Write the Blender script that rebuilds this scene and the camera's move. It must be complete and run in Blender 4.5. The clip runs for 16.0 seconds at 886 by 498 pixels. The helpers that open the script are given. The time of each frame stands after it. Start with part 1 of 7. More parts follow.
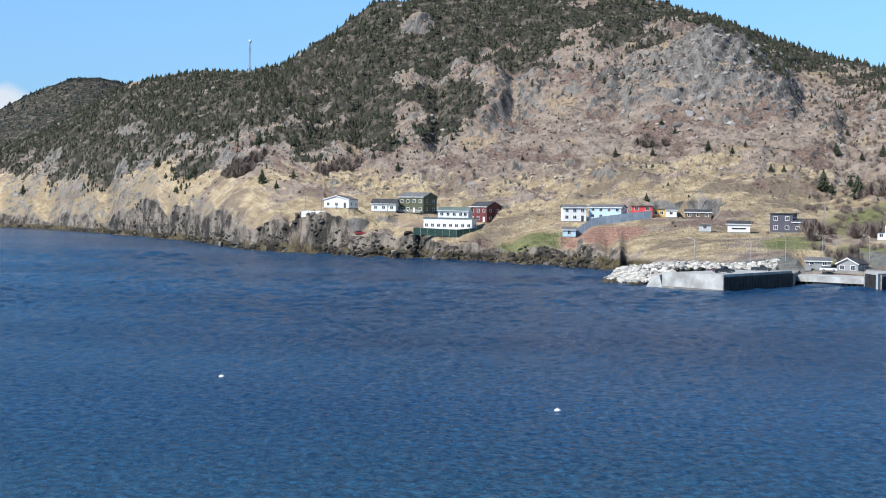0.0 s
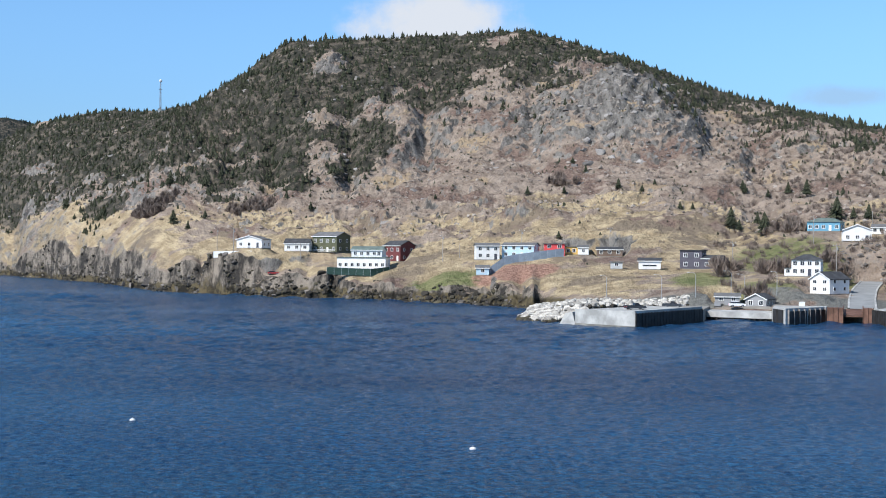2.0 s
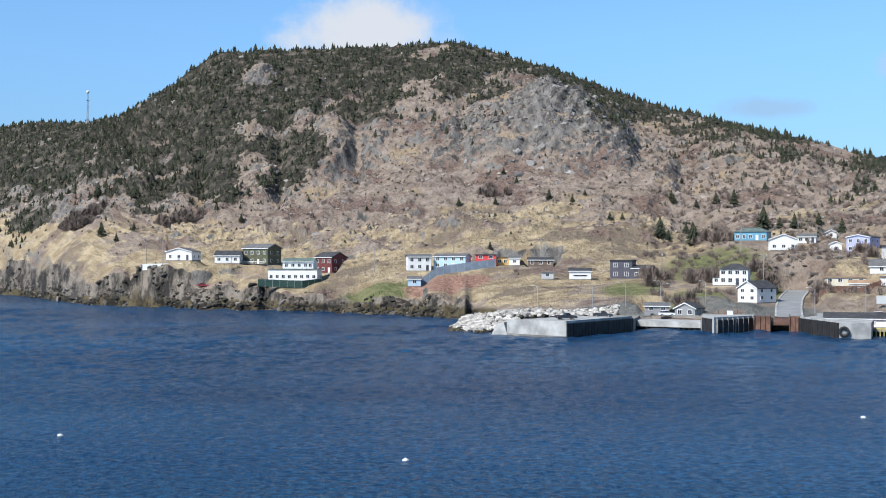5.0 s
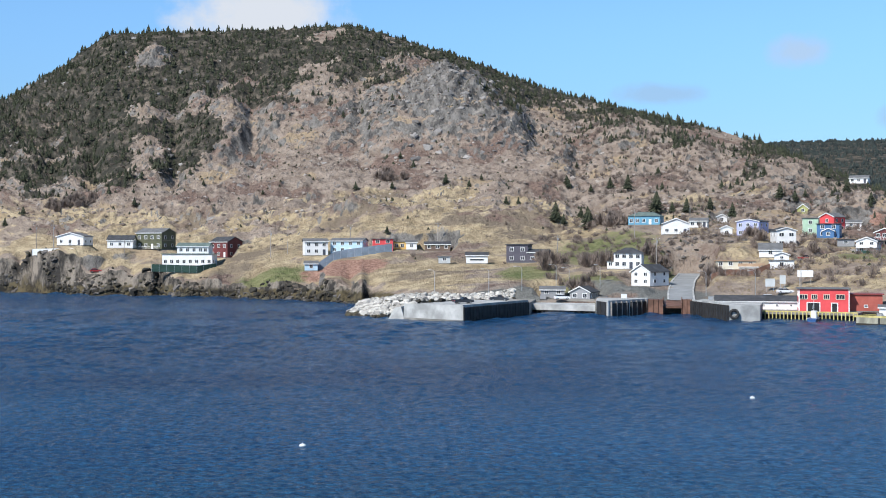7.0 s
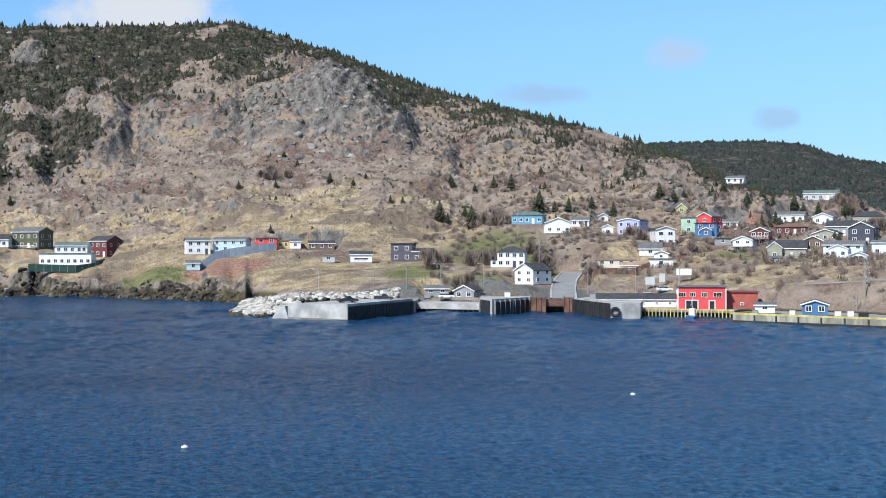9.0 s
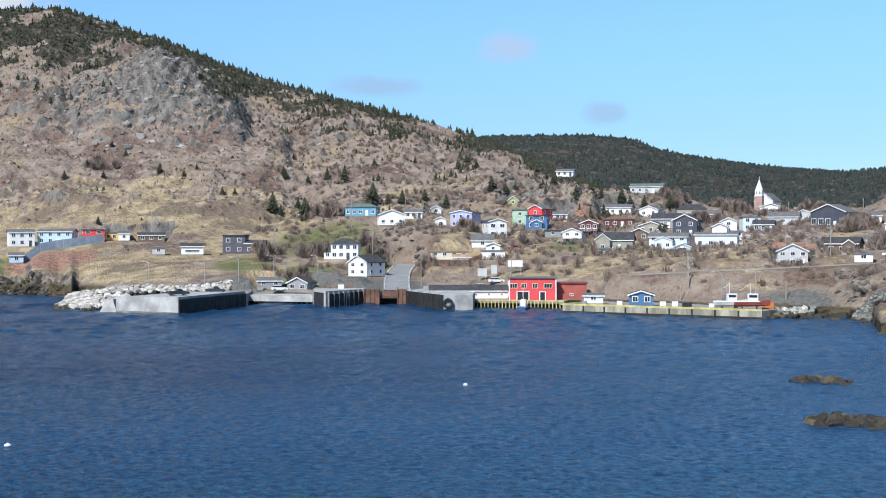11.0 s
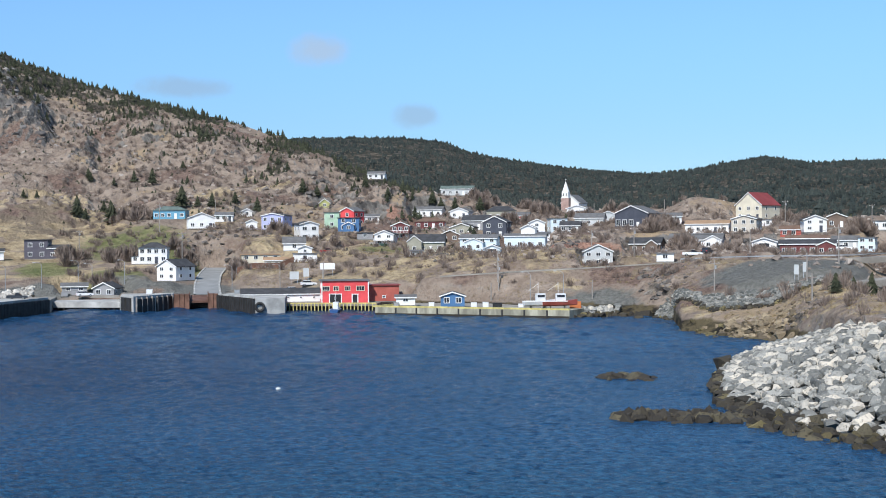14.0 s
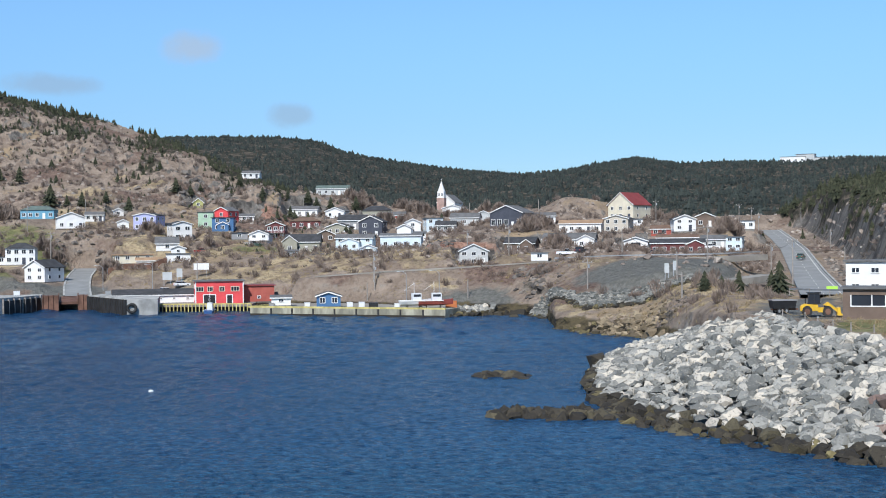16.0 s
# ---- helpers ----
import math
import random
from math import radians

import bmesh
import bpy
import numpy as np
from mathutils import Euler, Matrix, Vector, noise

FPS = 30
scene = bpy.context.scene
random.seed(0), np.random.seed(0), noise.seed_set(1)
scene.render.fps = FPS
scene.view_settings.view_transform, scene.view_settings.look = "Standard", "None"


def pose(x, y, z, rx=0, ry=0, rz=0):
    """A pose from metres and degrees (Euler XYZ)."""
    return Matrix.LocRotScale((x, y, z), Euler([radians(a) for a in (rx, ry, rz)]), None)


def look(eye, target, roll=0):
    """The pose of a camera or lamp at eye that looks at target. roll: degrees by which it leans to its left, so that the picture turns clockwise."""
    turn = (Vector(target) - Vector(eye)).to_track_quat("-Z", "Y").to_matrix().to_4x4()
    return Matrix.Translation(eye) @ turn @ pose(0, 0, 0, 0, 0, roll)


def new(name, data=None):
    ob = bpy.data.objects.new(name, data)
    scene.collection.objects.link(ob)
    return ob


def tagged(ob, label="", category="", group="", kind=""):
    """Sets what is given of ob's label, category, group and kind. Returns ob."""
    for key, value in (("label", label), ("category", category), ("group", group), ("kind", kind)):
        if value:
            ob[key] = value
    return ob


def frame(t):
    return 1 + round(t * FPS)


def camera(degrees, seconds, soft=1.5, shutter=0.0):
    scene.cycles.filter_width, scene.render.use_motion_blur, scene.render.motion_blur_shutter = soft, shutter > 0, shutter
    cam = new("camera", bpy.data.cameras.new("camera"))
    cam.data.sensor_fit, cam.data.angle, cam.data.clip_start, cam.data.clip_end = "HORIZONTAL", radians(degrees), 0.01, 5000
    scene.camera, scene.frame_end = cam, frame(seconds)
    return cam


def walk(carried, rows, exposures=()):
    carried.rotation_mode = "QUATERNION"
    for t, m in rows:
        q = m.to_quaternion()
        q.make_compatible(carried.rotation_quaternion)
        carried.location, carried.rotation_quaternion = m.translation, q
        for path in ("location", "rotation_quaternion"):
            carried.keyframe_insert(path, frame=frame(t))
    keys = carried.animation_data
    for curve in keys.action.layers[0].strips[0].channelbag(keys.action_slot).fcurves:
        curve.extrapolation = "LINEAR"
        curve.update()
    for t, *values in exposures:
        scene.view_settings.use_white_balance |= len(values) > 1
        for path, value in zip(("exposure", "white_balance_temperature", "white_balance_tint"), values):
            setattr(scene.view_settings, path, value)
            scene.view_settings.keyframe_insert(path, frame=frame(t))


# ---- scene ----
# The lookout stands at the origin, EYE metres over the sea; places are given as a bearing in degrees
# (0 is along +y, clockwise) and a distance in metres.
EYE = 17.0
cam = camera(36.4, 16.0, soft=1.0)
ROWS = [
    (0.0, -0.00, -1.50, -0.90), (0.5, -0.47, -0.77, -0.75), (1.0, -1.78, -0.19, -0.67), (1.5, -2.29, -0.04, -0.52),
    (2.0, -3.67, 0.20, -0.45), (2.5, -4.49, 0.26, -0.37), (3.0, -5.34, 0.29, -0.36), (5.5, -7.45, 0.74, 0.02),
    (6.0, -8.92, 0.67, -0.06), (6.5, -9.46, 0.42, 0.11), (7.0, -10.95, 0.03, -0.02), (7.5, -12.18, 0.04, -0.01),
    (8.0, -13.28, 0.05, -0.05), (10.5, -20.92, -0.25, 0.12), (11.0, -22.93, -0.36, 0.04), (11.5, -24.82, -0.42, 0.17),
    (12.0, -25.86, -0.30, 0.08), (12.5, -26.52, -0.32, 0.01), (13.0, -28.21, -0.37, 0.32), (13.5, -29.90, -0.29, 0.46),
    (14.0, -30.91, -0.29, 0.46), (14.5, -31.94, -0.42, 0.51), (15.0, -34.04, -0.38, 0.33), (15.5, -34.82, -0.37, 0.43),
    (16.0, -36.18, -0.35, 0.57),
]
walk(cam, [(t, pose(0, 0, EYE, 90 + pitch, roll, yaw)) for t, yaw, pitch, roll in ROWS],
     [(0.0, 0.38, 6180, 10), (3.0, 0.28, 6180, 10), (8.0, 0.28, 6180, 10), (11.0, 0.27, 6180, 10), (13.0, 0.20, 6180, 10), (16.0, 0.09, 6180, 10)])

# ---- sky, sun ----
SUN_BEARING, SUN_UP = -128.0, 43.0


def bearing(az, r, z=0.0):
    a = radians(az)
    return Vector((r * math.sin(a), r * math.cos(a), z))


def make_world():
    w = bpy.data.worlds.new("sky")
    scene.world = w
    w.use_nodes = True
    nt = w.node_tree
    nt.nodes.clear()
    out = nt.nodes.new("ShaderNodeOutputWorld")
    bg = nt.nodes.new("ShaderNodeBackground")
    sky = nt.nodes.new("ShaderNodeTexSky")
    sky.sky_type, sky.sun_disc = "NISHITA", False
    sky.sun_elevation, sky.sun_rotation = radians(SUN_UP), radians(SUN_BEARING)
    sky.air_density, sky.dust_density, sky.ozone_density = 0.85, 0.05, 1.3
    bg.inputs["Strength"].default_value = 0.099
    co = nt.nodes.new("ShaderNodeTexCoord")
    tint = nt.nodes.new("ShaderNodeMix")      # clean, dry northern air
    tint.data_type, tint.blend_type = "RGBA", "MULTIPLY"
    tint.inputs["Factor"].default_value = 1.0
    up = nt.nodes.new("ShaderNodeSeparateXYZ")
    nt.links.new(co.outputs["Generated"], up.inputs[0])
    air = nt.nodes.new("ShaderNodeValToRGB")
    air.color_ramp.interpolation = "EASE"
    for k, (at, col) in enumerate(((0.03, (0.40, 0.52, 0.66, 1)), (0.20, (0.64, 0.84, 0.97, 1)), (0.6, (0.55, 0.70, 0.74, 1)))):
        e = air.color_ramp.elements[k] if k < 2 else air.color_ramp.elements.new(at)
        e.position, e.color = at, col
    gain = nt.nodes.new("ShaderNodeVectorMath")
    gain.operation = "SCALE"
    gain.inputs["Scale"].default_value = 1.42
    nt.links.new(up.outputs["Z"], air.inputs["Fac"])
    nt.links.new(air.outputs["Color"], gain.inputs[0])
    nt.links.new(gain.outputs[0], tint.inputs["B"])
    nt.links.new(sky.outputs["Color"], tint.inputs["A"])
    last = tint.outputs["Result"]
    noise_t = nt.nodes.new("ShaderNodeTexNoise")
    noise_t.inputs["Scale"].default_value, noise_t.inputs["Detail"].default_value = 22.0, 7.0
    noise_t.inputs["Roughness"].default_value = 0.62
    nt.links.new(co.outputs["Generated"], noise_t.inputs["Vector"])
    # fair-weather clouds: bearing, height in degrees, half width, half height, density
    for az, el, hw, hh, dens in CLOUDS:
        d = bearing(az, math.cos(radians(el)), math.sin(radians(el)))
        sub = nt.nodes.new("ShaderNodeVectorMath")
        sub.operation = "SUBTRACT"
        nt.links.new(co.outputs["Generated"], sub.inputs[0])
        sub.inputs[1].default_value = d
        mp = nt.nodes.new("ShaderNodeMapping")
        mp.vector_type = "POINT"
        mp.inputs["Rotation"].default_value = (0, 0, radians(az))
        mp.inputs["Scale"].default_value = (1, 1, 1)
        nt.links.new(sub.outputs[0], mp.inputs["Vector"])
        sc = nt.nodes.new("ShaderNodeVectorMath")
        sc.operation = "MULTIPLY"
        sc.inputs[1].default_value = (1 / radians(hw), 0.4, 1 / radians(hh))
        nt.links.new(mp.outputs["Vector"], sc.inputs[0])
        ln = nt.nodes.new("ShaderNodeVectorMath")
        ln.operation = "LENGTH"
        nt.links.new(sc.outputs[0], ln.inputs[0])
        ad = nt.nodes.new("ShaderNodeMath")
        ad.operation = "MULTIPLY_ADD"
        nt.links.new(noise_t.outputs["Fac"], ad.inputs[0])
        ad.inputs[1].default_value = 1.5
        nt.links.new(ln.outputs["Value"], ad.inputs[2])
        rg = nt.nodes.new("ShaderNodeMapRange")
        rg.interpolation_type = "SMOOTHSTEP"
        rg.inputs["From Min"].default_value, rg.inputs["From Max"].default_value = 1.75, 1.05
        rg.inputs["To Max"].default_value = dens
        nt.links.new(ad.outputs[0], rg.inputs["Value"])
        mix = nt.nodes.new("ShaderNodeMix")
        mix.data_type = "RGBA"
        nt.links.new(rg.outputs["Result"], mix.inputs["Factor"])
        nt.links.new(last, mix.inputs["A"])
        mix.inputs["B"].default_value = (6.4, 6.5, 6.7, 1) if dens > 0.7 else (4.6, 5.1, 5.7, 1) if dens > 0.5 else (3.2, 4.0, 4.9, 1)
        last = mix.outputs["Result"]
    nt.links.new(last, bg.inputs["Color"])
    nt.links.new(bg.outputs[0], out.inputs["Surface"])


CLOUDS = [(3.2, 9.9, 4.3, 1.9, 0.95), (-18.4, 4.3, 1.9, 0.9, 0.85), (25.8, 8.1, 1.6, 0.85, 0.6), (20.2, 6.5, 2.6, 0.6, 0.48),
          (29.9, 5.3, 1.3, 0.65, 0.48)]
make_world()
sun = new("sun", bpy.data.lights.new("sun", "SUN"))
sun.data.energy, sun.data.angle, sun.data.color = 4.6, radians(0.53), (1.0, 0.955, 0.89)
sun.matrix_world = look(bearing(SUN_BEARING, 100 * math.cos(radians(SUN_UP)), 100 * math.sin(radians(SUN_UP))), (0, 0, 0))


# ---- materials ----
def nodes_of(name):
    m = bpy.data.materials.new(name)
    m.use_nodes = True
    nt = m.node_tree
    return m, nt, nt.nodes["Principled BSDF"]


def put(nt, kind, **inputs):
    n = nt.nodes.new("ShaderNode" + kind)
    for k, v in inputs.items():
        n.inputs[k.replace("_", " ")].default_value = v
    return n


def blend(nt, fac, a, b):
    """Mixes two colours (sockets or tuples) by a socket or a number."""
    n = nt.nodes.new("ShaderNodeMix")
    n.data_type = "RGBA"
    for key, v in (("Factor", fac), ("A", a), ("B", b)):
        if isinstance(v, bpy.types.NodeSocket):
            nt.links.new(v, n.inputs[key])
        else:
            n.inputs[key].default_value = v if key == "Factor" else (*v, 1)
    return n.outputs["Result"]


def ramp(nt, value, lo, hi):
    n = nt.nodes.new("ShaderNodeMapRange")
    n.interpolation_type = "SMOOTHSTEP"
    n.inputs["From Min"].default_value, n.inputs["From Max"].default_value = lo, hi
    nt.links.new(value, n.inputs["Value"])
    return n.outputs["Result"]


def grain(nt, scale, detail=5.0, rough=0.6, stretch=(1, 1, 1)):
    co = nt.nodes.new("ShaderNodeTexCoord")
    mp = nt.nodes.new("ShaderNodeMapping")
    mp.inputs["Scale"].default_value = stretch
    nt.links.new(co.outputs["Object"], mp.inputs["Vector"])
    n = put(nt, "TexNoise", Scale=scale, Detail=detail, Roughness=rough)
    nt.links.new(mp.outputs[0], n.inputs["Vector"])
    return n.outputs["Fac"]


def relief(nt, bsdf, value, strength, distance):
    b = put(nt, "Bump", Strength=strength, Distance=distance)
    nt.links.new(value, b.inputs["Height"])
    nt.links.new(b.outputs[0], bsdf.inputs["Normal"])


def paint(name, col, rough=0.6, wear=0.25, scale=0.6, metal=0.0, bump=0.02, stretch=(1, 1, 1), vary=0.0):
    """A worn surface: colour with broad stains and fine grain."""
    m, nt, b = nodes_of(name)
    dark = tuple(c * (1 - wear) for c in col)
    pale = tuple(min(1, c * (1 + wear * 0.35) + 0.01) for c in col)
    c = blend(nt, ramp(nt, grain(nt, scale, 4, 0.6, stretch), 0.35, 0.7), dark, pale)
    fine = grain(nt, scale * 9, 3, 0.7, stretch)
    c = blend(nt, ramp(nt, fine, 0.55, 0.85), c, tuple(x * (1 - wear * 0.8) for x in col))
    if vary:
        info = nt.nodes.new("ShaderNodeObjectInfo")
        hs = nt.nodes.new("ShaderNodeHueSaturation")
        mr = nt.nodes.new("ShaderNodeMapRange")
        mr.inputs["To Min"].default_value, mr.inputs["To Max"].default_value = 1 - vary, 1 + vary
        nt.links.new(info.outputs["Random"], mr.inputs["Value"])
        nt.links.new(mr.outputs[0], hs.inputs["Value"])
        nt.links.new(c, hs.inputs["Color"])
        c = hs.outputs["Color"]
    nt.links.new(c, b.inputs["Base Color"])
    b.inputs["Roughness"].default_value, b.inputs["Metallic"].default_value = rough, metal
    if bump:
        relief(nt, b, fine, 0.5, bump)
    return m


def ground_material():
    """Hillside: bare rock where it is steep, scrub, dry grass, lawn, woods floor, gravel and wet rock where the cover says so."""
    m, nt, b = nodes_of("hillside")

    def channels(name):
        a = nt.nodes.new("ShaderNodeAttribute")
        a.attribute_name = name
        sp = nt.nodes.new("ShaderNodeSeparateColor")
        nt.links.new(a.outputs["Color"], sp.inputs[0])
        return sp.outputs
    zone, cover, bare = channels("zone"), channels("cover"), channels("bare")
    lay = nt.nodes.new("ShaderNodeAttribute")
    lay.attribute_name = "lay"

    def g(scale, detail=5.0, rough_=0.65, stretch=(1, 1, 1), turn=0.0):
        mp = nt.nodes.new("ShaderNodeMapping")
        mp.inputs["Scale"].default_value = stretch
        mp.inputs["Rotation"].default_value = (0, turn, 0)
        nt.links.new(lay.outputs["Vector"], mp.inputs["Vector"])
        n = put(nt, "TexNoise", Scale=scale, Detail=detail, Roughness=rough_)
        nt.links.new(mp.outputs[0], n.inputs["Vector"])
        return n.outputs["Fac"]
    broad, mid, fine = g(0.026, 6, 0.65), g(0.15, 6, 0.68), g(0.85, 5, 0.7)
    crack = g(0.22, 6, 0.72, (1, 0.5, 0.28), 0.6)
    rock = blend(nt, ramp(nt, crack, 0.36, 0.60), (0.066, 0.062, 0.058), (0.232, 0.216, 0.194))
    rock = blend(nt, ramp(nt, mid, 0.56, 0.70), rock, (0.33, 0.30, 0.262))
    rock = blend(nt, ramp(nt, fine, 0.54, 0.70), rock, (0.12, 0.105, 0.095))
    scree = blend(nt, ramp(nt, mid, 0.34, 0.66), (0.232, 0.180, 0.140), (0.375, 0.305, 0.245))
    scree = blend(nt, ramp(nt, fine, 0.54, 0.74), scree, (0.165, 0.13, 0.105))
    scree = blend(nt, ramp(nt, fine, 0.36, 0.28), scree, (0.36, 0.32, 0.275))
    heath = blend(nt, ramp(nt, fine, 0.36, 0.64), (0.13, 0.09, 0.075), (0.26, 0.185, 0.145))
    scree = blend(nt, ramp(nt, broad, 0.53, 0.60), scree, heath)
    scree = blend(nt, ramp(nt, broad, 0.43, 0.36), scree, (0.36, 0.275, 0.18))
    straw = blend(nt, ramp(nt, mid, 0.36, 0.66), (0.30, 0.23, 0.14), (0.53, 0.425, 0.27))
    straw = blend(nt, ramp(nt, broad, 0.52, 0.60), straw, (0.225, 0.178, 0.128))
    straw = blend(nt, ramp(nt, fine, 0.52, 0.72), straw, (0.20, 0.152, 0.098))
    grass = blend(nt, ramp(nt, mid, 0.38, 0.64), (0.14, 0.155, 0.062), (0.25, 0.235, 0.12))
    woods_floor = blend(nt, ramp(nt, mid, 0.45, 0.66), (0.046, 0.044, 0.034), (0.165, 0.138, 0.108))
    gravel = blend(nt, ramp(nt, fine, 0.35, 0.7), (0.135, 0.135, 0.122), (0.215, 0.212, 0.192))
    bracken = blend(nt, ramp(nt, fine, 0.38, 0.62), (0.24, 0.13, 0.095), (0.43, 0.265, 0.195))
    wet = blend(nt, ramp(nt, mid, 0.42, 0.6), (0.026, 0.023, 0.018), (0.13, 0.105, 0.06))
    dark_rock = blend(nt, ramp(nt, crack, 0.40, 0.62), (0.05, 0.045, 0.04), (0.29, 0.248, 0.20))
    dark_rock = blend(nt, ramp(nt, fine, 0.56, 0.72), dark_rock, (0.05, 0.045, 0.04))

    def edge(socket):
        add = nt.nodes.new("ShaderNodeMath")
        add.operation = "MULTIPLY_ADD"
        nt.links.new(mid, add.inputs[0])
        add.inputs[1].default_value = 1.1
        nt.links.new(socket, add.inputs[2])
        return ramp(nt, add.outputs[0], 0.93, 1.17)

    c = blend(nt, edge(zone[1]), scree, straw)
    c = blend(nt, edge(zone[2]), c, grass)
    c = blend(nt, edge(zone[0]), c, woods_floor)
    c = blend(nt, edge(cover[1]), c, bracken)
    c = blend(nt, edge(bare[0]), c, rock)
    c = blend(nt, edge(bare[1]), c, dark_rock)
    c = blend(nt, edge(cover[0]), c, gravel)
    c = blend(nt, edge(cover[2]), c, wet)
    nt.links.new(c, b.inputs["Base Color"])
    b.inputs["Roughness"].default_value = 0.95
    b.inputs["Specular IOR Level"].default_value = 0.15
    last = fine
    for h, k in ((mid, 3.0), (crack, 2.4)):
        add = nt.nodes.new("ShaderNodeMath")
        add.operation = "MULTIPLY_ADD"
        nt.links.new(h, add.inputs[0])
        add.inputs[1].default_value = k
        nt.links.new(last, add.inputs[2])
        last = add.outputs[0]
    relief(nt, b, last, 0.9, 0.9)
    return m


def sea_material():
    m, nt, b = nodes_of("sea_water")
    b.inputs["Roughness"].default_value = 0.20
    b.inputs["Specular IOR Level"].default_value = 0.15
    b.inputs["IOR"].default_value = 1.333
    chop = grain(nt, 0.9, 5, 0.7, (1.0, 0.75, 1))
    rip = grain(nt, 3.2, 3, 0.65, (0.8, 1.0, 1))
    facet_light = grain(nt, 1.5, 4, 0.75, (0.8, 0.6, 1))
    gust = grain(nt, 0.012, 3, 0.5, (0.5, 1.0, 1))
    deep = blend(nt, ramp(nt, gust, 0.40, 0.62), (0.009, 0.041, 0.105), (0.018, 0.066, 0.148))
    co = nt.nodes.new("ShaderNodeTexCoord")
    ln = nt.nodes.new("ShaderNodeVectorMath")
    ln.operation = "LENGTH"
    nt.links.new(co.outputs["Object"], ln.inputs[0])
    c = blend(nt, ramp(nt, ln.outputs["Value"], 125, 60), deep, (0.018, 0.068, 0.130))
    # light and dark sides of the wavelets are painted into the colour by noise
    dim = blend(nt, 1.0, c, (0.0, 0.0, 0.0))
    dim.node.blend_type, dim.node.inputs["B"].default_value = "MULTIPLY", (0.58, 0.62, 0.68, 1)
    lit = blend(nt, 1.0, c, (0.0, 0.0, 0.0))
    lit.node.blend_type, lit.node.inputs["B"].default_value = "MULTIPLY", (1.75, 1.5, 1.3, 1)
    swell_light = grain(nt, 1.0, 4, 0.75, (0.8, 0.22, 1))
    c2 = blend(nt, ramp(nt, swell_light, 0.40, 0.60), dim, lit)
    c = blend(nt, ramp(nt, facet_light, 0.40, 0.62), dim, lit)
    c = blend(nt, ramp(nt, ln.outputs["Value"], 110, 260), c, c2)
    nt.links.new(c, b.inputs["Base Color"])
    prev = None
    for h, s, d in ((chop, 1.0, 0.62), (rip, 0.9, 0.14)):
        bump = put(nt, "Bump", Strength=s, Distance=d)
        nt.links.new(h, bump.inputs["Height"])
        if prev:
            nt.links.new(prev, bump.inputs["Normal"])
        prev = bump.outputs[0]
    nt.links.new(prev, b.inputs["Normal"])
    return m


def glass_material():
    m, nt, b = nodes_of("window_glass")
    b.inputs["Base Color"].default_value = (0.03, 0.035, 0.045, 1)
    b.inputs["Roughness"].default_value = 0.08
    return m


def foliage_material(name, a, bb, scale=0.5):
    m, nt, b = nodes_of(name)
    geo = nt.nodes.new("ShaderNodeNewGeometry")
    c = blend(nt, geo.outputs["Random Per Island"], a, bb)
    c = blend(nt, ramp(nt, grain(nt, scale, 4, 0.7), 0.4, 0.7), c, tuple(x * 0.55 for x in a))
    nt.links.new(c, b.inputs["Base Color"])
    b.inputs["Roughness"].default_value = 0.85
    b.inputs["Specular IOR Level"].default_value = 0.2
    return m


def stone_material(name, dark, mid_c, pale, island=True):
    m, nt, b = nodes_of(name)
    src = nt.nodes.new("ShaderNodeNewGeometry").outputs["Random Per Island"] if island else nt.nodes.new("ShaderNodeObjectInfo").outputs["Random"]
    c = blend(nt, ramp(nt, src, 0.1, 0.55), dark, mid_c)
    c = blend(nt, ramp(nt, src, 0.62, 1.0), c, pale)
    n1, n2 = grain(nt, 1.1, 5, 0.7), grain(nt, 5.0, 4, 0.7)
    c = blend(nt, ramp(nt, n1, 0.52, 0.74), c, tuple(x * 0.55 for x in mid_c))
    c = blend(nt, ramp(nt, n2, 0.58, 0.75), c, tuple(min(1, x * 1.2) for x in pale))
    c = blend(nt, ramp(nt, grain(nt, 2.6, 5, 0.75), 0.54, 0.66), c, tuple(x * 0.7 for x in dark))
    nt.links.new(c, b.inputs["Base Color"])
    b.inputs["Roughness"].default_value = 0.9
    relief(nt, b, n2, 0.6, 0.12)
    return m


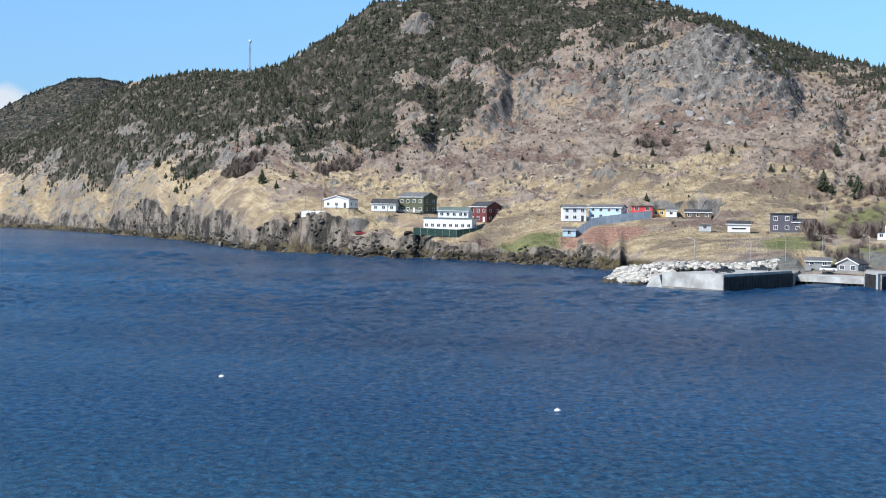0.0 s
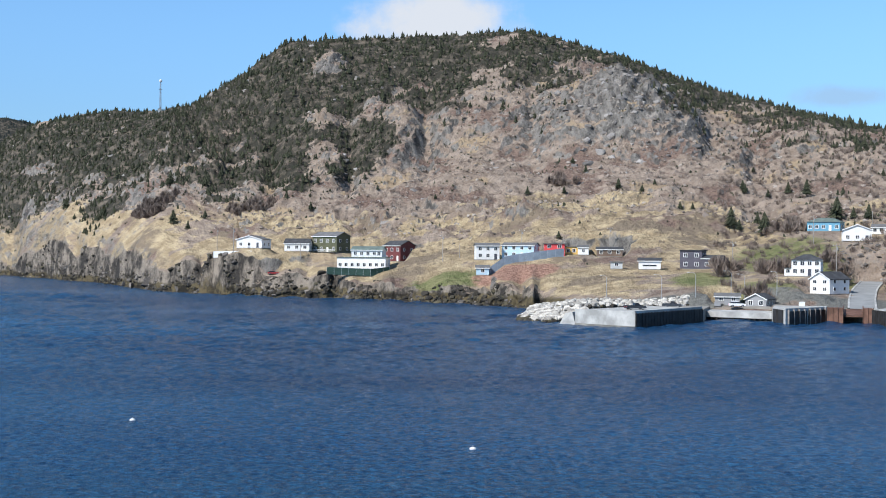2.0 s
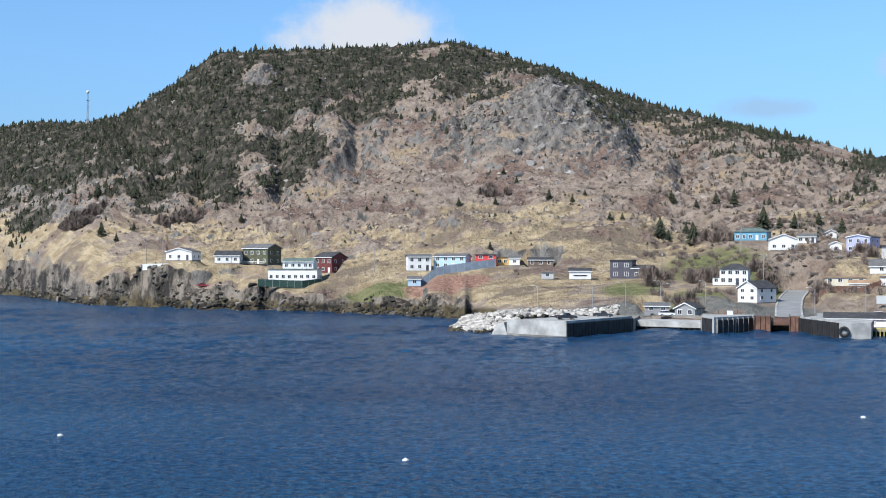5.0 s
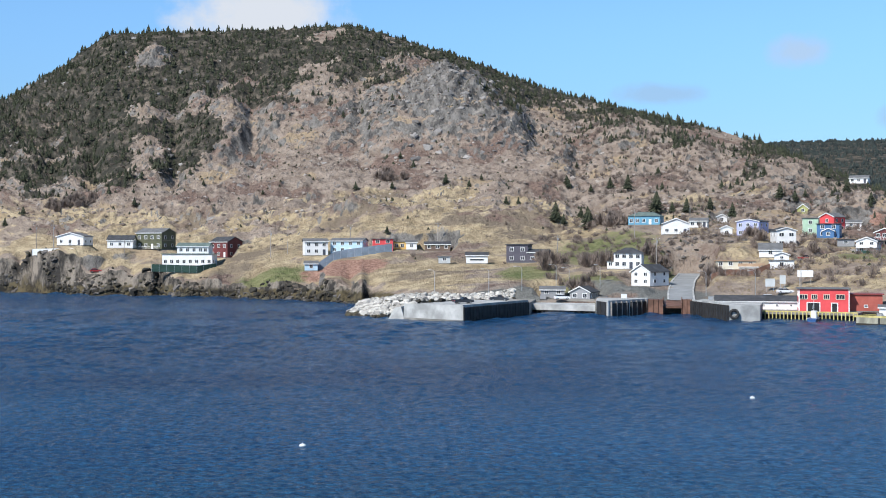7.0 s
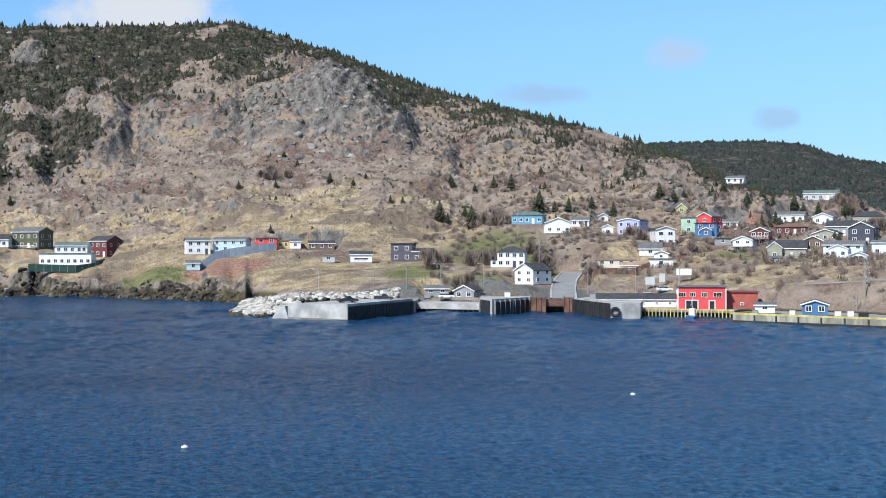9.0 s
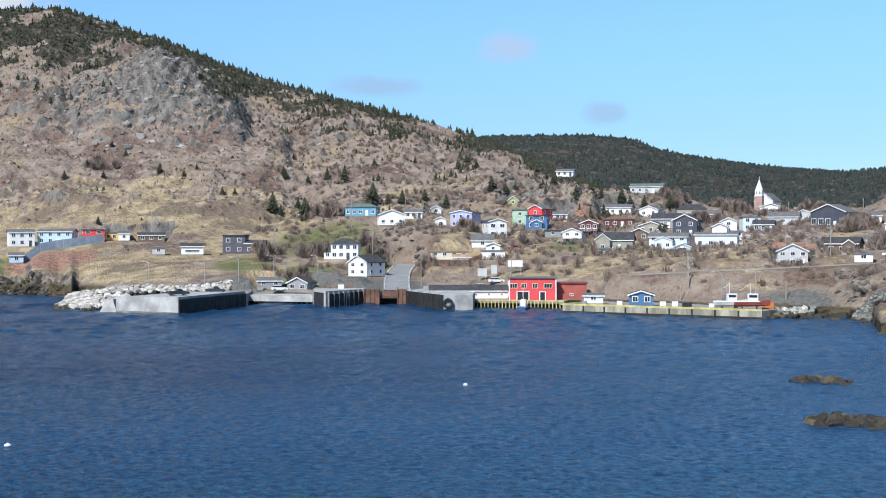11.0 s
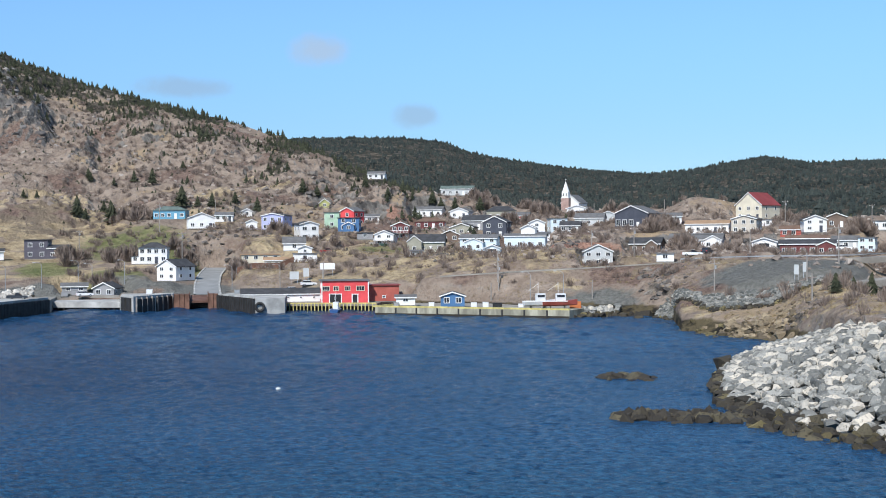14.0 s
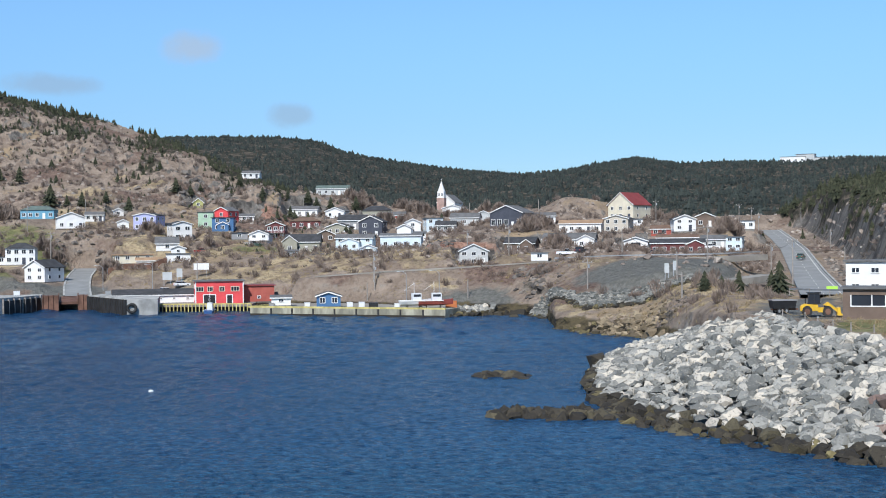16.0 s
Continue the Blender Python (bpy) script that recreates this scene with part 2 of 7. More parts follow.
M = dict(
    ground=ground_material(), sea=sea_material(), glass=glass_material(),
    spruce=foliage_material("spruce_needles", (0.036, 0.043, 0.025), (0.080, 0.083, 0.050)),
    # bluish tint puts the distance haze into the far needles' colour
    hazed_spruce=foliage_material("haze_tinted_spruce_needles", (0.032, 0.042, 0.040), (0.058, 0.068, 0.058), 0.05),
    bark=paint("bark", (0.12, 0.09, 0.07)), twig=foliage_material("bare_twigs", (0.17, 0.13, 0.11), (0.30, 0.245, 0.205)),
    riprap=stone_material("quarry_stone", (0.135, 0.138, 0.128), (0.33, 0.325, 0.295), (0.62, 0.56, 0.465), False),
    rubble=stone_material("rubble", (0.135, 0.138, 0.128), (0.33, 0.325, 0.295), (0.62, 0.56, 0.465)),
    pale_rubble=stone_material("pale_rubble", (0.30, 0.28, 0.25), (0.50, 0.47, 0.42), (0.68, 0.64, 0.57)),
    weed=stone_material("weedy_stone", (0.022, 0.019, 0.015), (0.045, 0.038, 0.027), (0.10, 0.086, 0.052)),
    lichen=stone_material("yellow_weedy_stone", (0.035, 0.029, 0.016), (0.085, 0.069, 0.032), (0.22, 0.185, 0.085)),
    spit=stone_material("tan_shore_rock", (0.10, 0.078, 0.05), (0.23, 0.18, 0.115), (0.36, 0.29, 0.19)),
    grey_rubble=stone_material("grey_rubble", (0.09, 0.095, 0.088), (0.20, 0.20, 0.182), (0.34, 0.325, 0.285)),
    scree=stone_material("scree", (0.19, 0.155, 0.13), (0.31, 0.26, 0.22), (0.42, 0.37, 0.32)),
    crag=stone_material("crag_rock", (0.13, 0.12, 0.112), (0.25, 0.232, 0.215), (0.36, 0.335, 0.31)), cliff=stone_material("cliff_rock", (0.07, 0.062, 0.056), (0.145, 0.128, 0.114), (0.26, 0.228, 0.195)),
    # core: rubble coloured dark to paint the shade between the boulders
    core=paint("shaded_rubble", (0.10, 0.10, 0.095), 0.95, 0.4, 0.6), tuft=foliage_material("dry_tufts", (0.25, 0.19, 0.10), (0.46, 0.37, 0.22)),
    rustrock=stone_material("reddish_rock", (0.19, 0.13, 0.105), (0.26, 0.18, 0.15), (0.33, 0.25, 0.21), False),
    oldquay=paint("stained_quay_wall", (0.40, 0.38, 0.29), 0.9, 0.5, 0.35, stretch=(1, 1, 0.3)), churchbase=paint("faded_pinkish_shingle", (0.40, 0.27, 0.23), 0.8, 0.25, 0.5),
    concrete=paint("concrete", (0.46, 0.455, 0.43), 0.85, 0.35, 0.25), darkconcrete=paint("stained_concrete", (0.25, 0.24, 0.21), 0.9, 0.4, 0.3),
    fender=paint("tarred_timber_and_gap_black", (0.028, 0.026, 0.025), 0.7, 0.4, 0.5), rust=paint("rusty_steel", (0.17, 0.085, 0.055), 0.8, 0.4, 0.4),
    yellow=paint("yellow_kerb_paint", (0.60, 0.51, 0.18), 0.7, 0.35, 0.5), asphalt=paint("asphalt", (0.27, 0.275, 0.27), 0.9, 0.15, 0.2),
    dirt=paint("gravel_track", (0.30, 0.28, 0.245), 0.95, 0.25, 0.2), timber=paint("weathered_timber", (0.30, 0.27, 0.24), 0.85, 0.35, 0.7),
    pole=paint("pole_timber", (0.34, 0.31, 0.28), 0.85, 0.3, 0.6), wire=paint("wire", (0.03, 0.03, 0.03), 0.6, 0.1),
    steel=paint("galvanised_steel", (0.45, 0.46, 0.47), 0.45, 0.2, 0.8, 0.6), tyre=paint("tyre_rubber", (0.025, 0.025, 0.025), 0.85, 0.2),
    white=paint("white_clapboard", (0.80, 0.80, 0.79), 0.6, 0.10, 0.4), trim=paint("white_trim", (0.80, 0.80, 0.78), 0.5, 0.08),
    cream=paint("cream_siding", (0.70, 0.64, 0.50), 0.6, 0.12, 0.4), beige=paint("beige_siding", (0.55, 0.50, 0.42), 0.6, 0.12, 0.4),
    bluegrey=paint("blue_grey_boards", (0.20, 0.25, 0.31), 0.6, 0.2, 0.4), grey=paint("grey_siding", (0.30, 0.30, 0.305), 0.6, 0.12, 0.4), palegrey=paint("pale_grey_siding", (0.52, 0.54, 0.54), 0.6, 0.12, 0.4),
    slate=paint("slate_blue_siding", (0.055, 0.062, 0.085), 0.6, 0.15, 0.4), plum=paint("dark_plum_siding", (0.085, 0.08, 0.105), 0.6, 0.15, 0.4),
    red=paint("red_clapboard", (0.72, 0.075, 0.08), 0.55, 0.12, 0.4), brick=paint("brick_red_siding", (0.42, 0.10, 0.07), 0.65, 0.15, 0.4),
    maroon=paint("maroon_siding", (0.15, 0.035, 0.035), 0.65, 0.15, 0.4), olive=paint("olive_green_siding", (0.10, 0.105, 0.055), 0.65, 0.15, 0.4),
    oliveg=paint("greyish_olive_siding", (0.34, 0.33, 0.26), 0.65, 0.15, 0.4), mint=paint("mint_green_siding", (0.42, 0.58, 0.42), 0.6, 0.12, 0.4),
    skyblue=paint("pale_blue_siding", (0.50, 0.68, 0.80), 0.6, 0.1, 0.4), lavender=paint("lavender_siding", (0.42, 0.45, 0.72), 0.6, 0.1, 0.4),
    blue=paint("bright_blue_siding", (0.06, 0.16, 0.33), 0.6, 0.12, 0.4), teal=paint("teal_blue_siding", (0.13, 0.34, 0.48), 0.6, 0.12, 0.4),
    iceblue=paint("ice_blue_siding", (0.66, 0.76, 0.82), 0.6, 0.1, 0.4), amber=paint("amber_siding", (0.66, 0.42, 0.12), 0.6, 0.12, 0.4),
    brown=paint("brown_siding", (0.17, 0.12, 0.09), 0.7, 0.2, 0.4), lime=paint("faded_yellow_green_siding", (0.45, 0.45, 0.17), 0.7, 0.15, 0.4),
    rf_dark=paint("charcoal_shingles", (0.055, 0.057, 0.062), 0.9, 0.3, 0.5), rf_grey=paint("grey_shingles", (0.15, 0.15, 0.15), 0.9, 0.25, 0.5),
    rf_green=paint("grey_green_shingles", (0.13, 0.175, 0.155), 0.9, 0.25, 0.5), rf_brown=paint("brown_shingles", (0.18, 0.115, 0.08), 0.9, 0.25, 0.5),
    rf_red=paint("red_metal_roof", (0.26, 0.05, 0.042), 0.5, 0.15, 0.3), rf_tan=paint("tan_shingles", (0.38, 0.25, 0.15), 0.9, 0.2, 0.4),
    netgreen=paint("dark_green_boards", (0.02, 0.06, 0.045), 0.7, 0.2), black=paint("black_plastic", (0.015, 0.015, 0.016), 0.5, 0.2),
    loader=paint("yellow_machine_paint", (0.75, 0.47, 0.03), 0.45, 0.2, 0.7), hull_white=paint("white_hull_paint", (0.75, 0.76, 0.77), 0.4, 0.12, 0.5),
    hull_blue=paint("blue_hull_paint", (0.03, 0.10, 0.27), 0.4, 0.2, 0.5), hull_red=paint("red_hull_paint", (0.32, 0.07, 0.055), 0.5, 0.2, 0.5),
    orange=paint("orange_canvas", (0.55, 0.18, 0.06), 0.8, 0.2), lawn=paint("lawn_grass", (0.13, 0.16, 0.05), 0.95, 0.4, 0.35, bump=0.05),
    dry=paint("dry_grass", (0.42, 0.32, 0.17), 0.95, 0.3, 0.5, bump=0.05), sign_green=paint("fluorescent_green_sheet", (0.42, 0.75, 0.08), 0.5, 0.1),
    car_white=paint("white_car_paint", (0.75, 0.75, 0.75), 0.3, 0.05), car_dark=paint("dark_car_paint", (0.03, 0.035, 0.045), 0.3, 0.05),
    car_red=paint("red_car_paint", (0.30, 0.03, 0.03), 0.3, 0.05), car_green=paint("green_car_paint", (0.04, 0.10, 0.07), 0.3, 0.05),
    foam=paint("sea_foam", (0.8, 0.82, 0.83), 0.9, 0.2), line=paint("road_line_paint", (0.62, 0.62, 0.58), 0.8, 0.15),
)
# ---- the land ----
# Lines along the land by bearing: shore, cliff top, bench, terrace, slope, brow and ridge, as distances and heights.
AZ = [-60.0, -30.0, -18.2, -15.8, -13.4, -10.8, -8.2, -6.8, -4.4, -3.0, 0.0, 2.8, 5.2, 7.1, 11.2, 14.5, 16.7, 20.8, 23.8, 25.7, 28.1, 30.5, 32.4, 34.2, 36.3, 39.0, 41.4, 42.8, 44.9, 46.5, 48.2, 50.2, 52.0, 54.4, 75.0, 110.0]
R0 = [1373, 1313, 1194, 1050, 880, 740, 585, 560, 530, 517, 490, 468, 450, 425, 378, 372, 368, 368, 362, 356, 345, 338, 332, 312, 307, 304, 270, 238, 230, 208, 182, 168, 156, 136, 122, 109]
R1 = [1387, 1327, 1206, 1062, 892, 752, 597, 572, 542, 528, 500, 480, 462, 438, 392, 388, 388, 395, 390, 375, 365, 356, 350, 332, 325, 318, 282, 252, 246, 222, 192, 184, 172, 144, 130, 115]
R2 = [1414, 1353, 1230, 1090, 915, 780, 640, 600, 570, 560, 530, 512, 495, 485, 470, 460, 465, 455, 430, 410, 395, 385, 375, 352, 345, 335, 300, 285, 268, 240, 205, 195, 195, 175, 158, 140]
R3 = [1460, 1397, 1270, 1130, 960, 830, 710, 670, 630, 620, 600, 590, 590, 590, 600, 580, 565, 515, 505, 490, 470, 460, 445, 385, 365, 355, 330, 325, 315, 290, 265, 270, 260, 220, 198, 176]
R4 = [1529, 1463, 1330, 1180, 1030, 900, 790, 760, 720, 700, 690, 680, 690, 690, 680, 670, 660, 600, 580, 560, 530, 520, 510, 440, 440, 430, 400, 390, 380, 330, 320, 340, 320, 270, 243, 216]
R5 = [1587, 1518, 1380, 1230, 1100, 980, 880, 860, 830, 810, 800, 790, 790, 780, 770, 770, 760, 690, 650, 610, 580, 570, 560, 510, 510, 510, 490, 480, 460, 400, 400, 400, 400, 350, 315, 280]
R6 = [1667, 1595, 1450, 1320, 1200, 1100, 1000, 980, 950, 940, 930, 925, 920, 910, 900, 890, 880, 850, 800, 700, 640, 630, 620, 600, 600, 600, 600, 600, 600, 600, 600, 600, 600, 560, 504, 448]
Z1 = [10.4, 10.4, 10.4, 12.7, 14.7, 14.3, 11.6, 10.8, 11.0, 10.7, 5.8, 5.0, 4.6, 4.8, 4.2, 5.4, 6.4, 6.8, 7.0, 5.3, 6.0, 6.0, 5.5, 3.4, 2.2, 1.7, 2.8, 2.7, 3.0, 5.5, 6.1, 6.4, 7.1, 6.6, 6.6, 6.6]
Z2 = [24.9, 24.9, 24.9, 24.9, 26.2, 25.5, 21.8, 17.5, 16.9, 17.1, 13.3, 13.9, 13.3, 13.6, 13.9, 13.9, 14.2, 17.5, 15.7, 12.8, 12.7, 12.3, 12.0, 10.7, 9.3, 7.9, 5.7, 6.2, 7.3, 7.8, 7.0, 6.3, 6.5, 7.2, 7.2, 7.2]
Z3 = [45.4, 45.4, 45.4, 43.4, 44.2, 41.4, 38.5, 34.9, 31.6, 31.7, 29.2, 31.9, 34.7, 37.4, 41.9, 37.8, 30.6, 28.2, 25.8, 22.3, 21.1, 20.0, 18.9, 14.2, 13.4, 12.6, 12.5, 12.5, 12.6, 11.3, 8.5, 7.7, 7.3, 8.1, 8.1, 8.1]
Z4 = [57.3, 57.3, 57.3, 63.5, 71.3, 65.6, 63.8, 62.5, 57.7, 57.0, 57.0, 56.9, 63.6, 63.8, 63.9, 60.0, 54.0, 44.9, 38.9, 34.8, 29.3, 26.9, 25.6, 20.2, 20.1, 18.9, 16.9, 16.0, 15.6, 13.2, 12.6, 12.2, 14.4, 14.7, 14.7, 14.7]
Z5 = [67.1, 67.1, 67.1, 80.4, 97.3, 94.0, 91.0, 93.4, 98.5, 100.3, 103.4, 106.1, 109.7, 108.6, 112.0, 94.4, 83.9, 69.0, 54.9, 46.6, 39.0, 34.9, 31.0, 26.1, 25.9, 25.6, 24.1, 22.8, 21.4, 16.6, 16.4, 16.3, 22.6, 23.8, 23.8, 23.8]
Z6 = [75.1, 75.1, 75.1, 97.8, 124.1, 126.7, 120.5, 124.0, 147.2, 163.6, 164.2, 166.3, 169.4, 168.8, 148.5, 126.7, 116.4, 96.0, 81.2, 62.4, 47.0, 39.5, 34.4, 31.9, 30.7, 30.9, 30.1, 29.2, 28.9, 26.2, 27.2, 26.9, 37.5, 40.1, 40.1, 40.1]
FINE = np.arange(-60.0, 110.01, 0.1)
_k = np.hanning(17)
_k /= _k.sum()


def smooth_line(values):
    v = np.interp(FINE, AZ, values)
    return np.convolve(np.pad(v, 8, mode="edge"), _k, mode="valid")


RAD = np.array([smooth_line(v) for v in (R0, R1, R2, R3, R4, R5, R6)])
HGT = np.array([smooth_line(v) for v in (np.array(R0) * 0 - 1.5, Z1, Z2, Z3, Z4, Z5, Z6)])
RAD = np.vstack([RAD, RAD[6] + 120, RAD[6] + 420])
HGT = np.vstack([HGT, HGT[6] * 0.93, HGT[6] * 0.45])
# steep sea cliffs in the west, cut by narrow inlets: bearing, half width, depth in metres
_g = np.random.default_rng(5)
_t = np.arange(-60, 111, 0.45)
_ragged = np.interp(FINE, _t, _g.normal(0, 1, len(_t))) + 0.5 * np.interp(FINE, _t[::3] * 1.0 + 0.2, _g.normal(0, 1, len(_t[::3])))
_west = np.clip((8.4 - FINE) / 0.8, 0, 1)
RAD[0] += _west * 2.5 * _ragged
RAD[1] = RAD[0] + (RAD[1] - RAD[0]) * (1 - 0.3 * _west) + _west * 2.0 * np.roll(_ragged, 9)
HGT[1] *= 1 + _west * np.clip(0.28 * np.roll(_ragged, 4), -0.45, 0.3)
RAD[1] = np.maximum(RAD[1], RAD[0] + 3)
for _a, _w, _d in ((-0.95, 0.25, 8), (-2.35, 0.55, 6), (7.75, 0.22, 9), (2.3, 0.4, 5), (0.9, 0.3, 4), (-12.7, 0.45, 14), (-14.1, 0.4, 14), (-10.7, 0.5, 14), (5.0, 0.35, 6)):
    _n = np.exp(-((FINE - _a) / _w) ** 2)
    RAD[0] += _d * _n
    RAD[1] += _d * 0.85 * _n
    RAD[2] = np.maximum(RAD[2], RAD[1] + 6)
# the low spit east of the quays and the cove behind it
_s = (FINE > 39.0) & (FINE < 42.8)
RAD[0][_s] = np.interp(FINE, [39.0, 40.5, 40.9, 41.6, 42.8], [304, 298, 254, 249, 240])[_s]
RAD[1][_s] = np.interp(FINE, [39.0, 40.5, 40.9, 41.6, 42.8], [318, 308, 264, 259, 253])[_s]
# rubble shore: the sheet starts under water just off the shore
RAD = np.vstack([RAD[0] - 14, RAD])
HGT = np.vstack([HGT[0] * 0 - 5.0, HGT])
# lowest height of the closed woods by bearing
WOOD_AZ = [-60, -18.2, -16.9, -15.8, -14.2, -12.2, -10.6, -9.9, -8.5, -6.8, -5.4, -3.5, -2.1, -0.7, 0.2, 1.1, 2.8, 4.2, 6.9, 8.8, 9.8, 11.4, 13.1, 15.7, 17.4, 20.8, 22.9, 24.6, 26, 28, 32, 34, 49, 51, 54, 75]
WOOD_Z = [45, 45, 46, 43, 31, 43, 40, 54, 54, 58, 58, 63, 68, 74, 86, 98, 101, 98, 108, 116, 129, 120, 103, 91, 90, 82, 73, 64, 60, 47, 36, 60, 60, 24, 21, 19]

# bare cliffs inside the woods (minus) and tongues of trees below them (plus): bearing, height, half widths, amount
GLADES = [(-1.24, 139, 0.8, 10, -2.6), (-1.75, 95, 0.9, 8, -1.5), (1.84, 94, 0.7, 8, -1.3), (0.65, 107, 0.5, 6, -1.2), (6.15, 159, 1.3, 7, -2.0), (5.2, 109, 0.8, 6, -1.3), (-9.7, 102, 0.9, 4, -1.5),
          (-13.2, 75, 0.7, 5, -1.5), (-7.0, 84, 0.6, 8, -1.3), (-10.9, 62, 0.7, 5, -1.3), (1.2, 82, 0.5, 9, 1.7), (0.2, 68, 0.6, 9, 1.7), (-0.7, 58, 0.6, 8, 1.6),
          (-6.0, 55, 0.8, 7, 1.0), (-3.2, 62, 0.7, 9, 1.2), (-11.3, 38, 0.7, 6, 1.4), (-10.2, 43, 0.6, 5, 1.2), (7.5, 128, 1.0, 9, 1.0)]
# rock masses (plus) and gullies (minus) of the slope: bearing, distance, half widths, height
FORMS = [(11.3, 752, 2.6, 46, 15), (8.9, 712, 1.0, 26, 6), (13.6, 735, 1.0, 30, 6), (-1.24, 872, 0.8, 26, 9), (-1.75, 780, 1.0, 26, 8), (1.84, 758, 0.9, 28, 8), (0.65, 800, 0.6, 20, 6), (5.2, 782, 0.8, 22, 5),
         (6.87, 574, 1.1, 9, 4), (3.6, 566, 1.0, 9, 3.5), (10.2, 556, 0.7, 9, 4.5), (5.6, 536, 1.3, 8, 3), (8.6, 560, 0.8, 8, 3), (12.6, 560, 0.8, 9, 2.5), (18.5, 725, 1.4, 25, 6), (21.5, 690, 1.2, 25, 5), (24.0, 640, 1.0, 20, 4),
         (-0.3, 720, 0.35, 60, -6), (2.9, 730, 0.4, 60, -6), (-3.6, 720, 0.4, 60, -6), (7.4, 745, 0.35, 50, -6), (14.9, 740, 0.5, 50, -5), (16.8, 700, 0.5, 50, -5), (-5.2, 760, 0.4, 60, -5), (-13.95, 965, 0.35, 45, -12), (-16.2, 1100, 0.5, 50, -8),
         (-12.0, 860, 0.9, 40, 7), (-9.0, 660, 0.8, 30, 5), (42.05, 548, 0.8, 14, 5)]
# bare ledges near the water and between the houses: bearing, distance, half widths
ROCKY = [(35.6, 404, 1.3, 9), (33.6, 408, 0.9, 8), (40.2, 322, 1.3, 12), (41.6, 306, 0.9, 9), (21.6, 466, 1.3, 12), (26.0, 580, 1.4, 25), (52.2, 330, 1.0, 70), (51.4, 430, 0.7, 60), (47.0, 236, 2.2, 9), (28.6, 420, 0.8, 8), (42.05, 548, 0.7, 12),
         (37.4, 345, 0.8, 7), (6.87, 574, 1.2, 10), (3.6, 566, 1.1, 10), (10.2, 556, 0.8, 10), (5.6, 536, 1.4, 8)]
HOUSES = []    # bearing, distance, height, width, depth, turn
PADS = []      # x, y, height, full radius, fade


def at_column(az):
    i = np.clip((np.asarray(az) + 60.0) / 0.1, 0, len(FINE) - 1.001)
    j = i.astype(int)
    return j, i - j


def lines(az):
    j, f = at_column(az)
    return RAD[:, j] * (1 - f) + RAD[:, j + 1] * f, HGT[:, j] * (1 - f) + HGT[:, j + 1] * f


def raw_height(az, r):
    """Smooth height and the place between the lines (0 shore .. 6 ridge), for arrays of bearings and distances."""
    az, r = np.atleast_1d(np.asarray(az, float)), np.atleast_1d(np.asarray(r, float))
    R, Z = lines(az)
    z, s = np.full(r.shape, -5.0), np.full(r.shape, -1.0)
    for k in range(R.shape[0] - 1):
        f = np.clip((r - R[k]) / np.maximum(R[k + 1] - R[k], 0.1), 0, 1)
        inside = (r >= R[k])
        z = np.where(inside, Z[k] + (Z[k + 1] - Z[k]) * f, z)
        s = np.where(inside, k - 1 + f, s)
    return z, s


def spot_mask(az, r, spots):
    """Patches of ground cover: bearing, distance, half widths."""
    out = np.zeros(len(az))
    for a, d, wa, wr in spots:
        out = np.maximum(out, np.exp(-(((az - a) / wa) ** 2 + ((r - d) / wr) ** 2)))
    return out


def lay_of(x, y, z):
    """Coordinates for the grain of the ground: the receding western shore is taken as spurs that face the bay."""
    r, a = np.hypot(x, y), np.arctan2(x, y)
    w = np.clip((-4 - np.degrees(a)) / 4, 0, 1) * np.clip((r - 300) / 100, 0, 1)
    q = r - w * 0.62 * (r - 560)
    return q * np.sin(a), q * np.cos(a), z * (1 + 0.3 * w)


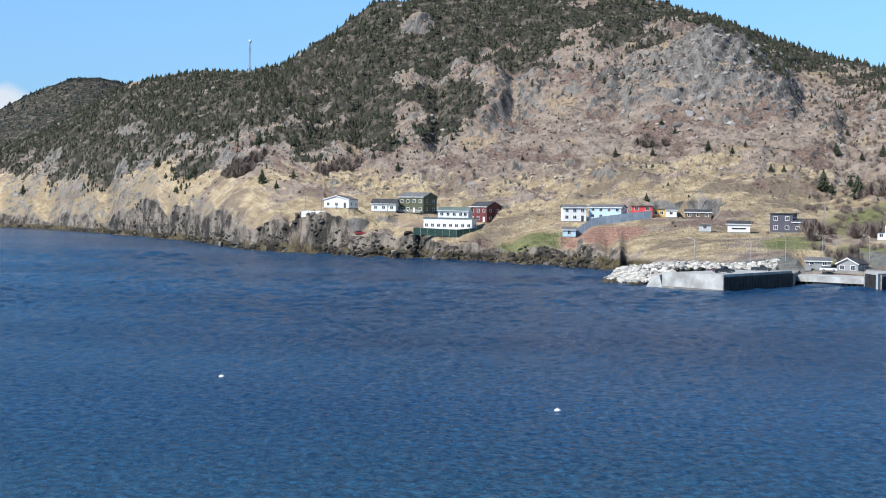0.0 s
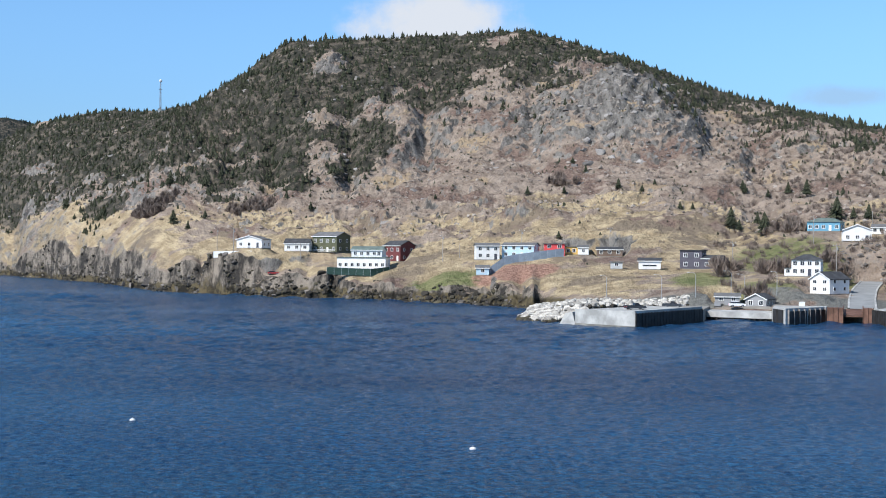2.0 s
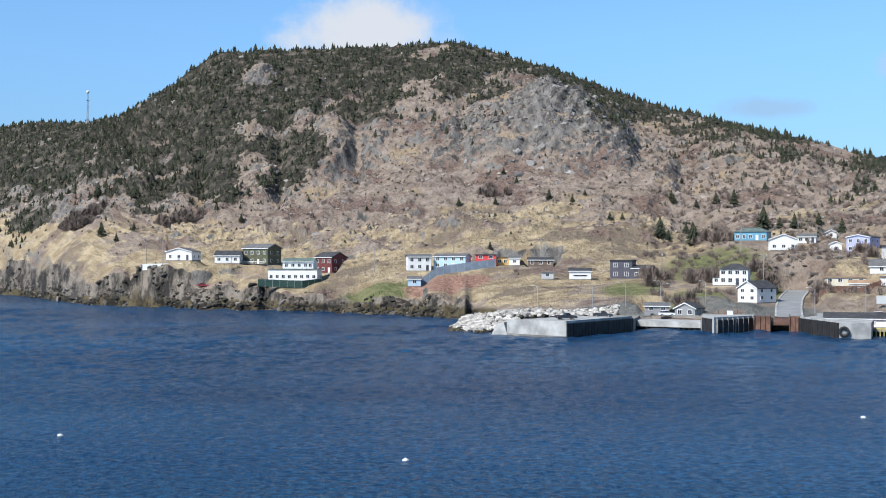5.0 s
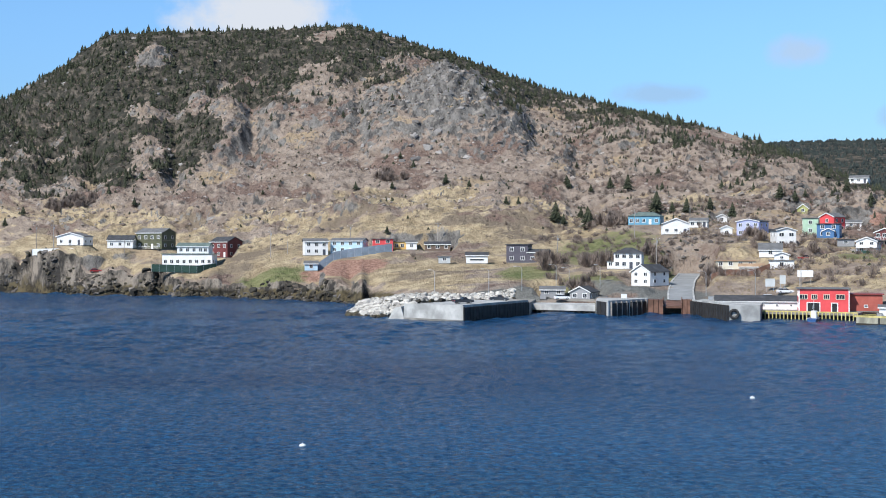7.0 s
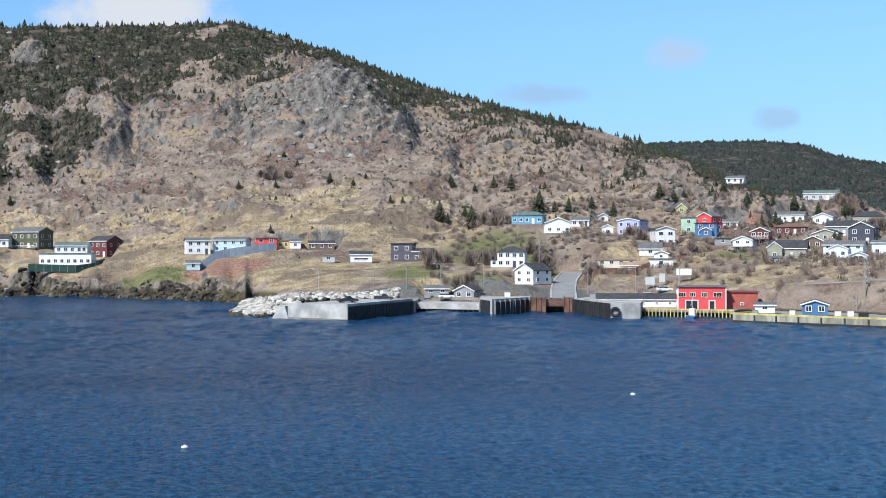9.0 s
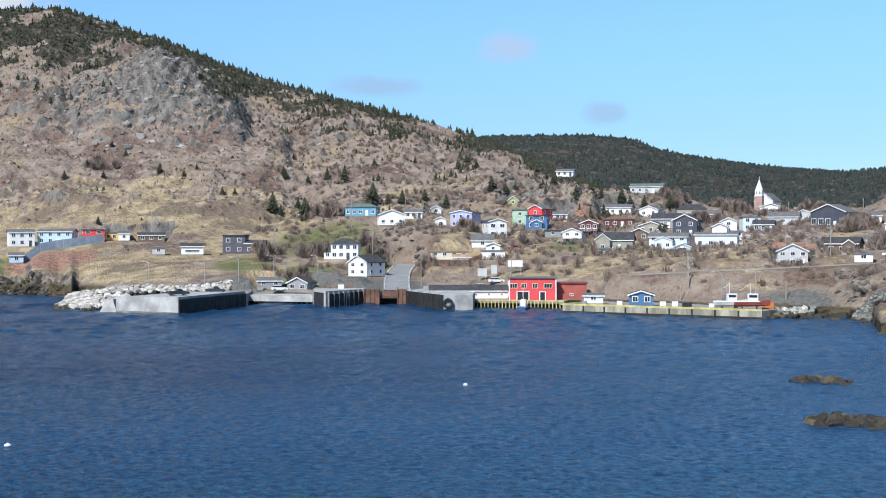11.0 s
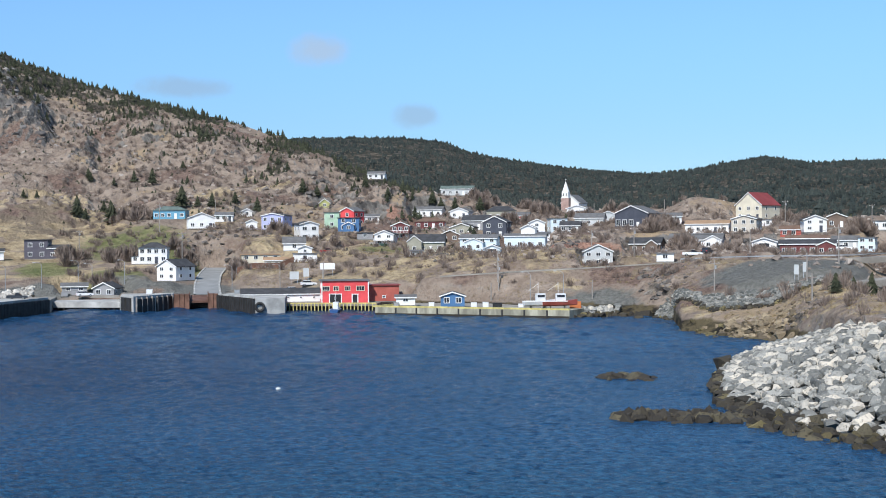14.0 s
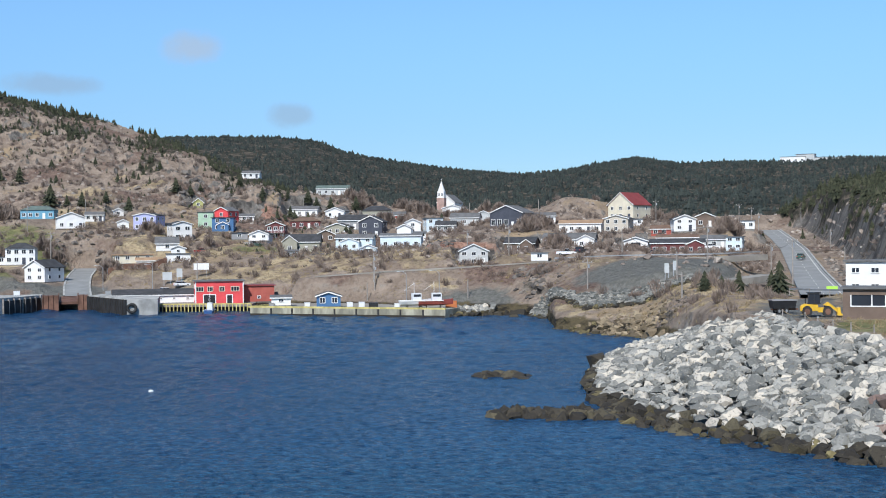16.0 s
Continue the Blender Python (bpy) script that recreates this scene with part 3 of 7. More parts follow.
def rough(x, y, s, az, z):
    """Relief of the ground: craggy on the cliffs and slopes, soft on the benches and in the village."""
    r = np.hypot(x, y)
    u, v, h = lay_of(x, y, z)
    town = np.clip((az - 16) / 5, 0, 1) * np.clip((4.6 - s) / 1.2, 0, 1)
    west = 1 - np.clip((az - 8) / 2, 0, 1)
    cliff = np.exp(-((s - 0.7) / 0.38) ** 2) * (0.15 + 0.85 * west)
    slope = np.clip((s - 1.9) / 1.1, 0, 1) * np.clip((6.35 - s) / 0.8, 0, 1)
    slope = slope * np.where(az < -5, np.clip((s - 2.7) / 0.8, 0.14, 1), 1.0)
    right = np.clip((az - 31) / 4, 0, 1)
    crag = np.exp(-(((az - 11.4) / 3.2) ** 2)) * np.exp(-(((r - 752) / 48) ** 2))
    screes = np.exp(-(((az - 9.5) / 5.5) ** 2)) * np.exp(-(((s - 3.75) / 0.4) ** 2))
    ledge = spot_mask(az, r, ROCKY)
    level = np.exp(-(((az - 45.8) / 3.4) ** 2 + ((r - 300) / 22) ** 2))
    amp = cliff * 3.0 + slope * (5.0 - 3.6 * town - 2.6 * right) * (1 - 0.55 * screes) * (1 + 0.3 * crag) + 0.4 + 2.2 * ledge
    amp = amp * (1 - 0.92 * level)
    shape = np.zeros(len(x))
    for a, d, wa, wr, k in FORMS:
        shape += k * np.exp(-(((az - a) / wa) ** 2 + ((r - d) / wr) ** 2))
    ribs = np.maximum(crag, 0.62 * np.clip((s - 3.5) / 0.6, 0, 1) * np.clip((6.0 - s) / 0.4, 0, 1) * np.clip((18 - az) / 3, 0, 1) * (1 - screes))
    out = np.empty(len(x))
    fr, rm = noise.fractal, noise.ridged_multi_fractal
    arc = np.radians(az) * 720
    for i in range(len(x)):
        p = Vector((u[i] * 0.016, v[i] * 0.016, h[i] * 0.013))
        a = fr(p, 0.6, 2.1, 6)
        b = rm(p * 3.4, 0.55, 2.2, 6, 0.9, 1.9) - 1.3
        c = fr(p * 2.1 + Vector((7, 3, 1)), 0.7, 2.1, 3) * 3.2
        f = math.floor(c)
        step = (f + min(1.0, (c - f) * 3.5)) / 3.2
        o = amp[i] * (a * 0.75 + b * 0.36 + step * 0.42)
        if ribs[i] > 0.05:
            o += ribs[i] * 4.6 * (rm(Vector(((arc[i] * 0.75 - z[i] * 0.66) * 0.05, (z[i] * 0.75 + arc[i] * 0.66) * 0.013, 2.0)), 0.6, 2.2, 5, 0.9, 1.9) - 1.2)
        if cliff[i] > 0.2 and west[i] > 0:
            o += cliff[i] * west[i] * 1.9 * (rm(Vector((u[i] * 0.075, v[i] * 0.022, 4.0)), 0.6, 2.2, 5, 0.9, 1.9) - 1.2)
        out[i] = o
    return out + shape


def pads(x, y, z):
    for px, py, pz, full, fade in PADS:
        d = np.hypot(x - px, y - py)
        near = d < full + fade
        if near.any():
            w = np.clip((full + fade - d[near]) / fade, 0, 1)
            w = w * w * (3 - 2 * w)
            z[near] = z[near] * (1 - w) + pz * w
    return z


def open_view(az, r, z):
    """The ground falls away in front of each house, so that it stands clear over the water."""
    for a, d, hz, w, dp, turn in HOUSES:
        half = math.degrees(w * 0.55 / d)
        near = (np.abs(az - a) < half + 0.3) & (r < d + 1) & (r > d - 160)
        if near.any():
            k = np.clip((half + 0.3 - np.abs(az[near] - a)) / 0.3, 0, 1)
            over = np.maximum(0, z[near] - (EYE + (hz - 0.2 - EYE) / d * r[near]))
            z[near] -= k * over
    return z


def woods(x, y, z, az, s):
    """How wooded the ground is: above 0 closed spruce, below it open hill."""
    line = np.interp(az, WOOD_AZ, WOOD_Z)
    base = np.clip((z - line) / np.where(az < 33, 26.0, 10.0), -1.6, 1.1)
    out = np.empty(len(x))
    for i in range(len(x)):
        out[i] = noise.fractal(Vector((x[i] * 0.026, y[i] * 0.026, z[i] * 0.02)), 0.5, 2.1, 6) + 0.55 * noise.fractal(Vector((az[i] * 0.55, z[i] * 0.013, 3.0)), 0.7, 2.1, 4)
    out2 = np.where(s > 6.05, 0.25, 0.0)
    for a, h, wa, wh, k in GLADES:
        base = base + k * np.exp(-(((az - a) / wa) ** 2 + ((z - h) / wh) ** 2))
    return base * 0.66 + out * 0.80 + 0.02 + out2


def ground(az, r):
    z, s = raw_height(az, r)
    az, r = np.atleast_1d(np.asarray(az, float)), np.atleast_1d(np.asarray(r, float))
    x, y = r * np.sin(np.radians(az)), r * np.cos(np.radians(az))
    z = z + rough(x, y, s, az, z)
    flat = pads(x, y, open_view(az, r, z.copy()))
    return np.where(s <= 0.02, np.minimum(z, -1.2), flat), s


def ground_at(az, r):
    return float(ground([az], [r])[0][0])


def mesh_object(name, verts, faces, mat, parent=None, smooth=False):
    me = bpy.data.meshes.new(name)
    me.from_pydata(verts, [], faces)
    me.materials.append(mat)
    if smooth:
        me.polygons.foreach_set("use_smooth", [True] * len(me.polygons))
    me.update()
    ob = new(name, me)
    ob.parent = parent
    return ob


def grid_mesh(name, P, mat, smooth=True):
    """One sheet from an array of points, rows by columns by 3."""
    n, m = P.shape[:2]
    me = bpy.data.meshes.new(name)
    i = np.arange(n * m).reshape(n, m)
    q = np.stack([i[:-1, :-1], i[:-1, 1:], i[1:, 1:], i[1:, :-1]], -1).reshape(-1, 4)
    me.vertices.add(n * m)
    me.vertices.foreach_set("co", P.reshape(-1))
    me.loops.add(q.size)
    me.loops.foreach_set("vertex_index", q.reshape(-1))
    me.polygons.add(len(q))
    me.polygons.foreach_set("loop_start", np.arange(0, q.size, 4))
    me.polygons.foreach_set("use_smooth", np.full(len(q), smooth))
    me.update(calc_edges=True)
    me.validate()
    me.materials.append(mat)
    return new(name, me)


def band(v, lo, hi):
    return np.clip((v - lo) / (hi - lo), 0, 1)


def cover_set(ob, zone, cover, bare, lay):
    n = len(ob.data.vertices)
    for nm, v in (("zone", zone), ("cover", cover), ("bare", bare)):
        at = ob.data.attributes.new(nm, "FLOAT_COLOR", "POINT")
        at.data.foreach_set("color", np.ascontiguousarray(np.broadcast_to(np.asarray(v, float), (n, 4))).reshape(-1))
    at = ob.data.attributes.new("lay", "FLOAT_VECTOR", "POINT")
    at.data.foreach_set("vector", np.stack([np.ravel(q) for q in lay], -1).reshape(-1))


def build_land():
    az = np.concatenate([np.arange(-60, -19.5, 1.0), np.arange(-19.5, 55.5, 0.06), np.arange(56, 110, 1.5)])
    R, _ = lines(az)
    steps = [5, 26, 24, 36, 44, 52, 56, 12, 8]
    rings = []
    for k, n in enumerate(steps):
        for i in range(n):
            rings.append(R[k] + (R[k + 1] - R[k]) * i / n)
    rings = np.array(rings)
    A = np.broadcast_to(az, rings.shape)
    a, r = A.reshape(-1), rings.reshape(-1)
    z, s = ground(a, r)
    x, y = r * np.sin(np.radians(a)), r * np.cos(np.radians(a))
    P = np.stack([x, y, z], -1).reshape(*rings.shape, 3)
    ob = grid_mesh("ground", P, M["ground"], True)
    wood = band(woods(x, y, z, a, s), -0.12, 0.35) * band(s, 2.0, 3.2)
    straw = band(3.15 - s, -0.5, 0.5) * band(s, 0.85, 1.3) * band(18.5 - a, -2.5, 2.5) * 0.95
    straw = np.maximum(straw, band(s, 0.7, 1.2) * band(3.4 - s, -0.6, 0.4) * 0.55 * band(a, 17, 21))
    straw = np.maximum(straw, 0.92 * spot_mask(a, r, STRAW))
    N = np.cross(np.gradient(P, axis=1), np.gradient(P, axis=0))
    N /= np.maximum(np.linalg.norm(N, axis=-1, keepdims=True), 1e-9)
    up = np.abs(N[..., 2]).reshape(-1)
    ledges = np.array([noise.fractal(Vector((u * 0.035, v * 0.035, 9.0)), 0.6, 2.1, 4) for u, v in zip(x, y)])
    straw = straw - 0.55 * band(ledges, 0.0, 0.4) - 0.5 * spot_mask(a, r, ROCKY)
    green = spot_mask(a, r, GREEN)
    gravel = spot_mask(a, r, GRAVEL)
    bracken = spot_mask(a, r, BRACKEN)
    wet = np.where(a < 9, band(3.6 - z, -2.6, 2.0) * 0.8, band(2.0 - z, -1.2, 1.2))
    zone = np.stack([wood, straw, green, np.ones_like(wood)], -1)
    cover = np.stack([gravel, bracken, wet, np.ones_like(wood)], -1)
    steep = band(up, 0.86, 0.60) * np.where((a < -5) & (s < 3), 0.5, np.where((a > 20) & (s < 3.4), 0.4, 0.85))
    shore = np.where(a < 9, band(1.12 - s, -0.2, 0.2), 0.9 * spot_mask(a, r, ROCKY) * (a > 30)) * band(up, 0.92, 0.66)
    crag = np.exp(-(((a - 11.3) / 2.7) ** 2 + ((r - 750) / 42) ** 2))
    zone_bare = np.clip(steep * (1 - band(wood, 0.3, 0.8)) + 0.62 * crag, 0, 1)
    cover_set(ob, zone, cover, np.stack([zone_bare, shore, 0 * shore, np.ones_like(wood)], -1), lay_of(x, y, z))
    tagged(ob, "rocky hillside with dry grass, grey crags and scree", "hillside", kind="structure")
    return ob


STRAW = [(16.4, 555, 1.8, 34), (8, 612, 4.5, 11), (13.8, 580, 1.4, 22), (3.6, 592, 2.2, 9), (11.5, 596, 2.0, 16), (6.0, 560, 1.6, 8), (-10, 700, 2.4, 40), (21.5, 560, 1.5, 25), (36.5, 420, 1.4, 14), (43, 250, 2.2, 18), (47, 240, 2.0, 25), (24, 600, 2.0, 22)]
GREEN = [(18, 470, 2.4, 38), (3.8, 478, 2.6, 14), (14.5, 425, 1.5, 18), (20, 440, 1.2, 20), (29, 420, 2.0, 14), (17.3, 405, 1.5, 14), (53.6, 160, 1.5, 12), (55.5, 155, 2, 14)]
GRAVEL = [(44.2, 303, 2.6, 17), (47.6, 302, 2.2, 17), (51.2, 205, 1.6, 30), (13, 385, 3.0, 10), (16.5, 392, 3.5, 13), (20.5, 386, 2.0, 18), (24, 368, 2.2, 12), (37, 320, 2.5, 14),
          (45.8, 292, 4.2, 20), (51, 195, 2.2, 30)]
BRACKEN = [(6.3, 474, 1.5, 14), (7.6, 470, 1.2, 14), (6.9, 462, 1.2, 10),  (28.5, 530, 1.4, 20), (36.5, 395, 2.5, 8)]


def far_hills():
    """The wooded hills beyond the village and the headland beyond the point."""
    for name, azs, els, rr, base in (
        ("backdrop_hill", [14, 20, 22, 24.8, 27.1, 29.4, 30.9, 32, 34.2, 36.6, 39.5, 41.4, 43.3, 44.5, 46.1, 48.4, 50.7, 52.9, 54.4, 60, 75, 110],
         [0.06, .070, .074, .0766, .0776, .0770, .074, .066, .0590, .053, .0485, .051, .057, .0595, .055, .055, .054, .056, .0555, .055, .05, .04], 1250, 620),
        ("backdrop_headland", [-60, -30, -24, -20, -18.2, -16.9, -15.4, -14.4, -13.5, -12.5, -8], [0.02, .03, .045, .06, .0690, .082, .0925, .0935, .091, .082, .05], 1900, 1500),
    ):
        a = np.arange(azs[0], azs[-1], 0.2)
        el = np.interp(a, azs, els)
        t = np.linspace(0, 1, 40)[:, None]
        r = base + (rr - base) * t + 0 * a[None]
        zt = EYE + el * rr
        z = 12 + (zt[None] - 12) * (t ** 0.8)
        x, y = r * np.sin(np.radians(a)), r * np.cos(np.radians(a))
        bump = np.array([noise.fractal(Vector((u * 0.006, v * 0.006, 0)), 0.8, 2.0, 4) for u, v in zip(x.ravel(), y.ravel())]).reshape(x.shape)
        z = z + bump * 6 * np.sin(np.pi * np.clip(t, 0, 0.97))
        back = np.stack([x[-1] * 1.3, y[-1] * 1.3, z[-1] * 0.5], -1)[None]
        P = np.concatenate([np.stack([x, y, z], -1), back])
        ob = grid_mesh(name, P, M["ground"])
        cover_set(ob, (1, 0, 0, 1), (0, 0, 0, 1), (0, 0, 0, 1), (P[..., 0], P[..., 1], P[..., 2]))
        tagged(ob, "distant hill covered in dark spruce woods", "hill", kind="structure")
        FAR.append((a, el, rr, base, P))


FAR = []


def build_sea():
    """One sheet to the horizon with short wind waves, finest where the bay lies open to the lookout."""
    inv = np.linspace(1 / 58.0, 1 / 640.0, 560)
    rr = np.concatenate([[0.0, 30.0, 50.0], 1 / inv, np.linspace(680, 4600, 22)])
    aa = np.radians(np.concatenate([np.arange(-180, -20, 4.0), np.arange(-20, 56, 0.1), np.arange(57, 180, 4.0), [180.0]]))
    X, Y = rr[:, None] * np.sin(aa), rr[:, None] * np.cos(aa)
    Z = np.zeros_like(X)
    g = np.random.default_rng(11)
    longest = np.maximum(0.85, rr * rr * 4.6e-5)[:, None]
    for i in range(92):
        lam = 0.5 * 1.04 ** i
        way = radians(g.normal(15, 34))
        k = 2 * math.pi / lam
        share = np.exp(-(np.log(lam / longest)) ** 2 / 0.5)
        Z += share * 0.0078 * lam * np.sin(k * (X * math.sin(way) + Y * math.cos(way)) + g.uniform(0, 6.28))
    gust = np.sin(X * 0.013 + 1.3 * np.sin(Y * 0.011)) * np.sin(Y * 0.019 + 0.7 + 0.9 * np.sin(X * 0.008))
    Z *= (1 + 0.35 * gust) * np.clip(rr / 120, 0.6, 1.0)[:, None] * np.clip((640 - rr) / 120, 0, 1)[:, None]
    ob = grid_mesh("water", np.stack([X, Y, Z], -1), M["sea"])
    tagged(ob, "dark blue wind-rippled sea water of the bay", "sea", kind="structure")


def build_headland():
    """The grassy lookout under and behind the camera."""
    az = np.arange(-180, 181, 6.0)
    rr = np.concatenate([np.linspace(0, 30, 16), np.linspace(36, 420, 18)])
    A, R = np.meshgrid(az, rr)
    X, Y = R * np.sin(np.radians(A)), R * np.cos(np.radians(A))
    behind = np.clip((np.abs(A) - 115) / 45, 0, 1)
    front = 15.2 - np.maximum(0, R - 3) * 1.1
    back = 15.2 + R * 0.04 - np.maximum(0, R - 380) * 0.6
    Z = np.maximum(front * (1 - behind) + back * behind, -6.0)
    Z += np.array([noise.fractal(Vector((u * 0.08, v * 0.08, 2.0)), 0.7, 2.1, 4) for u, v in zip(X.ravel(), Y.ravel())]).reshape(X.shape) * np.clip(R / 12, 0, 1) * 0.8
    ob = grid_mesh("ground_headland", np.stack([X, Y, Z], -1), M["ground"])
    cover_set(ob, (0, 0.9, 0, 1), (0, 0, 0, 1), (0, 0, 0, 1), (X, Y, Z))
    tagged(ob, "dry grassy headland under the lookout", "hillside", kind="structure")
# ---- houses ----
def box(bm, x0, x1, y0, y1, z0, z1):
    v = [bm.verts.new(p) for p in ((x0, y0, z0), (x1, y0, z0), (x1, y1, z0), (x0, y1, z0), (x0, y0, z1), (x1, y0, z1), (x1, y1, z1), (x0, y1, z1))]
    for f in ((3, 2, 1, 0), (4, 5, 6, 7), (0, 1, 5, 4), (1, 2, 6, 5), (2, 3, 7, 6), (3, 0, 4, 7)):
        bm.faces.new([v[i] for i in f])
    return v


def prism(bm, base, off):
    """A solid from a ring of points and the way in which it is pushed."""
    a = [bm.verts.new(p) for p in base]
    b = [bm.verts.new(Vector(p) + Vector(off)) for p in base]
    n = len(a)
    bm.faces.new(a)
    bm.faces.new(b[::-1])
    for i in range(n):
        bm.faces.new([a[i], b[i], b[(i + 1) % n], a[(i + 1) % n]])


def tube(bm, p, q, r0, r1=None, n=8):
    """A tapered round bar from p to q."""
    p, q = Vector(p), Vector(q)
    r1 = r0 if r1 is None else r1
    w = (q - p).normalized()
    u = w.cross(Vector((0.3, 0.9, 0.2))).normalized()
    v = w.cross(u)
    ra = [bm.verts.new(p + (u * math.cos(t) + v * math.sin(t)) * r0) for t in [2 * math.pi * i / n for i in range(n)]]
    rb = [bm.verts.new(q + (u * math.cos(t) + v * math.sin(t)) * r1) for t in [2 * math.pi * i / n for i in range(n)]]
    for i in range(n):
        bm.faces.new([ra[i], ra[(i + 1) % n], rb[(i + 1) % n], rb[i]])
    bm.faces.new(ra[::-1])
    bm.faces.new(rb)


def part(name, bm, material, parent, label=""):
    bmesh.ops.recalc_face_normals(bm, faces=bm.faces)
    me = bpy.data.meshes.new(name)
    bm.to_mesh(me)
    bm.free()
    me.materials.append(material)
    ob = new(name, me)
    ob.parent = parent
    if label:
        ob["label"] = label
    return ob


def boxes(name, specs, material, parent, label=""):
    bm = bmesh.new()
    for s in specs:
        box(bm, *s)
    return part(name, bm, material, parent, label)


def thing(name, az, r, z, turn=0.0, label="", category="", group=""):
    ob = new(name)
    p = bearing(az, r, z)
    ob.matrix_world = pose(p.x, p.y, p.z, 0, 0, -az + turn)
    return tagged(ob, label, category, group)


def window(parent, x, z, w, h, y=0.0, frame_mat="trim", bars=1):
    """A framed sash window on the front wall at depth y."""
    t = 0.13
    win = boxes("window", [(x - w / 2 - t, x - w / 2, y - 0.09, y, z - t, z + h + t), (x + w / 2, x + w / 2 + t, y - 0.09, y, z - t, z + h + t),
                           (x - w / 2, x + w / 2, y - 0.09, y, z + h, z + h + t), (x - w / 2, x + w / 2, y - 0.12, y, z - t, z)]
                + [(x - w / 2 + w * (i + 1) / (bars + 1) - 0.04, x - w / 2 + w * (i + 1) / (bars + 1) + 0.04, y - 0.07, y - 0.03, z, z + h) for i in range(bars)],
                M[frame_mat], parent)
    boxes("pane", [(x - w / 2, x + w / 2, y - 0.03, y, z, z + h)], M["glass"], win)
    return win


def side_window(parent, yc, z, w, h, x, sign, frame_mat="trim"):
    t = 0.13
    a, b = sorted((x, x + sign * 0.09))
    win = boxes("window", [(a, b, yc - w / 2 - t, yc - w / 2, z - t, z + h + t), (a, b, yc + w / 2, yc + w / 2 + t, z - t, z + h + t),
                           (a, b, yc - w / 2, yc + w / 2, z + h, z + h + t), (a, b, yc - w / 2, yc + w / 2, z - t, z)], M[frame_mat], parent)
    a, b = sorted((x, x + sign * 0.03))
    boxes("pane", [(a, b, yc - w / 2, yc + w / 2, z, z + h)], M["glass"], win)


def block(parent, x0, x1, y0, y1, z0, h, wall, roof="side", rise=1.6, roofmat="rf_dark", trim="trim", over=0.4):
    """One walled volume with its roof. roof: side (ridge along the front), gable (gable to the front), hip, flat or shed."""
    xm, ym, zt = (x0 + x1) / 2, (y0 + y1) / 2, z0 + h
    bm = bmesh.new()
    th = 0.22
    if roof == "gable":
        prism(bm, [(x0, y0, z0), (x1, y0, z0), (x1, y0, zt), (xm, y0, zt + rise), (x0, y0, zt)], (0, y1 - y0, 0))
    elif roof == "side":
        prism(bm, [(x0, y0, z0), (x0, y1, z0), (x0, y1, zt), (x0, ym, zt + rise), (x0, y0, zt)], (x1 - x0, 0, 0))
    elif roof == "shed":
        prism(bm, [(x0, y0, z0), (x0, y1, z0), (x0, y1, zt + rise), (x0, y0, zt)], (x1 - x0, 0, 0))
    else:
        box(bm, x0, x1, y0, y1, z0, zt)
    part("wall", bm, M[wall], parent)
    bm = bmesh.new()
    e = over
    if roof == "gable":
        k = rise / (xm - x0) * e
        prism(bm, [(x0 - e, y0 - e, zt - k), (xm, y0 - e, zt + rise), (x1 + e, y0 - e, zt - k), (x1 + e, y0 - e, zt - k + th), (xm, y0 - e, zt + rise + th), (x0 - e, y0 - e, zt - k + th)], (0, y1 - y0 + 2 * e, 0))
    elif roof == "side":
        k = rise / (ym - y0) * e
        prism(bm, [(x0 - e, y0 - e, zt - k), (x0 - e, ym, zt + rise), (x0 - e, y1 + e, zt - k), (x0 - e, y1 + e, zt - k + th), (x0 - e, ym, zt + rise + th), (x0 - e, y0 - e, zt - k + th)], (x1 - x0 + 2 * e, 0, 0))
    elif roof == "shed":
        prism(bm, [(x0 - e, y0 - e, zt), (x0 - e, y1 + e, zt + rise), (x0 - e, y1 + e, zt + rise + th), (x0 - e, y0 - e, zt + th)], (x1 - x0 + 2 * e, 0, 0))
    elif roof == "hip":
        d = min(xm - x0, ym - y0)
        lo = [bm.verts.new(p) for p in ((x0 - e, y0 - e, zt), (x1 + e, y0 - e, zt), (x1 + e, y1 + e, zt), (x0 - e, y1 + e, zt))]
        a, b = (bm.verts.new((x0 + d * 0.8, ym, zt + rise)), bm.verts.new((x1 - d * 0.8, ym, zt + rise))) if x1 - x0 >= y1 - y0 else (bm.verts.new((xm - 0.01, ym, zt + rise)), bm.verts.new((xm + 0.01, ym, zt + rise)))
        for f in ((lo[0], lo[1], b, a), (lo[1], lo[2], b), (lo[2], lo[3], a, b), (lo[3], lo[0], a), (lo[3], lo[2], lo[1], lo[0])):
            bm.faces.new(f)
    else:
        box(bm, x0 - e, x1 + e, y0 - e, y1 + e, zt + 0.003, zt + 0.25)
    part("roof", bm, M[roofmat], parent)
    # eaves boards along the front
    if roof == "side":
        k = rise / (ym - y0) * e
        boxes("fascia", [(x0 - e, x1 + e, y0 - e - 0.06, y0 - e - 0.003, zt - k - 0.03, zt - k + th)], M[trim], parent)
    if roof == "gable":
        k, bm = rise / (xm - x0) * e, bmesh.new()
        for a, b in (((x0 - e, zt - k), (xm, zt + rise)), ((xm, zt + rise), (x1 + e, zt - k))):
            prism(bm, [(a[0], y0 - e - 0.06, a[1] - 0.08), (b[0], y0 - e - 0.06, b[1] - 0.08), (b[0], y0 - e - 0.06, b[1] + th), (a[0], y0 - e - 0.06, a[1] + th)], (0, 0.055, 0))
        part("fascia", bm, M[trim], parent)


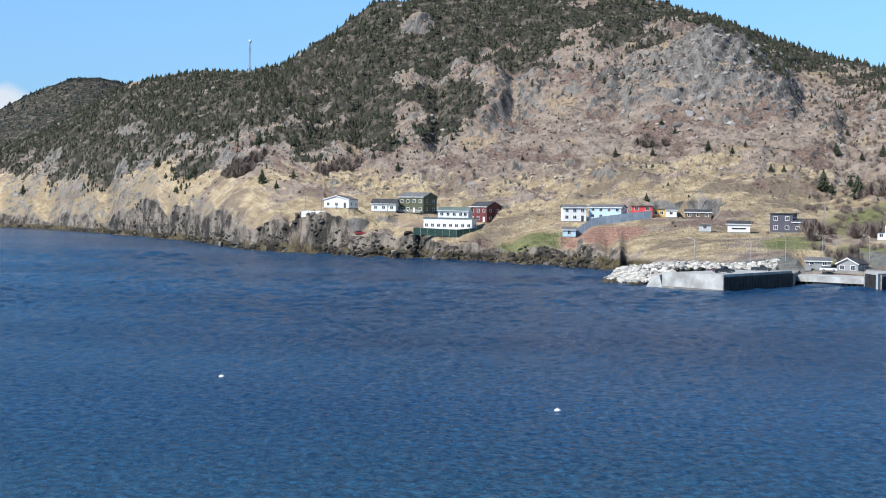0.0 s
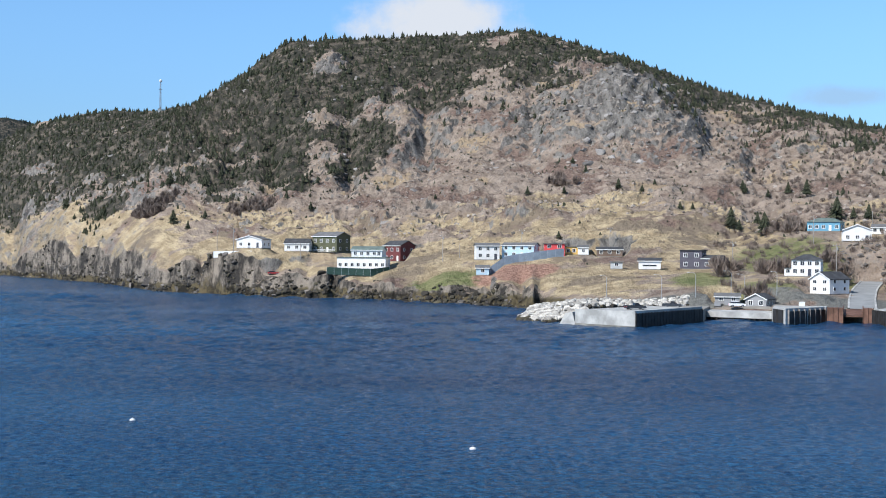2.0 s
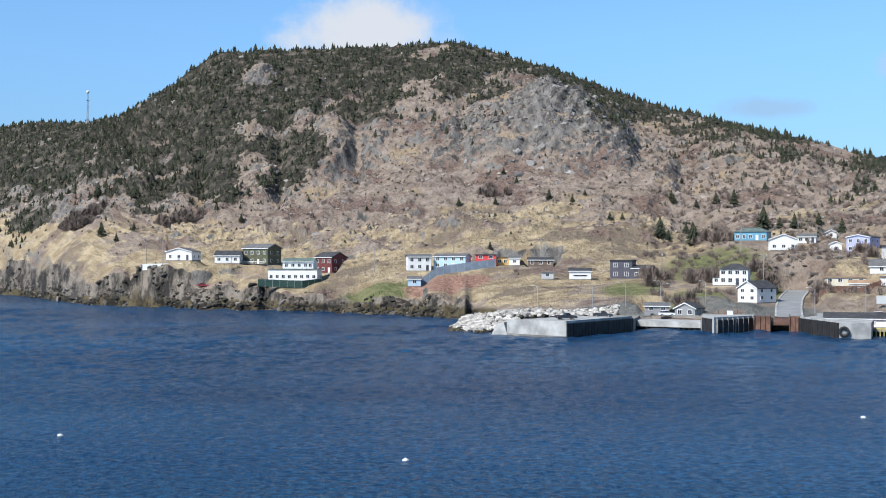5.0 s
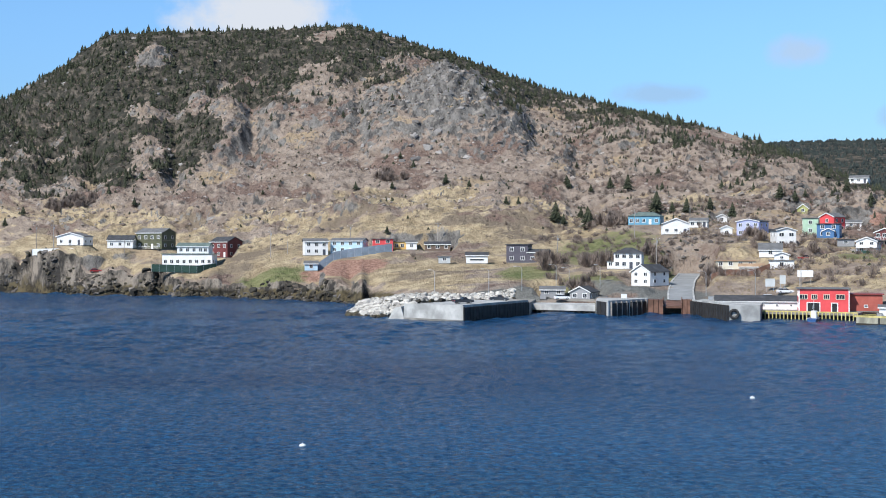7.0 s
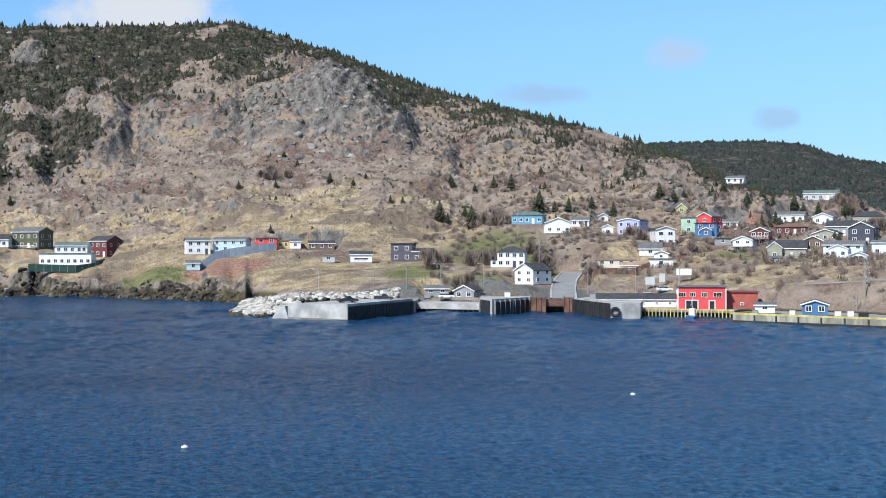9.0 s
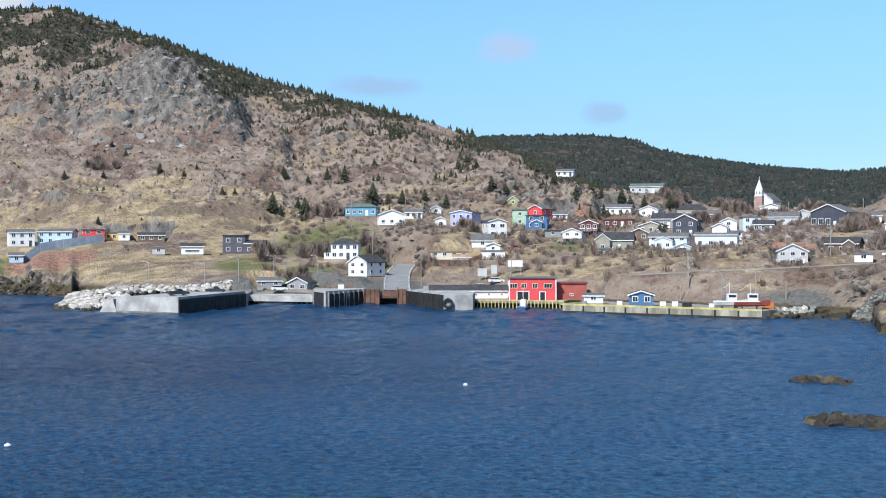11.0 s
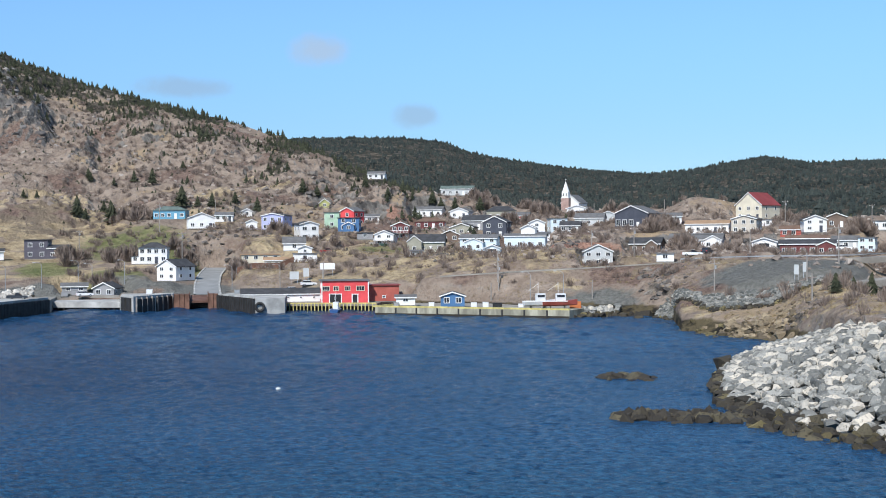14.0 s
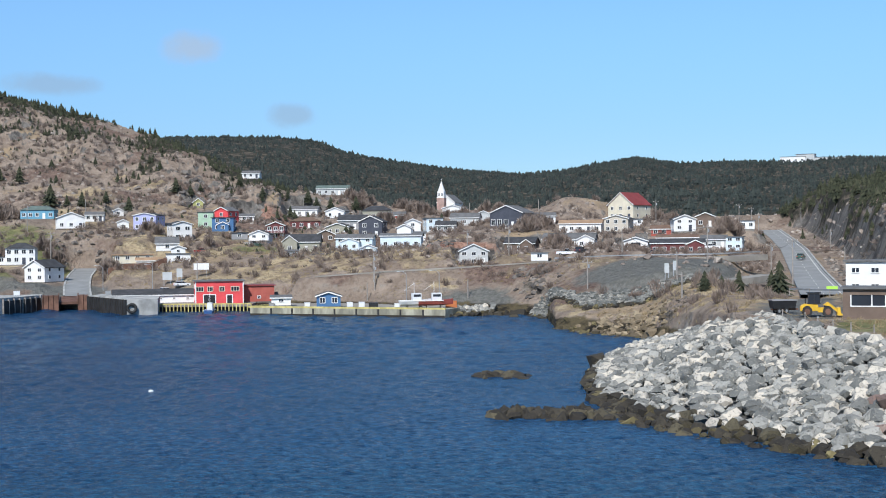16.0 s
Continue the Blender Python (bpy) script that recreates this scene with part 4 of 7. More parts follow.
def house(az, r, z, w, d, h, wall, label, roof="side", rise=1.6, roofmat="rf_dark", turn=0.0, storeys=1, wins=3, door=0.7, trim="trim",
          chimney=None, deck=None, name="house", category="house", win_w=1.1, win_h=1.15, base=1.5, sides=2, wing=None, extra=None, deep=0):
    """Front wall centred on the place, facing the water; wing is a second volume (x0, x1, y0, y1, h, roof, rise)."""
    HOUSES.append((az, r, z, w, d, turn))
    ob = thing(name, az, r, z, turn, label, category, "houses of the village" if name == "house" else "")
    boxes("foundation", [(-w / 2 + 0.05, w / 2 - 0.05, 0.05, d - 0.05, -base - 1.5, 0.0)], M["darkconcrete"], ob)
    block(ob, -w / 2, w / 2, 0, d, 0, h, wall, roof, rise, roofmat, trim)
    sh = h / storeys
    for s in range(storeys):
        for i in range(wins):
            x = -w / 2 + w * (i + 0.5) / wins
            if s == 0 and door is not None and abs((i + 0.5) / wins - door) < 0.5 / wins:
                dr = boxes("door", [(x - 0.5, x + 0.5, -0.08, 0, 0.05, 2.1)], M["trim" if wall not in ("white", "iceblue", "cream") else "slate"], ob)
                boxes("door_handle", [(x + 0.3, x + 0.42, -0.16, -0.08, 0.95, 1.08)], M["steel"], dr)
                continue
            window(ob, x, s * sh + 0.9, win_w, min(win_h, sh - 1.2), 0.0, trim)
    for i in range(sides):
        for s in range(storeys):
            for sg in (-1, 1):
                if sg * turn <= 6:
                    side_window(ob, d * (i + 0.5) / sides, s * sh + 0.95, 0.9, min(1.05, sh - 1.2), sg * w / 2, sg, trim)
    if chimney is not None:
        boxes("chimney", [(chimney * w - 0.35, chimney * w + 0.35, d / 2 - 0.35, d / 2 + 0.35, h, h + rise + 0.9)], M["brick"], ob)
    if deck is not None:
        dw, dd, dz = deck
        dk = boxes("deck", [(-dw / 2, dw / 2, -dd, -0.01, dz - 0.18, dz)], M["timber"], ob)
        boxes("railing", [(-dw / 2, dw / 2, -dd, -dd + 0.08, dz + 0.9, dz + 1.0)] + [(x - 0.04, x + 0.04, -dd, -dd + 0.08, dz, dz + 0.9) for x in np.arange(-dw / 2 + 0.05, dw / 2, 0.5)], M["trim"], dk)
        for x in (-dw / 2 + 0.15, 0.0, dw / 2 - 0.15):
            boxes("post", [(x - 0.09, x + 0.09, -dd + 0.1, -dd + 0.28, -base - 1.2, dz - 0.18)], M["timber"], dk)
    if wing:
        x0, x1, y0, y1, wh, wr, wrise, wm = wing
        boxes("foundation", [(x0 + 0.05, x1 - 0.05, y0 + 0.05, y1 - 0.05, -base - 1.5, 0.0)], M["darkconcrete"], ob)
        block(ob, x0, x1, y0, y1, 0, wh, wm, wr, wrise, roofmat, trim, 0.3)
        n = max(1, int((x1 - x0) / 2.4))
        for i in range(n):
            window(ob, x0 + (x1 - x0) * (i + 0.5) / n, 0.95, 1.0, 1.0, y0, trim)
    if extra:
        extra(ob)
    q = bearing(az, r) + Matrix.Rotation(radians(-az + turn), 3, "Z") @ Vector((0, d / 2, 0))
    PADS.append((q.x, q.y, z - 0.25, max(w, d) * 0.5, 7.0))
    return ob
def village():
    W, D, T = "white", "rf_dark", "rf_grey"
    # west side, along the cliff road
    house(-4.52, 551, 18.8, 11.4, 8, 3.3, W, "low white bungalow with grey roof above the cliff", "gable", 1.5, T, -28, 1, 3)
    house(-2.53, 545, 17.7, 10, 7, 3.0, W, "white garage-like bungalow with dark roof", "side", 1.8, D, -12, 1, 3, door=None)
    house(-1.36, 547, 17.2, 12.5, 9, 6.4, "olive", "two-storey olive green house with white windows and deck", "side", 1.7, T, -38, 2, 4, deck=(12, 2.0, 0.2))
    house(0.2, 515, 11.1, 19, 8, 4.2, W, "large white house with green roof and long glazed porch", "flat", 0.3, "rf_green", -14, 1, 8, door=None,
          extra=lambda ob: (block(ob, -4.5, 7.5, 2.5, 9.5, 4.46, 2.6, W, "side", 1.3, "rf_green"), [window(ob, x, 5.2, 1.1, 1.2, 2.5) for x in (-3, -0.5, 2, 4.5, 6.3)]))
    house(1.5, 547, 13.9, 9.2, 9, 6.2, "maroon", "tall dark red house with grey roof beside the white one", "side", 1.9, D, -42, 2, 3)
    house(5.58, 500, 15.0, 8.6, 8, 5.0, W, "two-storey white house with grey roof above the fence", "side", 1.0, T, 6, 2, 3)
    house(6.85, 501, 15.6, 12.2, 9, 4.6, "skyblue", "long pale blue two-storey house", "side", 1.0, T, -14, 2, 4)
    house(5.36, 482, 9.6, 4.6, 4, 2.4, "skyblue", "small white and blue shed at the foot of the fence", "side", 0.9, T, 0, 1, 1, door=None, name="shed", category="shed", sides=0)
    house(8.39, 505, 16.4, 7.7, 7, 4.5, "red", "bright red flat-roofed house with white windows", "flat", 0.3, D, 0, 2, 2, door=None, win_w=1.3)
    house(9.34, 508, 17.1, 8.6, 7, 2.9, "amber", "low amber and white house", "flat", 0.3, T, 0, 1, 4, wing=(0.4, 4.4, -0.8, 3, 2.6, "side", 0.8, W))
    house(10.72, 506, 16.6, 9.5, 6, 2.4, "brown", "long low dark brown shed on the slope", "side", 0.9, D, 0, 1, 3, door=None, name="shed", category="shed", sides=0)
    house(11.01, 455, 12.5, 4.0, 4, 2.1, "palegrey", "small grey shed on the slope", "flat", 0.3, T, 0, 1, 1, door=None, name="shed", category="shed", sides=0)
    house(12.39, 450, 12.5, 7.2, 6, 2.6, W, "white garage with dark roof on the slope", "side", 0.9, D, 0, 1, 1, door=None, name="garage", category="garage", win_w=4.5, win_h=0.5, sides=0)
    house(14.1, 455, 12.7, 7.4, 8, 6.0, "plum", "two-storey dark plum house with white trim", "flat", 0.3, D, -10, 2, 2, door=None,
          wing=(3.7, 10.4, -1.0, 6, 3.3, "side", 1.0, "plum"))
    house(18.75, 425, 11.1, 8.6, 8, 4.8, W, "two-storey white house with dark hipped roof", "hip", 1.8, D, -6, 2, 4, wing=(-6.5, -4.3, 0.5, 6, 2.2, "flat", 0.2, W))
    house(19.3, 405, 6.3, 7.0, 9, 4.2, W, "plain white gabled house above the ferry road", "gable", 2.0, D, -38, 2, 2, door=None)
    house(16.75, 388, 2.4, 6.0, 8, 2.5, "grey", "grey gabled shed beside the quay", "gable", 1.5, D, -18, 1, 2, door=None, name="shed", category="shed")
    house(15.6, 398, 3.2, 7.0, 5, 2.0, "grey", "low grey shed behind the quay", "side", 0.9, T, 0, 1, 2, door=None, name="shed", category="shed", sides=0)
    # upper row
    house(19.43, 515, 26.5, 12, 8, 3.2, "teal", "teal blue bungalow with grey-green roof", "hip", 1.7, "rf_green", -12, 1, 5)
    house(20.76, 490, 22.4, 9.6, 8, 4.0, W, "white gabled house on stilts with a deck", "gable", 1.8, T, 4, 1, 3, deck=(9.6, 2.0, 0.2))
    house(21.68, 510, 25.3, 6.5, 6, 2.4, W, "small white bungalow with a grey roof", "side", 1.1, T, -6, 1, 3)
    house(22.83, 490, 21.7, 4.1, 4, 3.0, W, "small white shed with gable", "gable", 0.9, T, 0, 1, 1, door=None, name="shed", category="shed", sides=0)
    house(22.64, 540, 27.5, 4.2, 4, 2.4, W, "little white shed on the slope", "gable", 1.0, T, 10, 1, 1, door=None, name="shed", category="shed", sides=0)
    house(23.7, 500, 21.8, 8.6, 9, 5.4, "lavender", "lavender blue two-storey house with dark roof", "gable", 0.9, D, -22, 2, 3)
    house(25.25, 480, 17.9, 6.8, 8, 5.8, W, "tall white house with dark roof", "gable", 1.0, D, 16, 2, 2, win_w=1.5)
    house(24.61, 440, 14.7, 7.0, 7, 2.3, W, "white shed with broad grey roof", "side", 2.0, T, 0, 1, 1, door=None, sides=0)
    house(25.06, 425, 11.1, 7.4, 6, 2.6, W, "white two-level house set into the slope", "flat", 0.25, T, 0, 1, 1, door=None,
          extra=lambda ob: (block(ob, -2.2, 2.2, 1.0, 5.5, 2.86, 1.5, W, "gable", 0.8, T), window(ob, 0, 3.2, 0.8, 0.7, 1.0)))
    house(23.2, 425, 9.2, 12, 9, 4.3, "cream", "long cream house with flat tan roof and porch", "flat", 0.3, "rf_tan", 0, 2, 4,
          wing=(1.0, 8.6, -3.0, 0.0, 2.6, "side", 0.8, "beige"))
    house(26.2, 500, 22.5, 5.4, 7, 5.8, "mint", "narrow mint green two-storey house", "flat", 0.3, T, 0, 2, 1, door=None)
    house(26.85, 520, 23.6, 6.2, 7, 5.6, "red", "bright red gabled house with a white side", "gable", 1.4, T, -35, 2, 1, door=None)
    house(26.9, 485, 21.1, 7.6, 8, 4.8, "blue", "deep blue two-storey house with white trim", "flat", 0.3, D, -6, 2, 2, door=None, wing=(-1.8, 2.2, -1.5, 0, 2.4, "gable", 0.9, "blue"))
    house(25.9, 560, 31.5, 4.2, 4.5, 2.2, "lime", "small yellow-green shed below the rocks", "gable", 1.6, "olive", 0, 1, 1, door=None, name="shed", category="shed", sides=0)
    house(27.8, 535, 25.0, 7.5, 6, 2.3, W, "low white bungalow on the hillside", "side", 1.0, T, 0, 1, 3)
    house(28.4, 460, 15.8, 6.6, 7, 4.0, W, "white gabled house with balcony", "gable", 1.3, D, -12, 2, 2, deck=(6.6, 1.6, 1.9))
    house(29.1, 477, 17.9, 6.4, 8, 5.0, "maroon", "brown-red house with white deck", "gable", 1.3, "rf_brown", -8, 2, 3, deck=(6.4, 1.8, 2.5))
    house(30.21, 440, 13.7, 11.2, 9, 3.4, "oliveg", "greyish olive house with dark roof and white porch", "side", 2.4, D, -6, 1, 4,
          wing=(-6.2, -1.5, -1.8, 4, 3.6, "gable", 1.8, "oliveg"))
    house(30.26, 560, 27.5, 12, 8, 3.0, W, "white bungalow with veranda near the woods", "side", 1.3, T, -12, 1, 4, deck=(12, 2, 0.2))
    house(30.35, 520, 22.2, 11.5, 8, 2.8, "maroon", "red-brown bungalow with red-brown roof", "hip", 1.6, "rf_brown", -4, 1, 4)
    house(28.09, 640, 47.2, 8.2, 6, 2.4, W, "white bungalow high on the rocky hill", "side", 1.2, T, -10, 1, 3)
    house(31.52, 640, 39.2, 15.5, 8, 3.0, "palegrey", "long pale bungalow with green roof by the woods", "side", 1.5, "rf_green", -6, 1, 5)
    house(31.7, 490, 19.5, 8.5, 7, 2.8, "oliveg", "small olive bungalow among bushes", "gable", 1.4, D, -16, 1, 3)
    house(32.4, 435, 14.1, 12, 7, 4.0, "iceblue", "white clapboard house with garage front", "side", 1.2, T, -10, 2, 4, wing=(-4, 2.0, -3, 0, 2.8, "gable", 1.2, "iceblue"))
    house(34.38, 440, 14.7, 13.4, 8, 4.0, "iceblue", "ice blue long house with white trim", "side", 0.8, T, -6, 1, 4,
          extra=lambda ob: (block(ob, -1.5, 3.2, 3, 8, 4.0, 2.7, W, "gable", 1.1, T),))
    house(33.1, 472, 18.5, 8.5, 8, 5.4, "slate", "dark slate house with white gable trim", "gable", 2.0, D, -14, 2, 2)
    house(32.3, 500, 21.5, 10, 8, 3.4, "grey", "grey bungalow with dark roof", "side", 2.0, D, -10, 1, 4)
    house(33.4, 550, 26.0, 12, 8, 3.6, "oliveg", "olive two-storey house under the woods", "hip", 2.0, D, 0, 1, 4)
    house(31.6, 545, 26.5, 8, 7, 2.8, W, "white bungalow under the woods", "gable", 1.5, T, -20, 1, 2)
    house(34.1, 520, 23.9, 8.2, 7, 3.0, "brick", "brick red and white house", "side", 1.4, T, -8, 1, 3)
    house(34.9, 470, 19.3, 5.5, 6, 4.2, W, "narrow white gabled house", "gable", 1.2, T, 0, 2, 1, door=None)
    house(35.84, 490, 20.2, 6.2, 7, 5.0, "iceblue", "small ice blue two-storey house", "flat", 0.25, T, 12, 2, 2)
    house(37.1, 520, 22.8, 11, 8, 3.0, "palegrey", "pale grey bungalow with gable roof", "side", 1.8, T, -8, 1, 3)
    house(36.6, 560, 27.5, 9, 7, 3.0, W, "white bungalow beside the church", "gable", 1.3, T, -18, 1, 3)
    house(38.87, 480, 21.5, 12.4, 12, 5.2, "slate", "large dark slate house with white windows and side balconies", "gable", 2.6, "rf_grey", -22, 1, 5, win_h=2.0, win_w=1.4)
    house(40.5, 500, 23.0, 8, 6, 2.8, W, "low white outbuilding behind the dark house", "side", 1.2, T, 0, 1, 3)
    house(37.48, 385, 9.8, 8.2, 8, 4.2, "palegrey", "grey gabled house with white trim and a porch", "gable", 1.9, T, 4, 2, 3)
    house(39.42, 420, 13.0, 9.5, 8, 3.0, "brown", "brown bungalow with white arched dormer", "side", 1.8, D, -12, 1, 3, wing=(0.5, 4.2, -1.2, 2, 2.8, "gable", 1.3, "brown"))
    house(41.99, 480, 19.4, 15, 8, 3.2, W, "long white bungalow with tan roof", "side", 1.2, "rf_tan", -8, 1, 5)
    house(43.7, 520, 24.5, 11.5, 12, 5.6, "cream", "large cream hall with a bright red roof", "gable", 4.6, "rf_red", -34, 2, 3)
    house(43.5, 470, 19.1, 8.6, 8, 5.0, "beige", "beige gabled house below the hall", "gable", 1.2, T, -14, 2, 3)
    house(41.5, 420, 14.3, 16, 8, 2.8, W, "long white house with grey roof beside the upper road", "side", 1.8, "rf_grey", -8, 1, 5, wing=(3, 8.2, -2, 3, 2.7, "gable", 1.3, W))
    house(46.05, 400, 12.4, 15.5, 9, 3.2, "maroon", "dark red roadside bungalow with white porch", "side", 1.2, D, 0, 1, 6, wing=(2.5, 7.7, -2.5, 1, 2.8, "gable", 1.2, "maroon"),
          extra=lambda ob: (block(ob, -6, 6, 9.5, 15, 0, 4.8, "brown", "side", 0.8, "rf_brown"),))
    house(44.31, 410, 13.6, 7.4, 7, 2.7, W, "white garage with gable roof", "gable", 1.2, T, -10, 1, 1, door=None, name="garage", category="garage", win_w=3.0, win_h=1.4)
    house(46.36, 450, 19.3, 7.2, 7, 4.0, W, "white gabled house by the road", "gable", 1.4, D, 10, 2, 2)
    house(47.2, 480, 21.0, 6.5, 7, 3.6, "brown", "brown house under the rocky knoll", "gable", 1.3, D, 0, 1, 2)
    house(48.36, 400, 13.3, 4.6, 5, 4.0, "iceblue", "small ice blue flat-roofed building by the road", "flat", 0.25, T, -8, 2, 2, door=None)
    house(47.55, 410, 13.9, 7.4, 7, 2.7, "palegrey", "low grey bungalow by the road", "side", 1.2, T, 0, 1, 3)
    house(37.9, 545, 24.5, 8, 7, 2.8, "palegrey", "pale bungalow with mast among bare trees", "gable", 1.6, T, 0, 1, 2)
    house(53.95, 225, 7.8, 9.0, 9, 5.2, W, "large white flat-roofed house by the shore road", "flat", 0.3, T, -6, 2, 3, door=None, win_h=0.7)
    house(40.27, 350, 11.6, 4.4, 4, 2.0, W, "small white hut beside the village road", "flat", 0.25, T, 0, 1, 1, door=None, name="shed", category="shed", sides=0)
    house(29.75, 425, 12.2, 4.2, 3.5, 1.9, "palegrey", "low pale shed on the grassy bank", "shed", 0.4, T, 0, 1, 2, door=None, name="shed", category="shed", sides=0)
    house(33.0, 425, 12.6, 5.2, 4, 2.4, "iceblue", "pale blue garage with dark roof below the house", "gable", 1.0, D, -8, 1, 1, door=None, name="garage", category="garage", win_w=2.6, win_h=1.2, sides=0)
    house(31.2, 465, 17.0, 6.5, 6, 2.6, "brown", "dark brown gabled cottage with white window", "gable", 1.5, D, 0, 1, 2, door=None)
    house(35.2, 455, 17.2, 4.0, 5, 2.4, W, "white lean-to shed beside the blue house", "shed", 0.5, T, 0, 1, 1, door=None, name="shed", category="shed", sides=0)
    house(36.3, 480, 20.0, 7.0, 5, 2.6, "grey", "grey low house under the church", "side", 1.4, D, -6, 1, 3)
    house(45.5, 455, 17.8, 8.5, 6, 2.4, "brick", "low red-brown house with brown roof", "side", 1.2, "rf_brown", 0, 1, 3)
    house(44.3, 500, 21.8, 6.0, 5, 2.4, W, "white outbuilding below the cream hall", "flat", 0.25, T, 0, 1, 2, door=None, name="shed", category="shed", sides=0)
    house(27.6, 470, 18.2, 5.5, 5, 2.2, "grey", "grey weathered store shed", "flat", 0.25, D, 0, 1, 1, door=None, name="shed", category="shed", sides=0)
    house(48.9, 470, 20.0, 5.0, 4, 2.8, W, "small white building at the top of the road", "flat", 0.25, T, 0, 1, 2, door=None)
    # working buildings on the quay
    # flat black panels stand for the dark inside of the store's open doorways
    house(26.74, 345, 1.7, 12.0, 10, 5.6, "red", "bright red fish store with white windows on the quay", "flat", 0.2, "rf_grey", 3, 2, 0, door=None, name="fish_store", category="warehouse",
          extra=lambda ob: (boxes("door", [(-3.9, -1.1, -0.06, 0, 0.05, 2.2)], M["black"], ob, "open dark loading door"), boxes("door", [(1.9, 3.1, -0.06, 0, 0.05, 2.1)], M["black"], ob, "dark open doorway"),
                            boxes("door_frame", [(-4.15, -3.9, -0.08, 0, 0, 2.4), (-1.1, -0.85, -0.08, 0, 0, 2.4), (-3.9, -1.1, -0.08, 0, 2.2, 2.4)], M["trim"], ob),
                            boxes("door_frame", [(1.65, 1.9, -0.08, 0, 0, 2.3), (3.1, 3.35, -0.08, 0, 0, 2.3), (1.9, 3.1, -0.08, 0, 2.1, 2.3)], M["trim"], ob),
                            [window(ob, x, 3.2, w, 1.0, 0.0, "cream", 2) for x, w in ((-4.9, 1.7), (-2.3, 1.2), (0.6, 1.2), (3.9, 1.9))],
                            boxes("corner_board", [(-6.06, -5.8, -0.05, 0, 0, 5.6)], M["trim"], ob), boxes("corner_board", [(5.8, 6.06, -0.05, 0, 0, 5.6)], M["trim"], ob)))
    house(28.38, 349, 1.9, 7.8, 8, 4.0, "brick", "faded brick-red shed joined to the fish store", "flat", 0.2, "rf_red", 3, 1, 1, door=None, win_w=0.7, win_h=0.5, name="fish_store", category="warehouse", sides=0)
    house(24.05, 356, 1.7, 20.5, 7, 2.0, W, "long low white shed with dark roof on the quay", "side", 1.3, D, 2, 1, 6, door=None, win_w=0.5, win_h=0.4, name="shed", category="shed", sides=0)
    house(31.3, 316, 1.9, 5.6, 5, 2.4, "blue", "small blue gabled hut on the yellow quay", "gable", 0.9, D, 0, 1, 2, door=None, name="shed", category="shed", sides=0)
    house(29.3, 325, 1.9, 4.6, 4, 1.8, W, "white low shed on the quay", "side", 0.5, T, 0, 1, 1, door=None, name="shed", category="shed", sides=0)



def lay_road(points, width, drop=0.55, fade=6.0):
    """Levels the ground under a road and returns its points every few metres."""
    pts = [bearing(a, r, z) for a, z, r in points]
    out = []
    for p, q in zip(pts, pts[1:]):
        n = max(2, int((q - p).length / 4))
        out += [p.lerp(q, i / n) for i in range(n)]
    out.append(pts[-1])
    for _ in range(4):
        out = [out[0]] + [(a + b * 2 + c) / 4 for a, b, c in zip(out, out[1:], out[2:])] + [out[-1]]
    for p in out:
        PADS.append((p.x, p.y, p.z - drop, width / 2 + 1.6, fade))
    return out


FERRY = lay_road([(20.98, 3.3, 372), (20.95, 5.2, 395), (21.06, 7.4, 425), (21.35, 9.2, 452)], 6.5)
UPPER = lay_road([(30.8, 8.15, 352), (34.15, 9.43, 350), (37.76, 10.42, 348), (40.4, 11.49, 345), (43.73, 12.4, 330), (47.23, 12.45, 325), (49.42, 12.9, 338)], 5)
TRACK = lay_road([(42.41, 5.43, 283), (44.18, 6.52, 278), (46.06, 7.47, 276), (48.38, 8.7, 280), (49.75, 9.3, 292)], 4)
LANE = lay_road([(26.3, 13.2, 440), (27.3, 15.2, 452), (28.0, 17.2, 466)], 4)
MAIN = lay_road([(51.95, 6.9, 246), (51.83, 6.95, 262), (51.28, 8.62, 345), (50.75, 13.21, 450), (50.33, 16.25, 520), (49.83, 20.29, 590)], 8, 0.8, 15.0)
for a, r, z, rad, fade in ((-5.9, 553, 15.9, 4, 7), (-5.2, 551, 16.1, 4, 7), (-4.4, 547, 16.4, 4, 6), (-3.5, 542, 15.6, 3, 6), (51.8, 175, 7.0, 11, 8), (53.4, 160, 6.95, 13, 8), (52.8, 150, 6.9, 7, 6), (53.6, 185, 7.0, 10, 8), (50.4, 183, 7.0, 7, 6), (36.1, 607, 29.8, 9, 6), (42.1, 548, 34.5, 5, 15), (42.9, 552, 31.5, 5, 13)):
    p = bearing(a, r)
    PADS.append((p.x, p.y, z, rad, fade))
village()
build_land()
build_headland()
far_hills()
build_sea()


# ---- roads ----
def ribbon(name, pts, width, mat, label, lift=0.0, shift=0.0, cat="road", kind="structure"):
    v, f = [], []
    for i, p in enumerate(pts):
        d = (pts[min(i + 1, len(pts) - 1)] - pts[max(i - 1, 0)]).normalized()
        n = Vector((d.y, -d.x, 0)).normalized()
        for k in (-0.5, 0.5):
            q = p + n * (shift + k * width)
            v += [(q.x, q.y, p.z + lift), (q.x, q.y, p.z + lift - 1.3)]
    for i in range(len(pts) - 1):
        a, b = 4 * i, 4 * i + 4
        f += [(a, b, b + 2, a + 2), (a, a + 1, b + 1, b), (a + 2, b + 2, b + 3, a + 3)]
    return tagged(mesh_object(name, v, f, M[mat]), label, cat, kind=kind)


